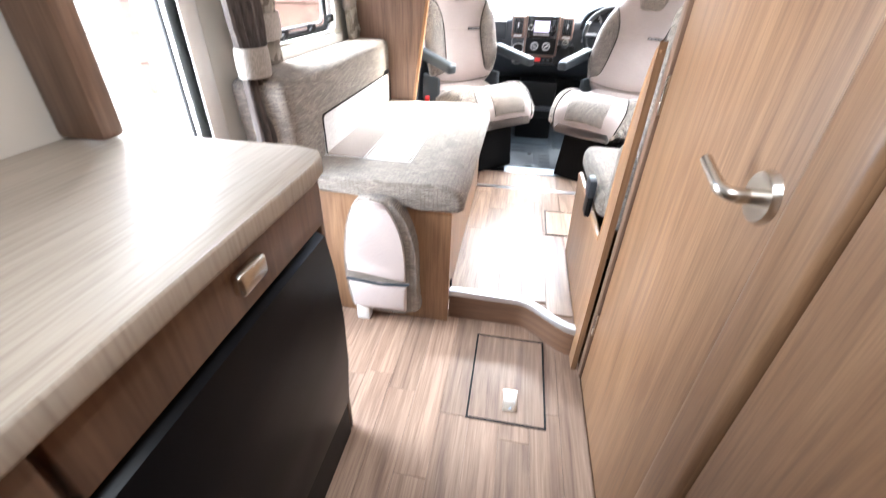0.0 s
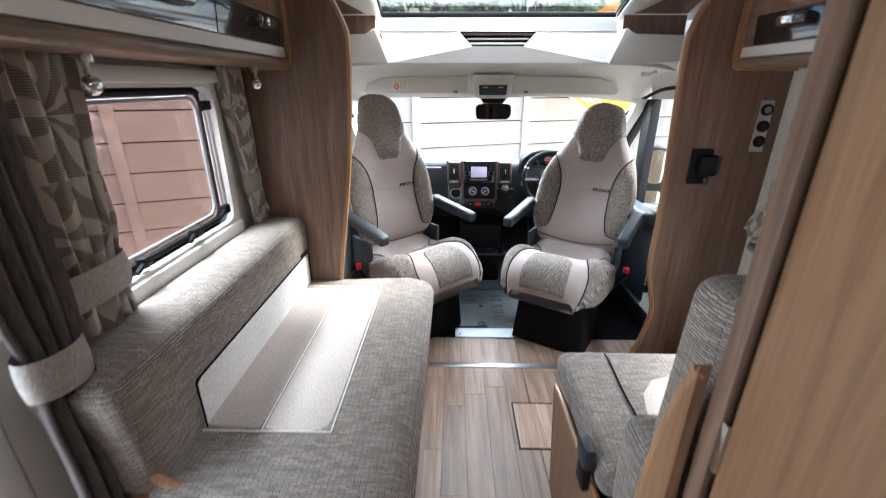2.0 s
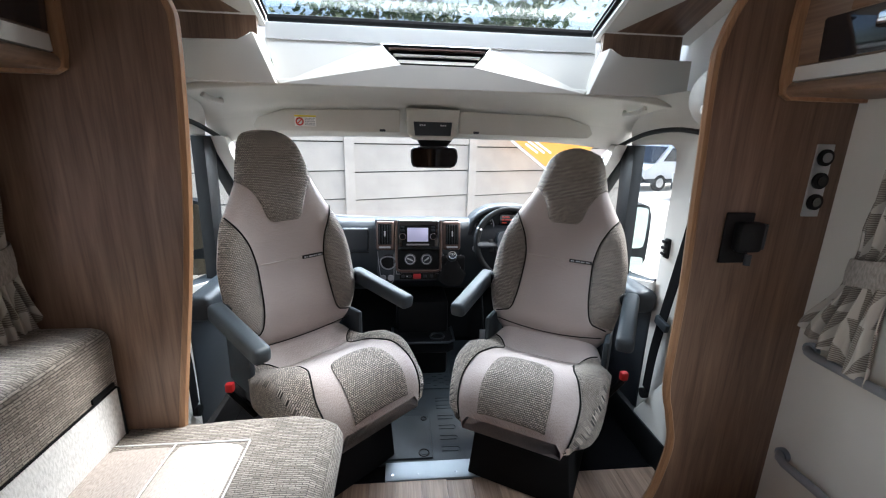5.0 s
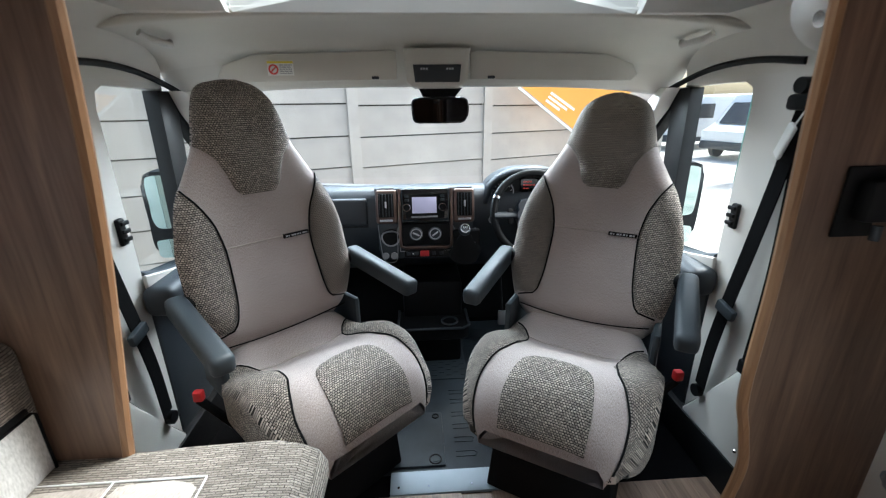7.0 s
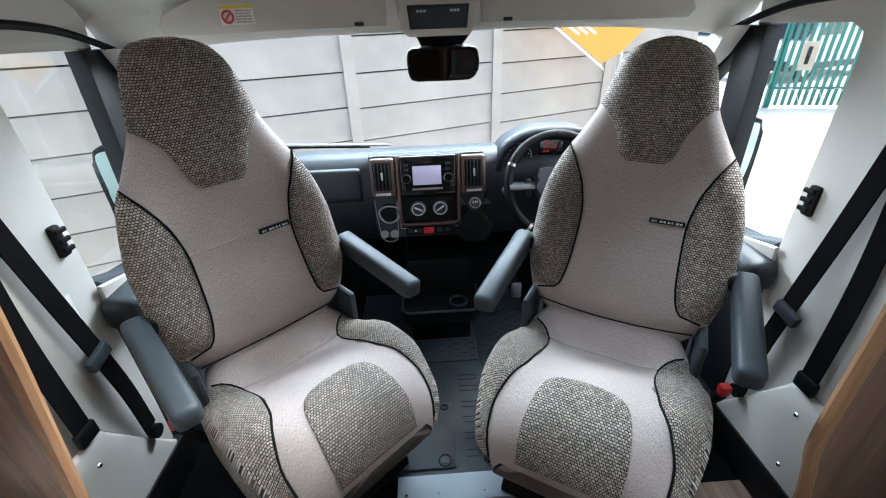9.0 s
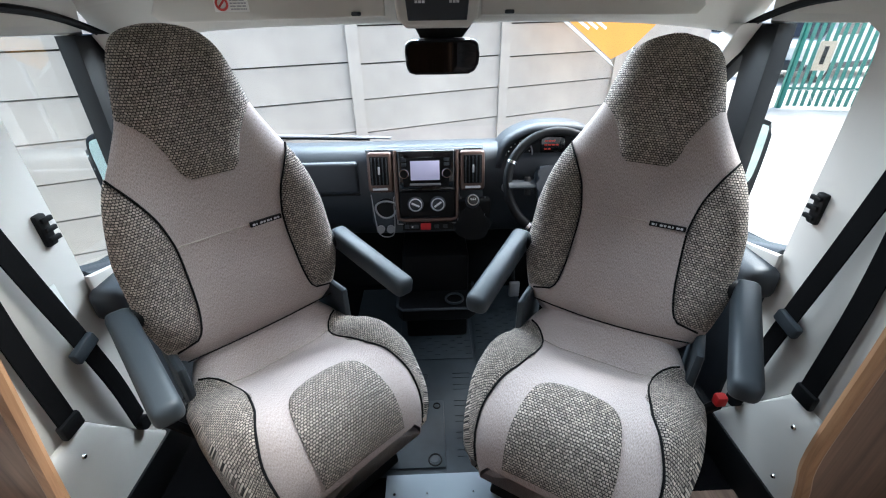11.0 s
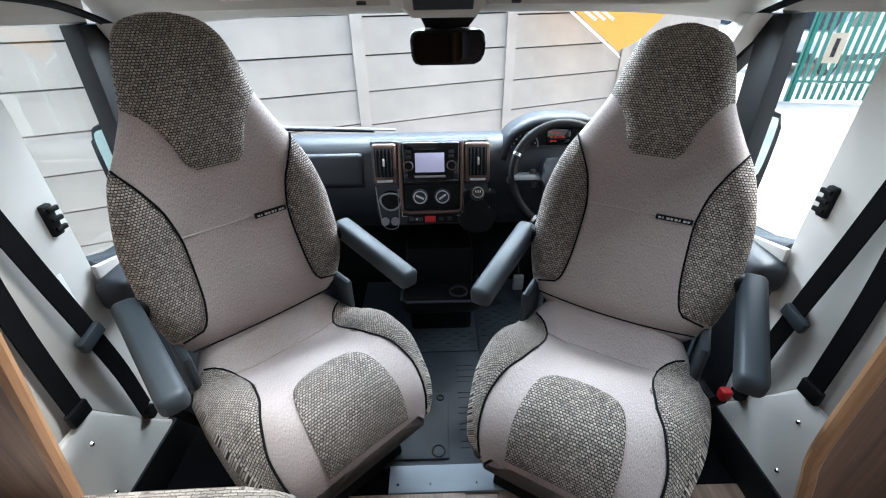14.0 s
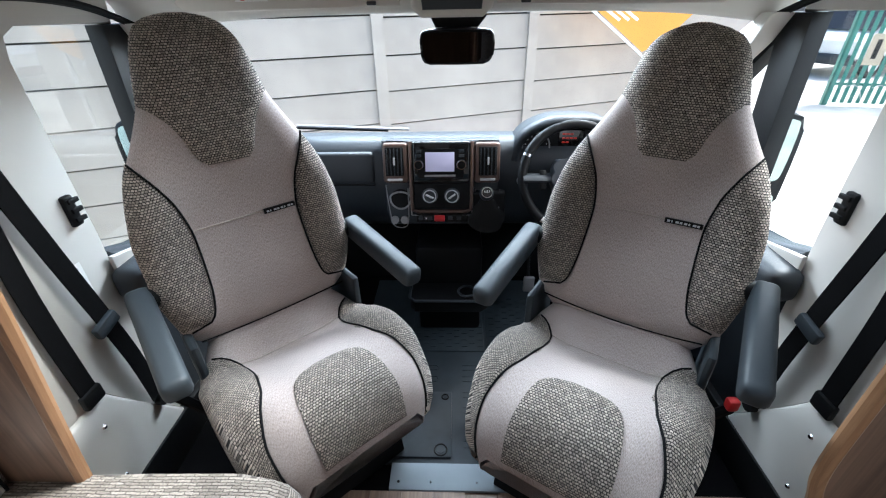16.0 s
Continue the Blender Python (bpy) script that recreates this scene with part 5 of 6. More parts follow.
sock = thing("socket_plate", "brushed metal plate with three black sockets", "socket")
part("plate", box(1.003, 1.056, -0.2285, -0.2225, 1.098, 1.298, 0.003), ALU, sock)
for zz in (1.140, 1.199, 1.262):
    s = part("socket", disc((1.0295, -0.2285, zz), (0, -1, 0), 0.0225, 0.008, 24), BLACK, sock)
    part("socket_core", disc((1.0295, -0.2365, zz), (0, -1, 0), 0.013, 0.003, 20), GREYRAIL if zz > 1.25 else GLOSSBLACK, s)
tvb = thing("wall_bracket", "black metal swivel bracket on the partition", "bracket")
part("plate", box(0.776, 0.862, -0.230, -0.2225, 0.962, 1.108, 0.004), BLACK, tvb)
part("arm", box(0.80, 0.872, -0.265, -0.230, 1.0, 1.085, 0.010), BLACK, tvb)
part("pivot", disc((0.872, -0.248, 1.01), (0, 0, 1), 0.014, 0.07, 16), BLACK_SOFT, tvb)
part("knob", disc((0.835, -0.262, 0.965), (0, 0, 1), 0.009, 0.03, 12), BLACK_SOFT, tvb)
solid("corner_box", box(0.86, 1.095, -0.30, -0.225, 0.0, 0.105, 0.008), WALNUT, "low walnut corner box on the floor", "box")
for x in (-0.47, 0.60):
    sp = thing("ceiling_speaker", "round black speaker set in the ceiling", "speaker", group="ceiling speakers")
    bm = disc((x, -0.385, ZC + 0.0), (0, 0, -1), 0.072, 0.006, 32)
    part("grille", bm, BLACK_SOFT, sp)
    part("rim", tube([(x + 0.074 * math.cos(a), -0.385 + 0.074 * math.sin(a), ZC - 0.002) for a in [k * math.pi / 16 for k in range(32)]], 0.005, 6, closed=True), BLACK, sp)
blind = thing("blind_pull", "beige recessed rooflight blind pull", "handle")
bm = box(-0.075, 0.075, -0.022, 0.022, -0.004, 0.006, 0.018, 3)
bm.transform(Matrix.Translation((0.035, -0.12, 1.829)) @ Matrix.Rotation(radians(-20), 4, "X"))
part("grip", bm, paint("beige_pull", (0.42, 0.32, 0.24), 0.5), blind)

# ---- washroom side ----
XD = 0.18
solid("wall_washroom_front", box(XD, XW, -1.53, -1.498, ZK, ZC), WALNUT, "walnut washroom wall behind the travel seat", "wall", "structure")
wd = thing("door_washroom", "walnut washroom door with a lever handle", "door", kind="structure")
part("leaf", box(XD, XD + 0.03, -2.121, -1.548, ZK + 0.01, 1.80, 0.003), WALNUT_PALE, wd)
for zz in (0.14, 0.865, 1.55):
    part("hinge", box(XD - 0.008, XD + 0.004, -1.552, -1.538, zz - 0.045, zz + 0.045, 0.003), NICKEL, wd, "satin metal hinge")
hd = part("handle_rose", disc((XD, -2.066, 0.848), (-1, 0, 0), 0.038, 0.010, 28, 0.034), NICKEL, wd, "satin nickel rose and lever")
part("handle_lever", tube(smooth_line([(XD - 0.008, -2.066, 0.848), (XD - 0.038, -2.066, 0.848), (XD - 0.051, -2.054, 0.850), (XD - 0.054, -2.03, 0.857), (XD - 0.054, -1.985, 0.868)], 5), lambda t: 0.011 - 0.003 * t, 12), NICKEL, hd)
part("jamb_strip", box(XD - 0.006, XD + 0.02, -1.535, -1.50, ZK, 1.82, 0.006), WALNUT, wd, "dark walnut jamb strip")
part("stile", box(XD - 0.016, XD + 0.03, -2.225, -2.126, ZK, 1.82, 0.016, 3), WALNUT_PALE, wd, "rounded walnut door stile")
solid("wall_washroom_side", box(XD - 0.004, XD + 0.03, -3.6, -2.229, ZK, ZC), WALNUT_PALE, "walnut wardrobe side panel", "wall", "structure")

# ---- kitchen and entrance ----
wt = [(-1.095, -1.845), (-0.60, -1.845), (-0.555, -1.858), (-0.535, -1.89), (-0.530, -1.95), (-0.530, -3.4), (-1.095, -3.4)]
solid("worktop", prism(wt, "z", 0.742, 0.782, 0.006), WORKTOP, "grey oak effect kitchen worktop with rounded corner", "worktop")
kit = thing("kitchen_unit", "walnut kitchen base unit under the worktop", "cabinet")
part("carcass", box(-1.09, -0.575, -3.38, -1.885, ZK + 0.001, 0.740), WALNUT, kit)
part("end_panel", box(-1.09, -0.56, -1.884, -1.868, ZK + 0.001, 0.740, 0.003), WALNUT, kit, "walnut end panel")
for a, b in ((-2.49, -1.890), (-3.10, -2.496)):
    d = part("drawer_front", box(-0.574, -0.550, a + 0.003, b - 0.003, 0.625, 0.736, 0.004), WALNUT, kit)
    yy = -2.176 if a > -2.6 else -2.8
    part("handle", box(-0.550, -0.528, yy - 0.036, yy + 0.036, 0.672, 0.712, 0.008, 3), NICKEL, d, "bright square pull")
oven = thing("oven", "black glass built-in oven below the drawers", "oven")
ob_prof = [(-0.572, 0.04), (-0.545, 0.04), (-0.532, 0.20), (-0.528, 0.36), (-0.534, 0.50), (-0.546, 0.60), (-0.572, 0.612)]
part("door", prism(ob_prof, "y", -2.48, -1.90, 0.004), OVENBLACK, oven, "bowed gloss black glass door")
part("hinge_clip", box(-0.545, -0.53, -1.905, -1.895, 0.36, 0.40, 0.002), NICKEL, oven, "small bright clip")
part("plinth", box(-0.572, -0.556, -2.48, -1.90, ZK + 0.01, 0.03), BLACK, oven)
solid("door_post", box(-1.098, -0.985, -1.93, -1.872, 0.783, ZC - 0.005, 0.012), WALNUT, "walnut post at the end of the worktop", "trim", "structure")
solid("kitchen_locker_panel", box(-1.098, -0.86, -3.4, -1.935, 1.30, ZC - 0.01, 0.01), WALNUT, "walnut panel over the kitchen", "panel", "structure")
ent = thing("door_entrance", "white entrance door standing open to daylight", "door", kind="structure")
fr = bmesh.new()
add_box(fr, -XW - 0.055, -XW + 0.006, -1.470, -1.395, -0.30, 1.76, 0.006)
add_box(fr, -XW - 0.055, -XW + 0.004, -1.915, -1.872, -0.30, 1.76, 0.006)
add_box(fr, -XW - 0.055, -XW + 0.005, -1.871, -1.471, 1.715, 1.762, 0.006)
part("door_frame", fr, WHITE, ent, "white plastic door frame")
LEAF_AT = pose(-1.195, -1.385, 0, 0, 0, 149)


def on_leaf(bm):
    bm.transform(LEAF_AT)
    return bm


part("door_seal", on_leaf(tube([(0.0, 0.024, -0.28), (0.0, 0.024, 1.70)], 0.014, 10)), BLACK, ent, "black rubber door seal")
lf = bmesh.new()
for x0, x1, z0, z1 in ((0.012, 0.21, -0.30, 1.70), (0.52, 0.64, -0.30, 1.70), (0.21, 0.52, -0.30, 0.66), (0.21, 0.52, 1.45, 1.70)):
    add_box(lf, x0, x1, -0.02, 0.02, z0, z1)
leaf = part("leaf", on_leaf(lf), OUTWHITE, ent, "white open door leaf")
part("leaf_window_rim", on_leaf(tube([(x, 0.022, z) for x, z in loop_frame(0.205, 0.525, 0.655, 1.455, 0.04)], 0.012, 8, closed=True)), WHITE, leaf)
part("leaf_pane", on_leaf(box(0.21, 0.52, -0.003, 0.003, 0.66, 1.45)), PANE_WIN, leaf, "tinted acrylic door window").visible_shadow = False
part("leaf_panel", on_leaf(box(0.07, 0.58, 0.021, 0.030, -0.2, 0.52, 0.006)), WHITE, leaf)
part("leaf_hinge", on_leaf(box(0.03, 0.075, 0.021, 0.034, 0.52, 0.585, 0.006)), WHITE, leaf)
part("leaf_pull", on_leaf(tube(smooth_line([(0.60, 0.02, 0.62), (0.605, 0.045, 0.66), (0.605, 0.045, 0.76), (0.60, 0.02, 0.80)], 5), 0.009, 8)), GREYRAIL, leaf, "grey door pull")
part("jamb_catch", box(-XW - 0.03, -XW + 0.012, -1.468, -1.45, 0.50, 0.58, 0.004), BLACK_SOFT, ent)
well = thing("entrance_step", "white moulded entrance step well", "step", kind="structure")
part("tread", box(-1.20, -0.86, -1.872, -1.40, -0.33, -0.30), BLACK_SOFT, well)
boot = thing("waste_bin", "small black rounded bin by the door", "bin")
bm = disc((-0.93, -1.47, ZK), (0, 0, 1), 0.055, 0.11, 24, 0.065)
add_disc(bm, (-0.93, -1.47, ZK + 0.11), (0, 0, 1), 0.067, 0.02, 24, 0.05)
part("body", bm, BLACK, boot)

# ---- dashboard ----
dash = thing("dashboard", "black van dashboard with bronze-trimmed centre console", "dashboard")
prof = [(1.255, 0.755), (1.20, 0.80), (1.02, 0.858), (0.92, 0.872), (0.865, 0.858), (0.835, 0.82), (0.822, 0.74), (0.835, 0.66), (0.88, 0.56), (0.95, 0.48), (1.06, 0.42), (1.255, 0.42)]
part("body", prism(prof, "x", -0.905, 0.905, 0.012, 3), BLACK_SOFT, dash, "soft black dashboard moulding")
part("glovebox_line", box(-0.74, -0.29, 0.8205, 0.828, 0.705, 0.709), BLACK, dash)
part("glovebox_lid", box(-0.72, -0.29, 0.812, 0.845, 0.715, 0.835, 0.012, 3), BLACK_SOFT, dash)
part("top_pad", box(-0.118, 0.058, 0.848, 1.0, 0.838, 0.866, 0.008, 3), BLACK_SOFT, dash, "raised centre tray lid")
UP = Vector((0, 0.20, 0.98)).normalized()
NO = Vector((0, -UP.z, UP.y))
STACK = Matrix(((1, 0, 0, -0.018), (0, -NO.y, UP.y, 0.752), (0, -NO.z, UP.z, 0.535), (0, 0, 0, 1)))
STACK = STACK @ Matrix.Translation((-0.017, 0, 0.035)) @ Matrix.Diagonal((0.938, 1, 0.926, 1))


def stack(name, bm, mat, parent=None, label="", smooth=40):
    """A console part: x across, -y out of the console's face, z up along it."""
    bm.transform(STACK)
    return part(name, bm, mat, parent or dash, label, smooth)


stack("console", prism([(-0.205, 0.0), (0.215, 0.0), (0.235, 0.04), (0.225, 0.13), (0.225, 0.345), (-0.235, 0.345), (-0.225, 0.16), (-0.225, 0.05)], "y", -0.002, 0.14, 0.012, 3), BLACK_SOFT)
rad = stack("radio", box(-0.112, 0.112, -0.016, 0.0, 0.178, 0.338, 0.010, 3), GLOSSBLACK, label="gloss black radio unit")
stack("screen", box(-0.062, 0.052, -0.0185, -0.015, 0.222, 0.298, 0.003), SCREEN, rad, "lilac lit display")
stack("screen_frame", prism([(-0.090, 0.196), (0.086, 0.196), (0.096, 0.31), (-0.100, 0.31)], "y", -0.0175, -0.015), BLACK, rad)
for sx in (-1, 1):
    k = stack("knob", disc((sx * 0.083 - 0.004, -0.016, 0.250), (0, -1, 0), 0.019, 0.018, 24, 0.016), BLACK, rad, "round radio knob")
    stack("knob_ring", tube([(sx * 0.083 - 0.004 + 0.0165 * math.cos(a), -0.034, 0.250 + 0.0165 * math.sin(a)) for a in [j * math.pi / 12 for j in range(24)]], 0.0018, 6, closed=True), CHROME, k)
    for j in range(2):
        stack("radio_button", box(sx * 0.083 - 0.014, sx * 0.083 + 0.006, -0.019, -0.016, 0.278 + 0.018 * j, 0.290 + 0.018 * j, 0.002), BLACK_SOFT, rad)
stack("button_row", box(-0.066, 0.056, -0.0195, -0.016, 0.201, 0.210, 0.002), GREYRAIL, rad)
hvac = stack("heater_panel", box(-0.112, 0.112, -0.012, 0.0, 0.070, 0.176, 0.008, 3), BLACK, label="black heater control panel")
for sx in (-0.047, 0.042):
    d = stack("heater_dial", disc((sx, -0.012, 0.124), (0, -1, 0), 0.032, 0.012, 32, 0.029), BLACK_SOFT, hvac, "black heater dial with pale ring")
    stack("dial_ring", tube([(sx + 0.0245 * math.cos(a), -0.025, 0.124 + 0.0245 * math.sin(a)) for a in [j * math.pi / 16 for j in range(32)]], 0.0024, 6, closed=True), GREYDIAL, d)
    p = box(-0.017, 0.017, -0.031, -0.022, -0.0035, 0.0035, 0.002)
    p.transform(Matrix.Translation((sx, 0, 0.124)) @ Matrix.Rotation(radians(25 if sx < 0 else -35), 4, "Y"))
    stack("dial_pointer", p, GREYDIAL, d)
frame_pts = [(-0.120, 0.06), (-0.124, 0.10), (-0.124, 0.335), (-0.118, 0.345)]
for sx in (-1, 1):
    stack("bronze_trim", tube([(sx * 0.098, -0.010, 0.058), (sx * 0.118, -0.010, 0.066), (sx * 0.121, -0.010, 0.11), (sx * 0.121, -0.010, 0.338)], 0.0075, 8), BRONZE, label="bronze console trim")
    v = stack("vent_surround", box(sx * 0.180 - 0.050, sx * 0.180 + 0.050, -0.020, 0.01, 0.175, 0.335, 0.016, 3), BRONZE, label="bronze air vent surround")
    stack("vent_well", box(sx * 0.182 - 0.036, sx * 0.182 + 0.036, -0.024, -0.014, 0.206, 0.318, 0.004), BLACK, v)
    for j in range(5):
        x = sx * 0.182 - 0.028 + 0.014 * j
        stack("vent_blade", box(x - 0.002, x + 0.002, -0.029, -0.018, 0.210, 0.314, 0.001), BLACK_SOFT, v)
    stack("vent_tab", box(sx * 0.182 - 0.004, sx * 0.182 + 0.004, -0.034, -0.028, 0.25, 0.28, 0.002), GREYDIAL, v, "pale vent tab")
    stack("vent_wheel", box(sx * 0.182 - 0.030, sx * 0.182 + 0.030, -0.026, -0.018, 0.186, 0.196, 0.003), GREYDIAL, v)
    for j in range(6):
        x = sx * 0.180 - 0.03 + 0.012 * j
        stack("top_grille", box(x - 0.0045, x + 0.0045, -0.004, 0.03, 0.337, 0.342, 0.001), BLACK, v)
stack("bronze_sill", tube([(-0.098, -0.010, 0.058), (0.098, -0.010, 0.058)], 0.0075, 8), BRONZE)
stack("switch_bar", box(-0.105, 0.105, -0.012, 0.0, 0.012, 0.048, 0.008), BLACK)
stack("hazard_switch", box(-0.030, 0.012, -0.016, -0.010, 0.016, 0.044, 0.004), RED, label="red hazard switch")
for x in (-0.085, -0.062, -0.048, 0.035, 0.070):
    stack("switch", box(x - 0.009, x + 0.009, -0.014, -0.011, 0.022, 0.038, 0.002), BLACK_SOFT)
stack("switch_mark", box(-0.066, -0.060, -0.0146, -0.0135, 0.027, 0.033), WHITE)
cup = stack("cup_holder", tube([(-0.165 + 0.042 * math.cos(a), -0.012, 0.115 + 0.045 * math.sin(a) * (1 if math.sin(a) < 0 else 0.55)) for a in [j * math.pi / 12 for j in range(24)]], 0.004, 8, closed=True), GREYRAIL, label="grey rimmed cup holder")
stack("cup_well", disc((-0.165, -0.004, 0.112), (0, -1, 0), 0.040, 0.004, 24), BLACK, cup)
for x in (-0.192, -0.152):
    k = stack("power_socket", disc((x, -0.002, 0.022), (0, -1, 0), 0.016, 0.014, 20), GREYRAIL, label="capped power socket")
for pts in ([(-0.222, 0.168), (-0.212, 0.07), (-0.196, 0.0), (-0.150, -0.008), (-0.135, 0.03), (-0.134, 0.155)],
            [(-0.128, 0.160), (-0.122, 0.058), (-0.100, 0.042), (0.100, 0.042), (0.122, 0.058), (0.128, 0.160)],
            [(0.135, 0.150), (0.138, 0.02), (0.150, 0.002), (0.205, 0.006), (0.228, 0.05), (0.232, 0.150)]):
    stack("silver_outline", tube(smooth_line([(x, -0.010, z) for x, z in pts], 4), 0.0022, 6), GREYRAIL, label="thin silver outline trim")
gear = thing("gear_lever", "gear lever with chrome-ringed knob and leather gaiter", "gear lever")
GX = 0.130
bm = bmesh.new()
rings = []
for k in range(9):
    t = k / 8
    r = 0.048 * (1 - t) ** 0.8 + 0.013 + 0.004 * math.sin(k * 2.2)
    c = Vector((GX + 0.006 - 0.004 * t, 0.765 - 0.025 * t, 0.600 + 0.085 * t))
    rings.append([bm.verts.new(c + Vector((r * 1.1 * math.cos(a) * (1 + 0.10 * math.sin(4 * a + k)), 0.25 * r * math.sin(a) - 0.03 * (1 - t), r * 0.8 * math.sin(a)))) for a in [2 * math.pi * i / 20 for i in range(20)]])
for a, b in zip(rings, rings[1:]):
    for i in range(20):
        bm.faces.new((a[i], a[(i + 1) % 20], b[(i + 1) % 20], b[i]))
part("gaiter", bm, BLACK, gear, "folded black gaiter", 70)
bm = bmesh.new()
bmesh.ops.create_uvsphere(bm, u_segments=20, v_segments=12, radius=0.026, matrix=Matrix.Translation((GX, 0.722, 0.712)))
part("knob", bm, BLACK_SOFT, gear)
part("knob_cap", disc((GX, 0.702, 0.724), (0, -0.8, 0.6), 0.016, 0.005, 24), GLOSSBLACK, gear)
part("knob_ring", tube([Vector((GX, 0.701, 0.725)) + Vector((math.cos(a), 0, 0)) * 0.0185 + Vector((0, 0.6, 0.8)) * math.sin(a) * 0.0185 for a in [j * math.pi / 14 for j in range(28)]], 0.0028, 6, closed=True), CHROME, gear, "chrome ring")
bm = bmesh.new()
for k in range(3):
    p = Vector((GX - 0.008 + 0.008 * k, 0.6985, 0.727))
    add_box(bm, p.x - 0.001, p.x + 0.001, p.y - 0.0005, p.y + 0.002, p.z - 0.007, p.z + 0.007)
add_box(bm, GX - 0.009, GX + 0.009, 0.698, 0.700, 0.7262, 0.7278)
part("shift_marks", bm, WHITE, gear, "", 0)
part("shift_surround", box(0.080, 0.205, 0.762, 0.80, 0.565, 0.70, 0.012, 3), BLACK, gear)

low = thing("centre_tray", "black lower centre tray with cup recess", "tray")
part("tray", prism([(-0.17, 0.86), (0.15, 0.86), (0.15, 0.70), (0.12, 0.675), (-0.15, 0.675), (-0.17, 0.70)], "z", 0.20, 0.262, 0.010, 3), BLACK, low)
part("rim", tube([(-0.172, 0.86, 0.262), (-0.172, 0.70, 0.262), (-0.15, 0.673, 0.262), (0.12, 0.673, 0.262), (0.152, 0.70, 0.262), (0.152, 0.86, 0.262)], 0.006, 8), BLACK_SOFT, low)
part("cup_ring", tube([(0.065 + 0.036 * math.cos(a), 0.735 + 0.036 * math.sin(a), 0.268) for a in [j * math.pi / 12 for j in range(24)]], 0.005, 8, closed=True), BLACK_SOFT, low)
part("pillar", box(-0.15, 0.13, 0.80, 1.1, 0.0, 0.44, 0.02), BLACK, low)

# instrument cluster, wheel, stalks
clu = thing("instrument_cluster", "hooded instrument cluster with round dials", "instrument cluster")
bm = bmesh.new()
hood = smooth_line([(0.235, 0.82, 0.80), (0.26, 0.81, 0.885), (0.34, 0.80, 0.935), (0.44, 0.80, 0.945), (0.54, 0.80, 0.935), (0.62, 0.81, 0.885), (0.645, 0.82, 0.80)], 5)
a = [bm.verts.new(p) for p in hood]
b = [bm.verts.new(Vector(p) + Vector((0, 0.15, -0.005))) for p in hood]
for i in range(len(hood) - 1):
    bm.faces.new((a[i], a[i + 1], b[i + 1], b[i]))
hd = part("hood", bm, BLACK_SOFT, clu)
s = hd.modifiers.new("thick", "SOLIDIFY")
s.thickness, s.offset = 0.022, 0
part("face", prism([(0.24, 0.76), (0.26, 0.88), (0.34, 0.93), (0.54, 0.93), (0.62, 0.88), (0.64, 0.76)], "y", 0.855, 0.87), BLACK, clu)
for x, r in ((0.315, 0.05), (0.565, 0.05), (0.40, 0.028), (0.48, 0.028)):
    z = 0.845 if r > 0.04 else 0.80
    d = part("dial", tube([(x + r * math.cos(t), 0.852, z + r * math.sin(t)) for t in [j * math.pi / 16 for j in range(32)]], 0.003, 6, closed=True), GREYRAIL, clu, "silver-ringed dial")
    bm = bmesh.new()
    for j in range(10):
        t = radians(-40 + 26 * j)
        m = Matrix.Translation((x + r * 0.8 * math.cos(t), 0.854, z + r * 0.8 * math.sin(t)))
        add_box(bm, m.translation.x - 0.002, m.translation.x + 0.002, 0.8525, 0.8545, m.translation.z - 0.002, m.translation.z + 0.002)
    part("dial_marks", bm, WHITE, d, "", 0)
part("readout", box(0.395, 0.485, 0.850, 0.856, 0.845, 0.905, 0.003), GLOSSBLACK, clu)
bm = bmesh.new()
for j, w in enumerate((0.03, 0.05, 0.04)):
    for k in range(int(w / 0.012)):
        add_box(bm, 0.408 + 0.014 * k, 0.418 + 0.014 * k, 0.8485, 0.8498, 0.858 + 0.015 * j, 0.863 + 0.015 * j)
part("readout_digits", bm, REDLED, clu, "red lit trip readout", 0)

wheel = thing("steering_wheel", "black leather steering wheel with silver accents", "steering wheel")
WC = Vector((0.437, 0.712, 0.775))
WU = Vector((0, 0.47, 0.883))
WN = Vector((0, -0.883, 0.47))
WX = Vector((1, 0, 0))


def on_wheel(a, r, out=0.0):
    return WC + WX * math.cos(a) * r + WU * math.sin(a) * r + WN * out


part("rim", tube([on_wheel(2 * math.pi * k / 48, 0.185) for k in range(48)], 0.0165, 12, closed=True), BLACK, wheel, "thick leather rim")
WM = Matrix.Translation(WC) @ Matrix((WX, -WN, WU)).transposed().to_4x4()
bm = prism([tuple(p) for p in smooth_line([(-0.075, 0.06), (0.075, 0.06), (0.09, 0.0), (0.06, -0.075), (-0.06, -0.075), (-0.09, 0.0), (-0.075, 0.06)], 4)[:-1]], "y", -0.035, 0.02, 0.012, 3)
bm.transform(WM)
part("hub", bm, BLACK_SOFT, wheel, "airbag hub")
for a0, lab in ((180, ""), (0, ""), (240, ""), (300, "")):
    a = radians(a0)
    bm = tube([on_wheel(a, 0.06), on_wheel(a, 0.12, 0.004), on_wheel(a, 0.182)], 0.030 if a0 in (0, 180) else 0.016, 10, 0.45)
    part("spoke", bm, BLACK_SOFT if a0 in (0, 180) else GREYRAIL, wheel)
for a0 in (155, 25, 232, 308):
    a = radians(a0)
    part("accent", tube([on_wheel(a - 0.03, 0.185), on_wheel(a + 0.03, 0.185)], 0.0176, 12), CHROME, wheel, "silver rim accent")
for a0 in (180, 0):
    bm = box(-0.012, 0.012, -0.016, -0.004, -0.034, 0.034, 0.006)
    bm.transform(WM @ Matrix.Translation((0.115 * math.cos(radians(a0)), 0, -0.008)))
    pd = part("button_pad", bm, BLACK, wheel, "steering wheel button pad")
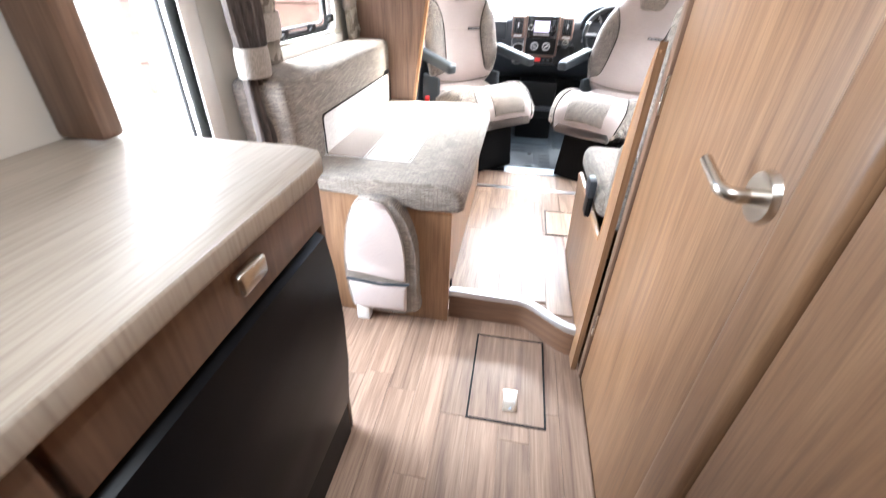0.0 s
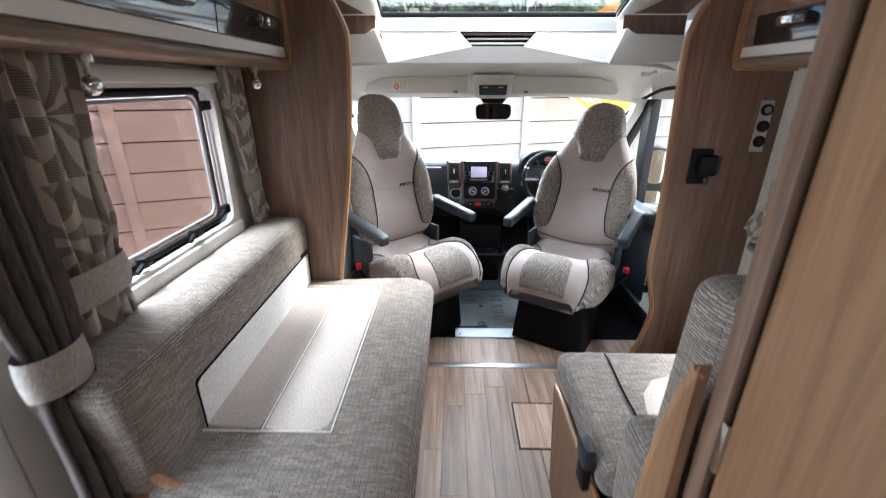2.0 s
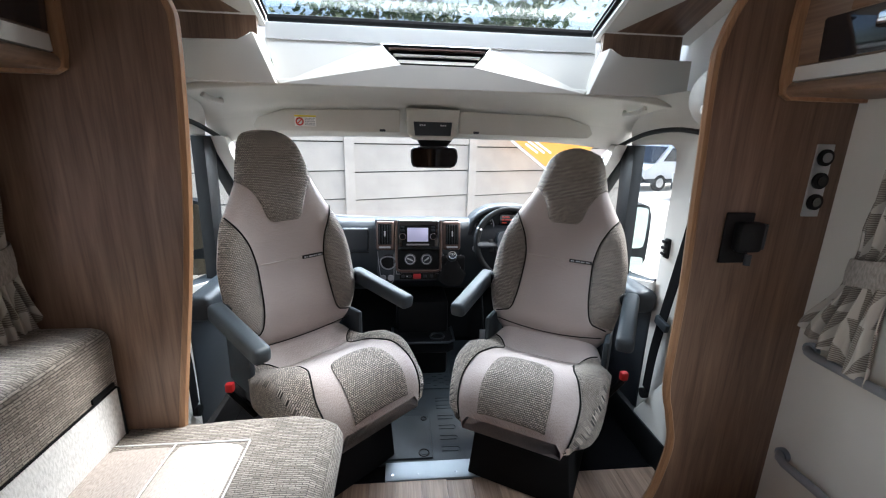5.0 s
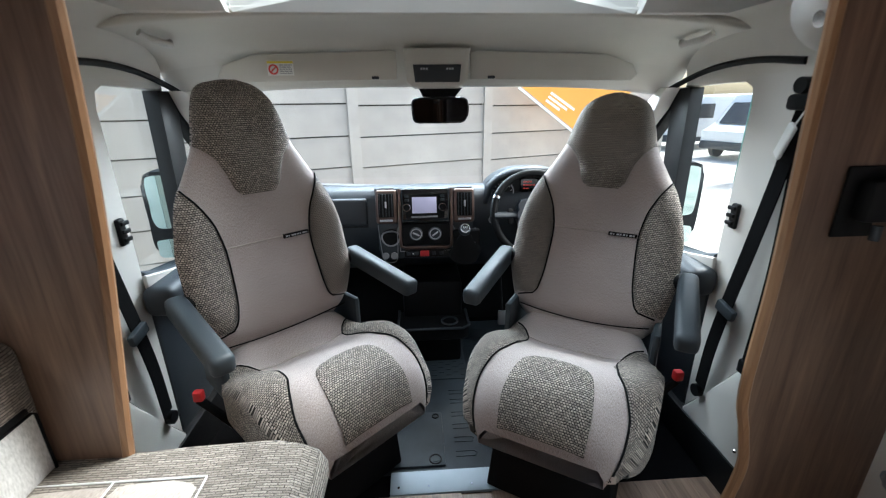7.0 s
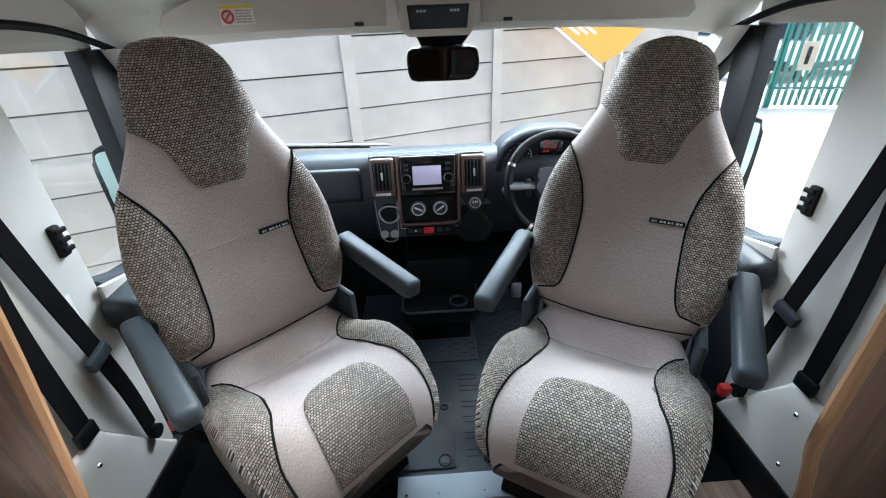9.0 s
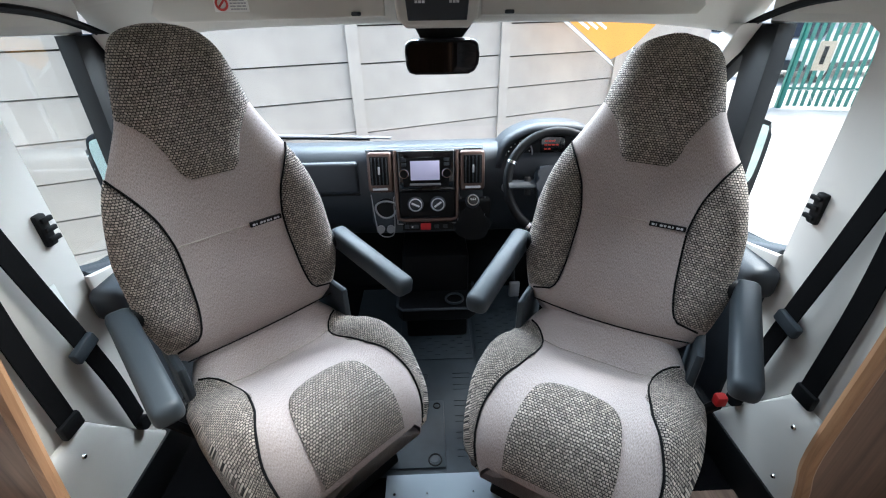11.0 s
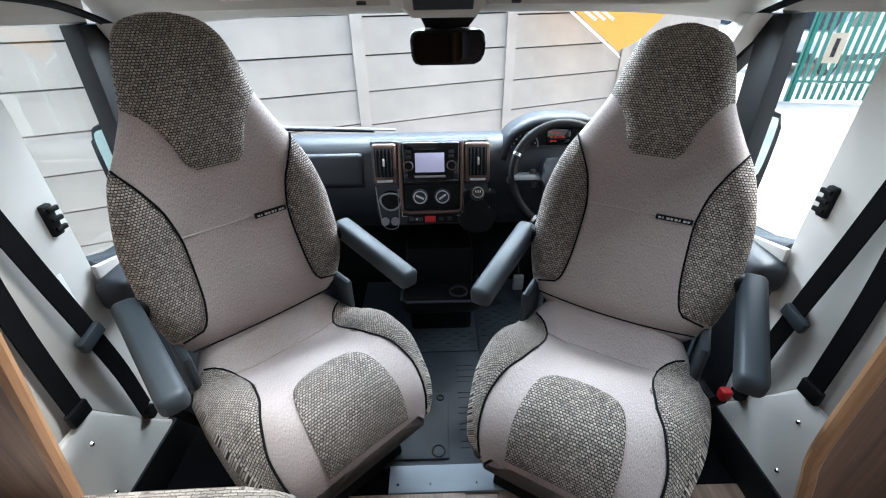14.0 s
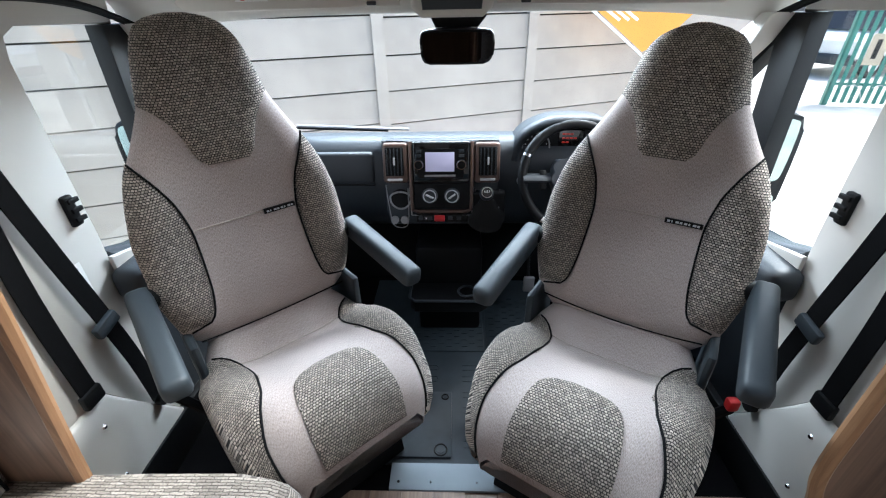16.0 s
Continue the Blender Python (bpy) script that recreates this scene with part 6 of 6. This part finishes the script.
part("column", tube([WC - WN * 0.02, WC - WN * 0.18], 0.055, 16), BLACK, wheel)
for sx, dz in ((-1, 0.02), (1, 0.02)):
    part("stalk", tube([WC - WN * 0.07 + WX * sx * 0.05, WC - WN * 0.06 + WX * sx * 0.15 + WU * dz], 0.009, 10), BLACK, wheel)
part("key_barrel", disc((0.262, 0.79, 0.735), (0, -1, 0.2), 0.018, 0.02, 20), GREYRAIL, dash, "grey switch knob")
for x, w in ((0.36, 0.05), (0.50, 0.06), (0.62, 0.045)):
    pdl = thing("pedal", "black rubber-faced foot pedal", "pedal", group="foot pedals")
    part("pad", box(x - w / 2, x + w / 2, 0.93, 0.95, 0.12, 0.20, 0.006), GREYRAIL, pdl)
    part("arm", tube([(x, 0.95, 0.16), (x, 1.10, 0.45)], 0.008, 8), BLACK, pdl)

# ---- header, mirror, visors ----
con = thing("overhead_console", "cream overhead console with dark lamp unit", "console")
part("shell", prism([(-0.105, 1.405), (0.125, 1.405), (0.115, 1.30), (0.09, 1.278), (-0.07, 1.278), (-0.095, 1.30)], "y", 0.545, 0.66, 0.012, 3), HEADLINE, con)
part("lamp_unit", prism([(-0.072, 1.352), (0.092, 1.352), (0.086, 1.296), (-0.066, 1.296)], "y", 0.536, 0.56, 0.008, 3), BLACK_SOFT, con, "dark reading lamp unit")
for x in (-0.035, 0.052):
    bm = bmesh.new()
    for k in range(3):
        add_box(bm, x - 0.012 + 0.009 * k, x - 0.005 + 0.009 * k, 0.5345, 0.537, 1.335, 1.341)
    part("lamp_print", bm, GREYDIAL, con, "", 0)
mir = thing("rear_view_mirror", "black rear-view mirror on the windscreen", "mirror")
MX = 0.022
part("bracket", prism([(MX - 0.075, 1.280), (MX + 0.085, 1.280), (MX + 0.06, 1.250), (MX - 0.06, 1.250)], "y", 0.64, 0.68, 0.006), BLACK, mir)
part("stem", tube([(MX, 0.66, 1.255), (MX, 0.645, 1.225)], 0.012, 10), BLACK, mir)
shape = [tuple(p) for p in smooth_line([(-0.104, 0.0), (-0.098, 0.036), (-0.05, 0.043), (0.05, 0.043), (0.098, 0.038), (0.106, 0.0), (0.094, -0.040), (0.05, -0.046), (-0.05, -0.046), (-0.094, -0.042), (-0.104, 0.0)], 4)[:-1]]
bm = prism(shape, "y", -0.022, 0.022, 0.012, 3)
bm.transform(Matrix.Translation((MX, 0.632, 1.205)) @ Matrix.Rotation(radians(4), 4, "X"))
part("casing", bm, BLACK, mir)
bm = prism([(x * 0.92, z * 0.86) for x, z in shape], "y", -0.0245, -0.021)
bm.transform(Matrix.Translation((MX, 0.632, 1.205)) @ Matrix.Rotation(radians(4), 4, "X"))
# near-black mirror colour carries the dark reflection of the interior
part("glass", bm, paint("dark_reflection_mirror", (0.10, 0.10, 0.11), 0.03, 1.0, var=0.0, bumped=0.0), mir, "mirror glass with a dark reflection put into its colour")
for sx in (-1, 1):
    vz = thing("sun_visor", "cream folded sun visor" + (" with a warning sticker" if sx < 0 else " above the steering wheel"), "sun visor", group="sun visors")
    x0, x1 = (0.128, 0.735)
    pts = [(sx * x0, 1.305), (sx * x0, 1.395), (sx * (x0 + 0.02), 1.40), (sx * (x1 - 0.12), 1.388), (sx * (x1 - 0.02), 1.355), (sx * x1, 1.32), (sx * (x1 - 0.02), 1.298)]
    part("flap", prism(pts, "y", 0.588, 0.606, 0.006, 3), HEADLINE, vz)
    part("clip", box(min(sx * 0.19, sx * 0.215), max(sx * 0.19, sx * 0.215), 0.578, 0.59, 1.308, 1.318, 0.003), BLACK_SOFT, vz)
    if sx < 0:
        st = part("sticker", box(-0.565, -0.478, 0.5855, 0.588, 1.322, 1.368), STICKER, vz, "airbag warning sticker")
        part("sticker_band", box(-0.565, -0.478, 0.5845, 0.5856, 1.360, 1.367), STICKYEL, st)
        part("sticker_ring", tube([(-0.545 + 0.014 * math.cos(t), 0.5848, 1.341 + 0.014 * math.sin(t)) for t in [j * math.pi / 12 for j in range(24)]], 0.003, 6, closed=True), STICKRED, st)
        part("sticker_slash", tube([(-0.555, 0.5846, 1.331), (-0.535, 0.5846, 1.351)], 0.0025, 6), STICKRED, st)
        bars_of_text(st, "sticker_print", STICKGREY, -0.524, -0.482, 0.5856, 1.325, 1.358, 5, random.Random(4))
for sx in (-1, 1):
    gh = thing("grab_handle", "cream fold-down grab handle on the headliner", "handle", group="grab handles")
    part("bar", tube([(sx * 0.80, 0.30, 1.415), (sx * 0.79, 0.32, 1.402), (sx * 0.79, 0.43, 1.398), (sx * 0.80, 0.45, 1.408)], 0.010, 8), CREAM, gh)
    lt = thing("reading_lamp_pod", "cream moulded pod with a round chrome button", "lamp", group="cab side pods")
    bm = bmesh.new()
    bmesh.ops.create_uvsphere(bm, u_segments=28, v_segments=18, radius=1.0, matrix=Matrix.Translation((sx * 0.855, -0.072, 1.425)) @ Matrix.Diagonal((0.125, 0.098, 0.105, 1)))
    part("shell", bm, CREAM, lt)
    part("button", disc((sx * 0.745, -0.11, 1.385), (-sx, 0, -0.25), 0.016, 0.006, 20), CHROME, lt)

# ---- belts, hooks, pillar fittings ----
for sx in (-1, 1):
    X = sx * 0.918
    sb = thing("seat_belt", "black seat belt hanging on the cab pillar", "seat belt", group="cab seat belts")
    part("webbing", add_ribbon(bmesh.new(), smooth_line([(X, 0.06, 1.22), (X - sx * 0.008, 0.075, 1.05), (X - sx * 0.015, 0.105, 0.82), (X - sx * 0.02, 0.135, 0.62), (X - sx * 0.02, 0.16, 0.45), (X - sx * 0.015, 0.175, 0.28)], 4), (0, 1, 0.25), 0.048, 0.004), BELT, sb)
    part("return_webbing", add_ribbon(bmesh.new(), smooth_line([(X, 0.05, 1.22), (X - sx * 0.002, 0.03, 1.0), (X - sx * 0.004, 0.015, 0.75), (X - sx * 0.012, 0.012, 0.47)], 4), (0, 1, 0.1), 0.048, 0.004), BELT, sb)
    part("guide_loop", box(min(X, X - sx * 0.03), max(X, X - sx * 0.03), 0.02, 0.095, 1.205, 1.245, 0.012, 3), BLACK, sb, "black belt guide")
    part("guide_bolt", disc((X - sx * 0.002, 0.058, 1.265), (-sx, 0, 0), 0.02, 0.03, 16), BLACK, sb)
    bm = box(-0.010, 0.010, -0.038, 0.038, -0.018, 0.018, 0.006)
    bm.transform(Matrix.Translation((X - sx * 0.028, 0.125, 0.605)) @ Matrix.Rotation(radians(12), 4, "X"))
    part("tongue", bm, ARM, sb, "grey belt tongue")
    part("slot_cover", box(min(X - sx * 0.004, X - sx * 0.022), max(X - sx * 0.004, X - sx * 0.022), -0.018, 0.042, 0.44, 0.485, 0.006), BLACK, sb)
    part("anchor", disc((X - sx * 0.01, 0.178, 0.262), (-sx, 0, 0), 0.022, 0.02, 16), BLACK, sb)
    hk = thing("pillar_latch", "black plastic latch on the cab pillar", "latch", group="pillar latches")
    bm = box(min(sx * 0.918, sx * 0.935), max(sx * 0.918, sx * 0.935), 0.205, 0.235, 0.845, 0.925, 0.006)
    for dz in (0.862, 0.886, 0.91):
        add_box(bm, min(sx * 0.912, sx * 0.92), max(sx * 0.912, sx * 0.92), 0.212, 0.242, dz - 0.006, dz + 0.006, 0.002)
    part("body", bm, BLACK, hk)
    bk = thing("belt_buckle", "red-topped seat belt buckle on a black stalk", "belt buckle", group="cab belt buckles")
    bx, by = (0.705, 0.03) if sx > 0 else (-0.715, 0.045)
    part("stalk", tube([(bx - sx * 0.06, by + 0.04, 0.30), (bx - sx * 0.01, by + 0.01, 0.40), (bx, by, 0.425)], 0.013, 8), BLACK, bk)
    part("button", box(bx - 0.014, bx + 0.014, by - 0.012, by + 0.012, 0.425, 0.458, 0.006), RED, bk, "red release button")
    for yy, zz in ((0.0, 0.36), (-0.10, 0.28), (-0.02, 0.18), (-0.12, 0.10)):
        sc = part("trim_screw", disc((sx * 0.9085, yy, zz), (-sx, 0, 0), 0.0075, 0.004, 14, 0.005), CHROME, None, "small bright trim screw")
        tagged(sc, "small bright screw in the cream pillar trim", "screw", "pillar screws")
lab = thing("pillar_label", "white printed warning label on the cream pillar", "label")
part("card", box(-0.9285, -0.9265, 0.14, 0.175, 0.68, 0.765), STICKER, lab)
bm = bmesh.new()
for k in range(6):
    add_box(bm, -0.9264, -0.9255, 0.146, 0.146 + 0.010 + 0.003 * (k % 3), 0.69 + 0.012 * k, 0.695 + 0.012 * k)
part("print", bm, STICKGREY, lab, "", 0)
tagk = thing("hanging_tag", "pale plastic key tag hanging on the belt guide", "tag")
bm = box(-0.022, 0.022, -0.006, 0.006, -0.045, 0.045, 0.010, 3)
bm.transform(Matrix.Translation((0.885, 0.06, 1.13)) @ Matrix.Rotation(radians(20), 4, "X") @ Matrix.Rotation(radians(65), 4, "Z"))
part("tag", bm, WHITE, tagk)
part("cord", tube([(0.888, 0.045, 1.17), (0.90, 0.03, 1.22), (0.915, 0.02, 1.26)], 0.0025, 6), WHITE, tagk)

# ---- outside mirrors, wiper ----
for sx in (-1, 1):
    dm = thing("door_mirror", "black door mirror outside the cab window", "mirror", group="door mirrors")
    shp = [tuple(p) for p in smooth_line([(-0.062, -0.02), (-0.062, 0.10), (-0.038, 0.135), (0.038, 0.135), (0.062, 0.10), (0.062, -0.09), (0.038, -0.135), (-0.038, -0.135), (-0.062, -0.09), (-0.062, -0.02)], 4)[:-1]]
    bm = prism(shp, "y", -0.03, 0.075, 0.02, 3)
    m = Matrix.Translation((sx * 1.105, 0.765, 0.800)) @ Matrix.Rotation(radians(-sx * 14), 4, "Z") @ Matrix.Diagonal((1, 1, 1.3, 1))
    bm.transform(m)
    part("casing", bm, BLACK, dm)
    bm = prism([(x * 0.74, z * 0.60 + 0.045) for x, z in shp], "y", -0.034, -0.029)
    bm.transform(m)
    part("glass", bm, MIRROR, dm, "mirror glass")
    bm = prism([(x * 0.80, z * 0.22 - 0.105) for x, z in shp], "y", -0.034, -0.029)
    bm.transform(m)
    part("wide_glass", bm, MIRROR, dm, "lower wide-angle mirror glass")
    part("arm", tube([(sx * 1.075, 0.80, 0.83), (sx * 1.02, 0.80, 0.80), (sx * 0.97, 0.80, 0.77)], 0.022, 8), BLACK, dm)
wp = thing("wiper", "windscreen wiper arm lying along the screen foot", "wiper", group="wipers")
part("arm", tube([(-0.72, 1.27, 0.825), (-0.20, 1.285, 0.800)], 0.007, 6), GREYRAIL, wp)
part("blade", tube([(-0.80, 1.275, 0.815), (-0.30, 1.29, 0.792)], 0.005, 6), BLACK, wp)
solid("scuttle", box(-0.95, 0.95, 1.302, 1.75, 0.45, 0.62, 0.03), BLACK_SOFT, "black scuttle and bonnet below the windscreen", "bonnet", "structure")

# ---- outside ----
ZG = -0.75
bm = bmesh.new()
bmesh.ops.create_grid(bm, x_segments=40, y_segments=40, size=150.0)
for v in bm.verts:
    v.co.z = ZG
ground = solid("ground", bm, GRAVEL, "pale gravel yard", "ground", "structure", smooth=0)


def board_fence(name, start, ang, bay, rise, phases, tops, mat, label, seed):
    """Posts with stacked boards between them; the joints step from bay to bay."""
    rng = random.Random(seed)
    ob = thing(name, label, "fence", (start[0], start[1], 0), ang)
    boards = [mesh_of("board", prism([(-0.030 + 0.003 * k, 0.005), (-0.016, rise - 0.009), (0.02, rise - 0.009), (0.02, 0.005)], "x", 0.03, bay - 0.03, 0.004, 1), mat) for k in range(3)]
    for i, (phase, top) in enumerate(zip(phases, tops)):
        z = phase - rise * math.ceil((phase - ZG) / rise)
        n = round((top - z) / rise)
        part("backing", box(i * bay, (i + 1) * bay, 0.022, 0.03, ZG, z + n * rise), FENCEBACK, ob)
        part("post", prism([(-0.055, -0.05), (0.055, -0.05), (0.04, 0.06), (-0.04, 0.06)], "z", ZG, z + n * rise + 0.03, 0.012), mat, ob).matrix_basis = pose(i * bay, 0, 0)
        for k in range(n):
            b = new("board", rng.choice(boards))
            b.parent = ob
            b.matrix_basis = pose(i * bay, rng.uniform(-0.004, 0.004), z + k * rise)
    return ob


FA = 23.0
fx, fy = math.cos(radians(FA)), math.sin(radians(FA))
board_fence("fence", (-0.69 - 7 * 1.59 * fx, 3.5 - 7 * 1.59 * fy), FA, 1.59, 0.31, [0.485] * 6 + [0.60, 0.58, 0.56, 0.56], [1.42] * 6 + [1.84, 2.13, 2.11, 2.11], CONCRETE, "pale painted concrete board fence with posts", 2)
ban = thing("banner", "orange advertising banner with pale lettering by the fence", "banner")
part("cloth", prism([(1.10, 1.375), (1.80, 0.86), (1.98, 0.95), (2.75, 1.75), (1.7, 2.3), (1.10, 1.9)], "y", 3.80, 3.812), ORANGE, ban)
part("hem", prism([(1.08, 1.375), (1.80, 0.845), (1.84, 0.79), (1.06, 1.36)], "y", 3.795, 3.815), STICKER, ban, "white hem")
bm = bmesh.new()
for k in range(3):
    add_box(bm, 1.42, 1.75 - 0.07 * k, 3.797, 3.799, 1.30 - 0.045 * k, 1.325 - 0.045 * k)
bm.transform(Matrix.Translation((1.42, 0, 1.3)) @ Matrix.Rotation(radians(33), 4, "Y") @ Matrix.Translation((-1.42, 0, -1.3)))
part("lettering", bm, STICKER, ban, "", 0)
part("pole", tube([(2.0, 3.85, ZG), (2.0, 3.85, 2.4)], 0.025, 8), ALU, ban)

pal = thing("palisade_fence", "green steel palisade fence with coiled wire", "fence", (7.9, 8.9, 0), -14)
pale_me = mesh_of("pale", prism([(-0.034, ZG + 0.06), (0.034, ZG + 0.06), (0.034, 1.40), (0.012, 1.50), (-0.012, 1.50), (-0.034, 1.40)], "y", -0.012, 0.012), GREEN)
for k in range(40):
    p = new("pale", pale_me)
    p.parent = pal
    p.matrix_basis = pose(0.14 * k, -0.03 + 0.004 * (k % 2), 0)
for zz in (-0.35, 1.05):
    part("rail", box(-0.05, 5.6, 0.0, 0.04, zz, zz + 0.05), GREEN, pal)
for k in range(3):
    part("post", box(-0.05 + 2.75 * k, 0.05 + 2.75 * k, 0.0, 0.1, ZG, 1.45), GREEN, pal)
part("notice", box(0.32, 0.62, -0.06, -0.045, 0.05, 0.62), paint("notice_board", (0.62, 0.52, 0.38), 0.6), pal, "pale notice board")
part("notice_bar", box(0.42, 0.50, -0.066, -0.060, 0.17, 0.52), BLACK, pal)
for zz, ph in ((-0.45, 0.0), (1.38, 1.0)):
    pts = [(0.2 + 0.055 * k, -0.12 + 0.1 * math.cos(0.75 * k + ph), zz + 0.14 * math.sin(0.75 * k + ph)) for k in range(95)]
    part("wire_coil", tube(pts, 0.007, 5), ALU, pal, "coiled security wire")


def van(at, rz, label):
    ob = thing("van", label, "van", (at[0], at[1], ZG), rz, group="parked vans")
    body = [(-2.6, 0.35), (2.1, 0.35), (2.45, 0.55), (2.5, 0.95), (1.75, 1.15), (1.15, 1.85), (0.95, 2.1), (-2.5, 2.2), (-2.65, 1.9)]
    part("body", prism(body, "y", -0.95, 0.95, 0.08, 3), VANWHITE, ob, "white van body")
    for sy in (-1, 1):
        part("side_window", prism([(0.35, 1.25), (1.50, 1.25), (1.08, 1.80), (0.35, 1.80)], "y", sy * 0.952, sy * 0.962), GLOSSBLACK, ob)
        part("lower_trim", prism([(-2.6, 0.34), (2.35, 0.34), (2.35, 0.52), (-2.6, 0.52)], "y", sy * 0.95, sy * 0.97), BLACK_SOFT, ob)
        for x in (-1.7, 1.55):
            w = part("wheel", disc((x, sy * 0.80, 0.34), (0, sy, 0), 0.34, 0.17, 24), TYRE, ob)
            part("rim", disc((x, sy * 0.965, 0.34), (0, sy, 0), 0.20, 0.012, 20), ALU, w)
    part("windscreen", prism([(1.79, 1.17), (1.19, 1.84), (1.21, 1.86), (1.82, 1.19)], "y", -0.80, 0.80), GLOSSBLACK, ob)
    part("bumper", box(2.2, 2.55, -0.9, 0.9, 0.35, 0.62, 0.06), BLACK_SOFT, ob)
    return ob


v1 = van((12.2, 17.2), 195, "white panel van parked in the yard")
copy_thing(v1, pose(16.5, 22.5, ZG, 0, 0, 195))
copy_thing(v1, pose(9.0, -3.0, ZG, 0, 0, 80))
copy_thing(v1, pose(12.6, 13.6, ZG, 0, 0, 200))


def tree(at, h, seed):
    rng = random.Random(seed)
    ob = thing("tree", "leafy green tree beyond the fence", "tree", (at[0], at[1], ZG), group="trees beyond the fence")
    part("trunk", tube(smooth_line([(0, 0, 0), (0.08, 0.03, h * 0.3), (-0.05, 0.05, h * 0.6), (0.05, 0, h * 0.85)], 5), lambda t: 0.16 * (1 - 0.8 * t), 8), BARK, ob)
    vs, fs = [], []
    tips = []
    for k in range(9):
        a = rng.uniform(0, 6.28)
        z0 = h * rng.uniform(0.25, 0.7)
        r = rng.uniform(0.9, 1.9)
        tip = Vector((r * math.cos(a), r * math.sin(a), z0 + rng.uniform(0.5, 1.3)))
        part("limb", tube(smooth_line([(0.02, 0.02, z0), tuple(tip * 0.5 + Vector((0, 0, z0 * 0.5 + 0.1))), tuple(tip)], 4), lambda t: 0.055 * (1 - 0.8 * t), 6), BARK, ob)
        tips.append(tip)
    for k in range(5200):
        c = rng.choice(tips) * rng.uniform(0.55, 1.05) + Vector((rng.gauss(0, 0.42), rng.gauss(0, 0.42), rng.gauss(0.1, 0.40)))
        d1 = Vector((rng.gauss(0, 1), rng.gauss(0, 1), rng.gauss(0, 1))).normalized() * rng.uniform(0.06, 0.13)
        d2 = d1.cross(Vector((rng.gauss(0, 1), rng.gauss(0, 1), rng.gauss(0, 1)))).normalized() * rng.uniform(0.03, 0.065)
        i = len(vs)
        vs += [c - d1, c + d2, c + d1, c - d2]
        fs.append((i, i + 1, i + 2, i + 3))
    me = bpy.data.meshes.new("crown")
    me.from_pydata([tuple(v) for v in vs], [], fs)
    me.materials.append(LEAF)
    box_uv(me)
    cr = new("crown", me)
    cr.parent = ob
    tagged(cr, kind="stuff")
    return ob


for k, (x, y, h) in enumerate(((-2.6, 7.4, 5.0), (-0.6, 8.2, 5.4), (1.2, 7.6, 5.0), (3.2, 9.0, 5.2), (-5.2, 4.6, 4.2), (-8.4, 3.4, 4.6))):
    tree((x, y), h, 11 + k)

# ---- floor planks, laid last ----


def lay_planks(floor, x0, x1, y_lo, y_hi, z, w, seed, lengths=(0.45, 0.9)):
    """Strips along y with staggered ends; y_lo may depend on x."""
    rng = random.Random(seed)
    cache = {}
    x = x0
    n = 0
    while x < x1 - 0.005:
        wx = min(w, x1 - x)
        lo = max(y_lo(x), y_lo(x + wx))
        y = lo - rng.uniform(0, 0.35)
        while y < y_hi:
            ln = rng.choice((0.45, 0.6, 0.75, 0.9))
            a, b = max(y, lo), min(y + ln, y_hi)
            if b - a > 0.01:
                key = (round(wx, 3), round(b - a, 3))
                if key not in cache:
                    cache[key] = mesh_of("plank", box(0.0004, wx - 0.0004, 0.0004, b - a - 0.0004, -0.004, 0.0, 0.0006, 1), PLANK)
                p = new("plank", cache[key])
                p.parent = floor
                p.location = (x, a, z)
                n += 1
            y += ln
        x += wx


lay_planks(floor_lounge, -0.345, 0.15, lambda x: nosing_y(x) + 0.012, 0.050, 0.0, 0.098, 5)
lay_planks(floor_lounge, 0.15, XW - 0.002, lambda x: -0.88, 0.050, 0.0, 0.098, 6)
lay_planks(floor_kitchen, -1.08, XD, lambda x: -3.3, -1.30, ZK, 0.098, 7)
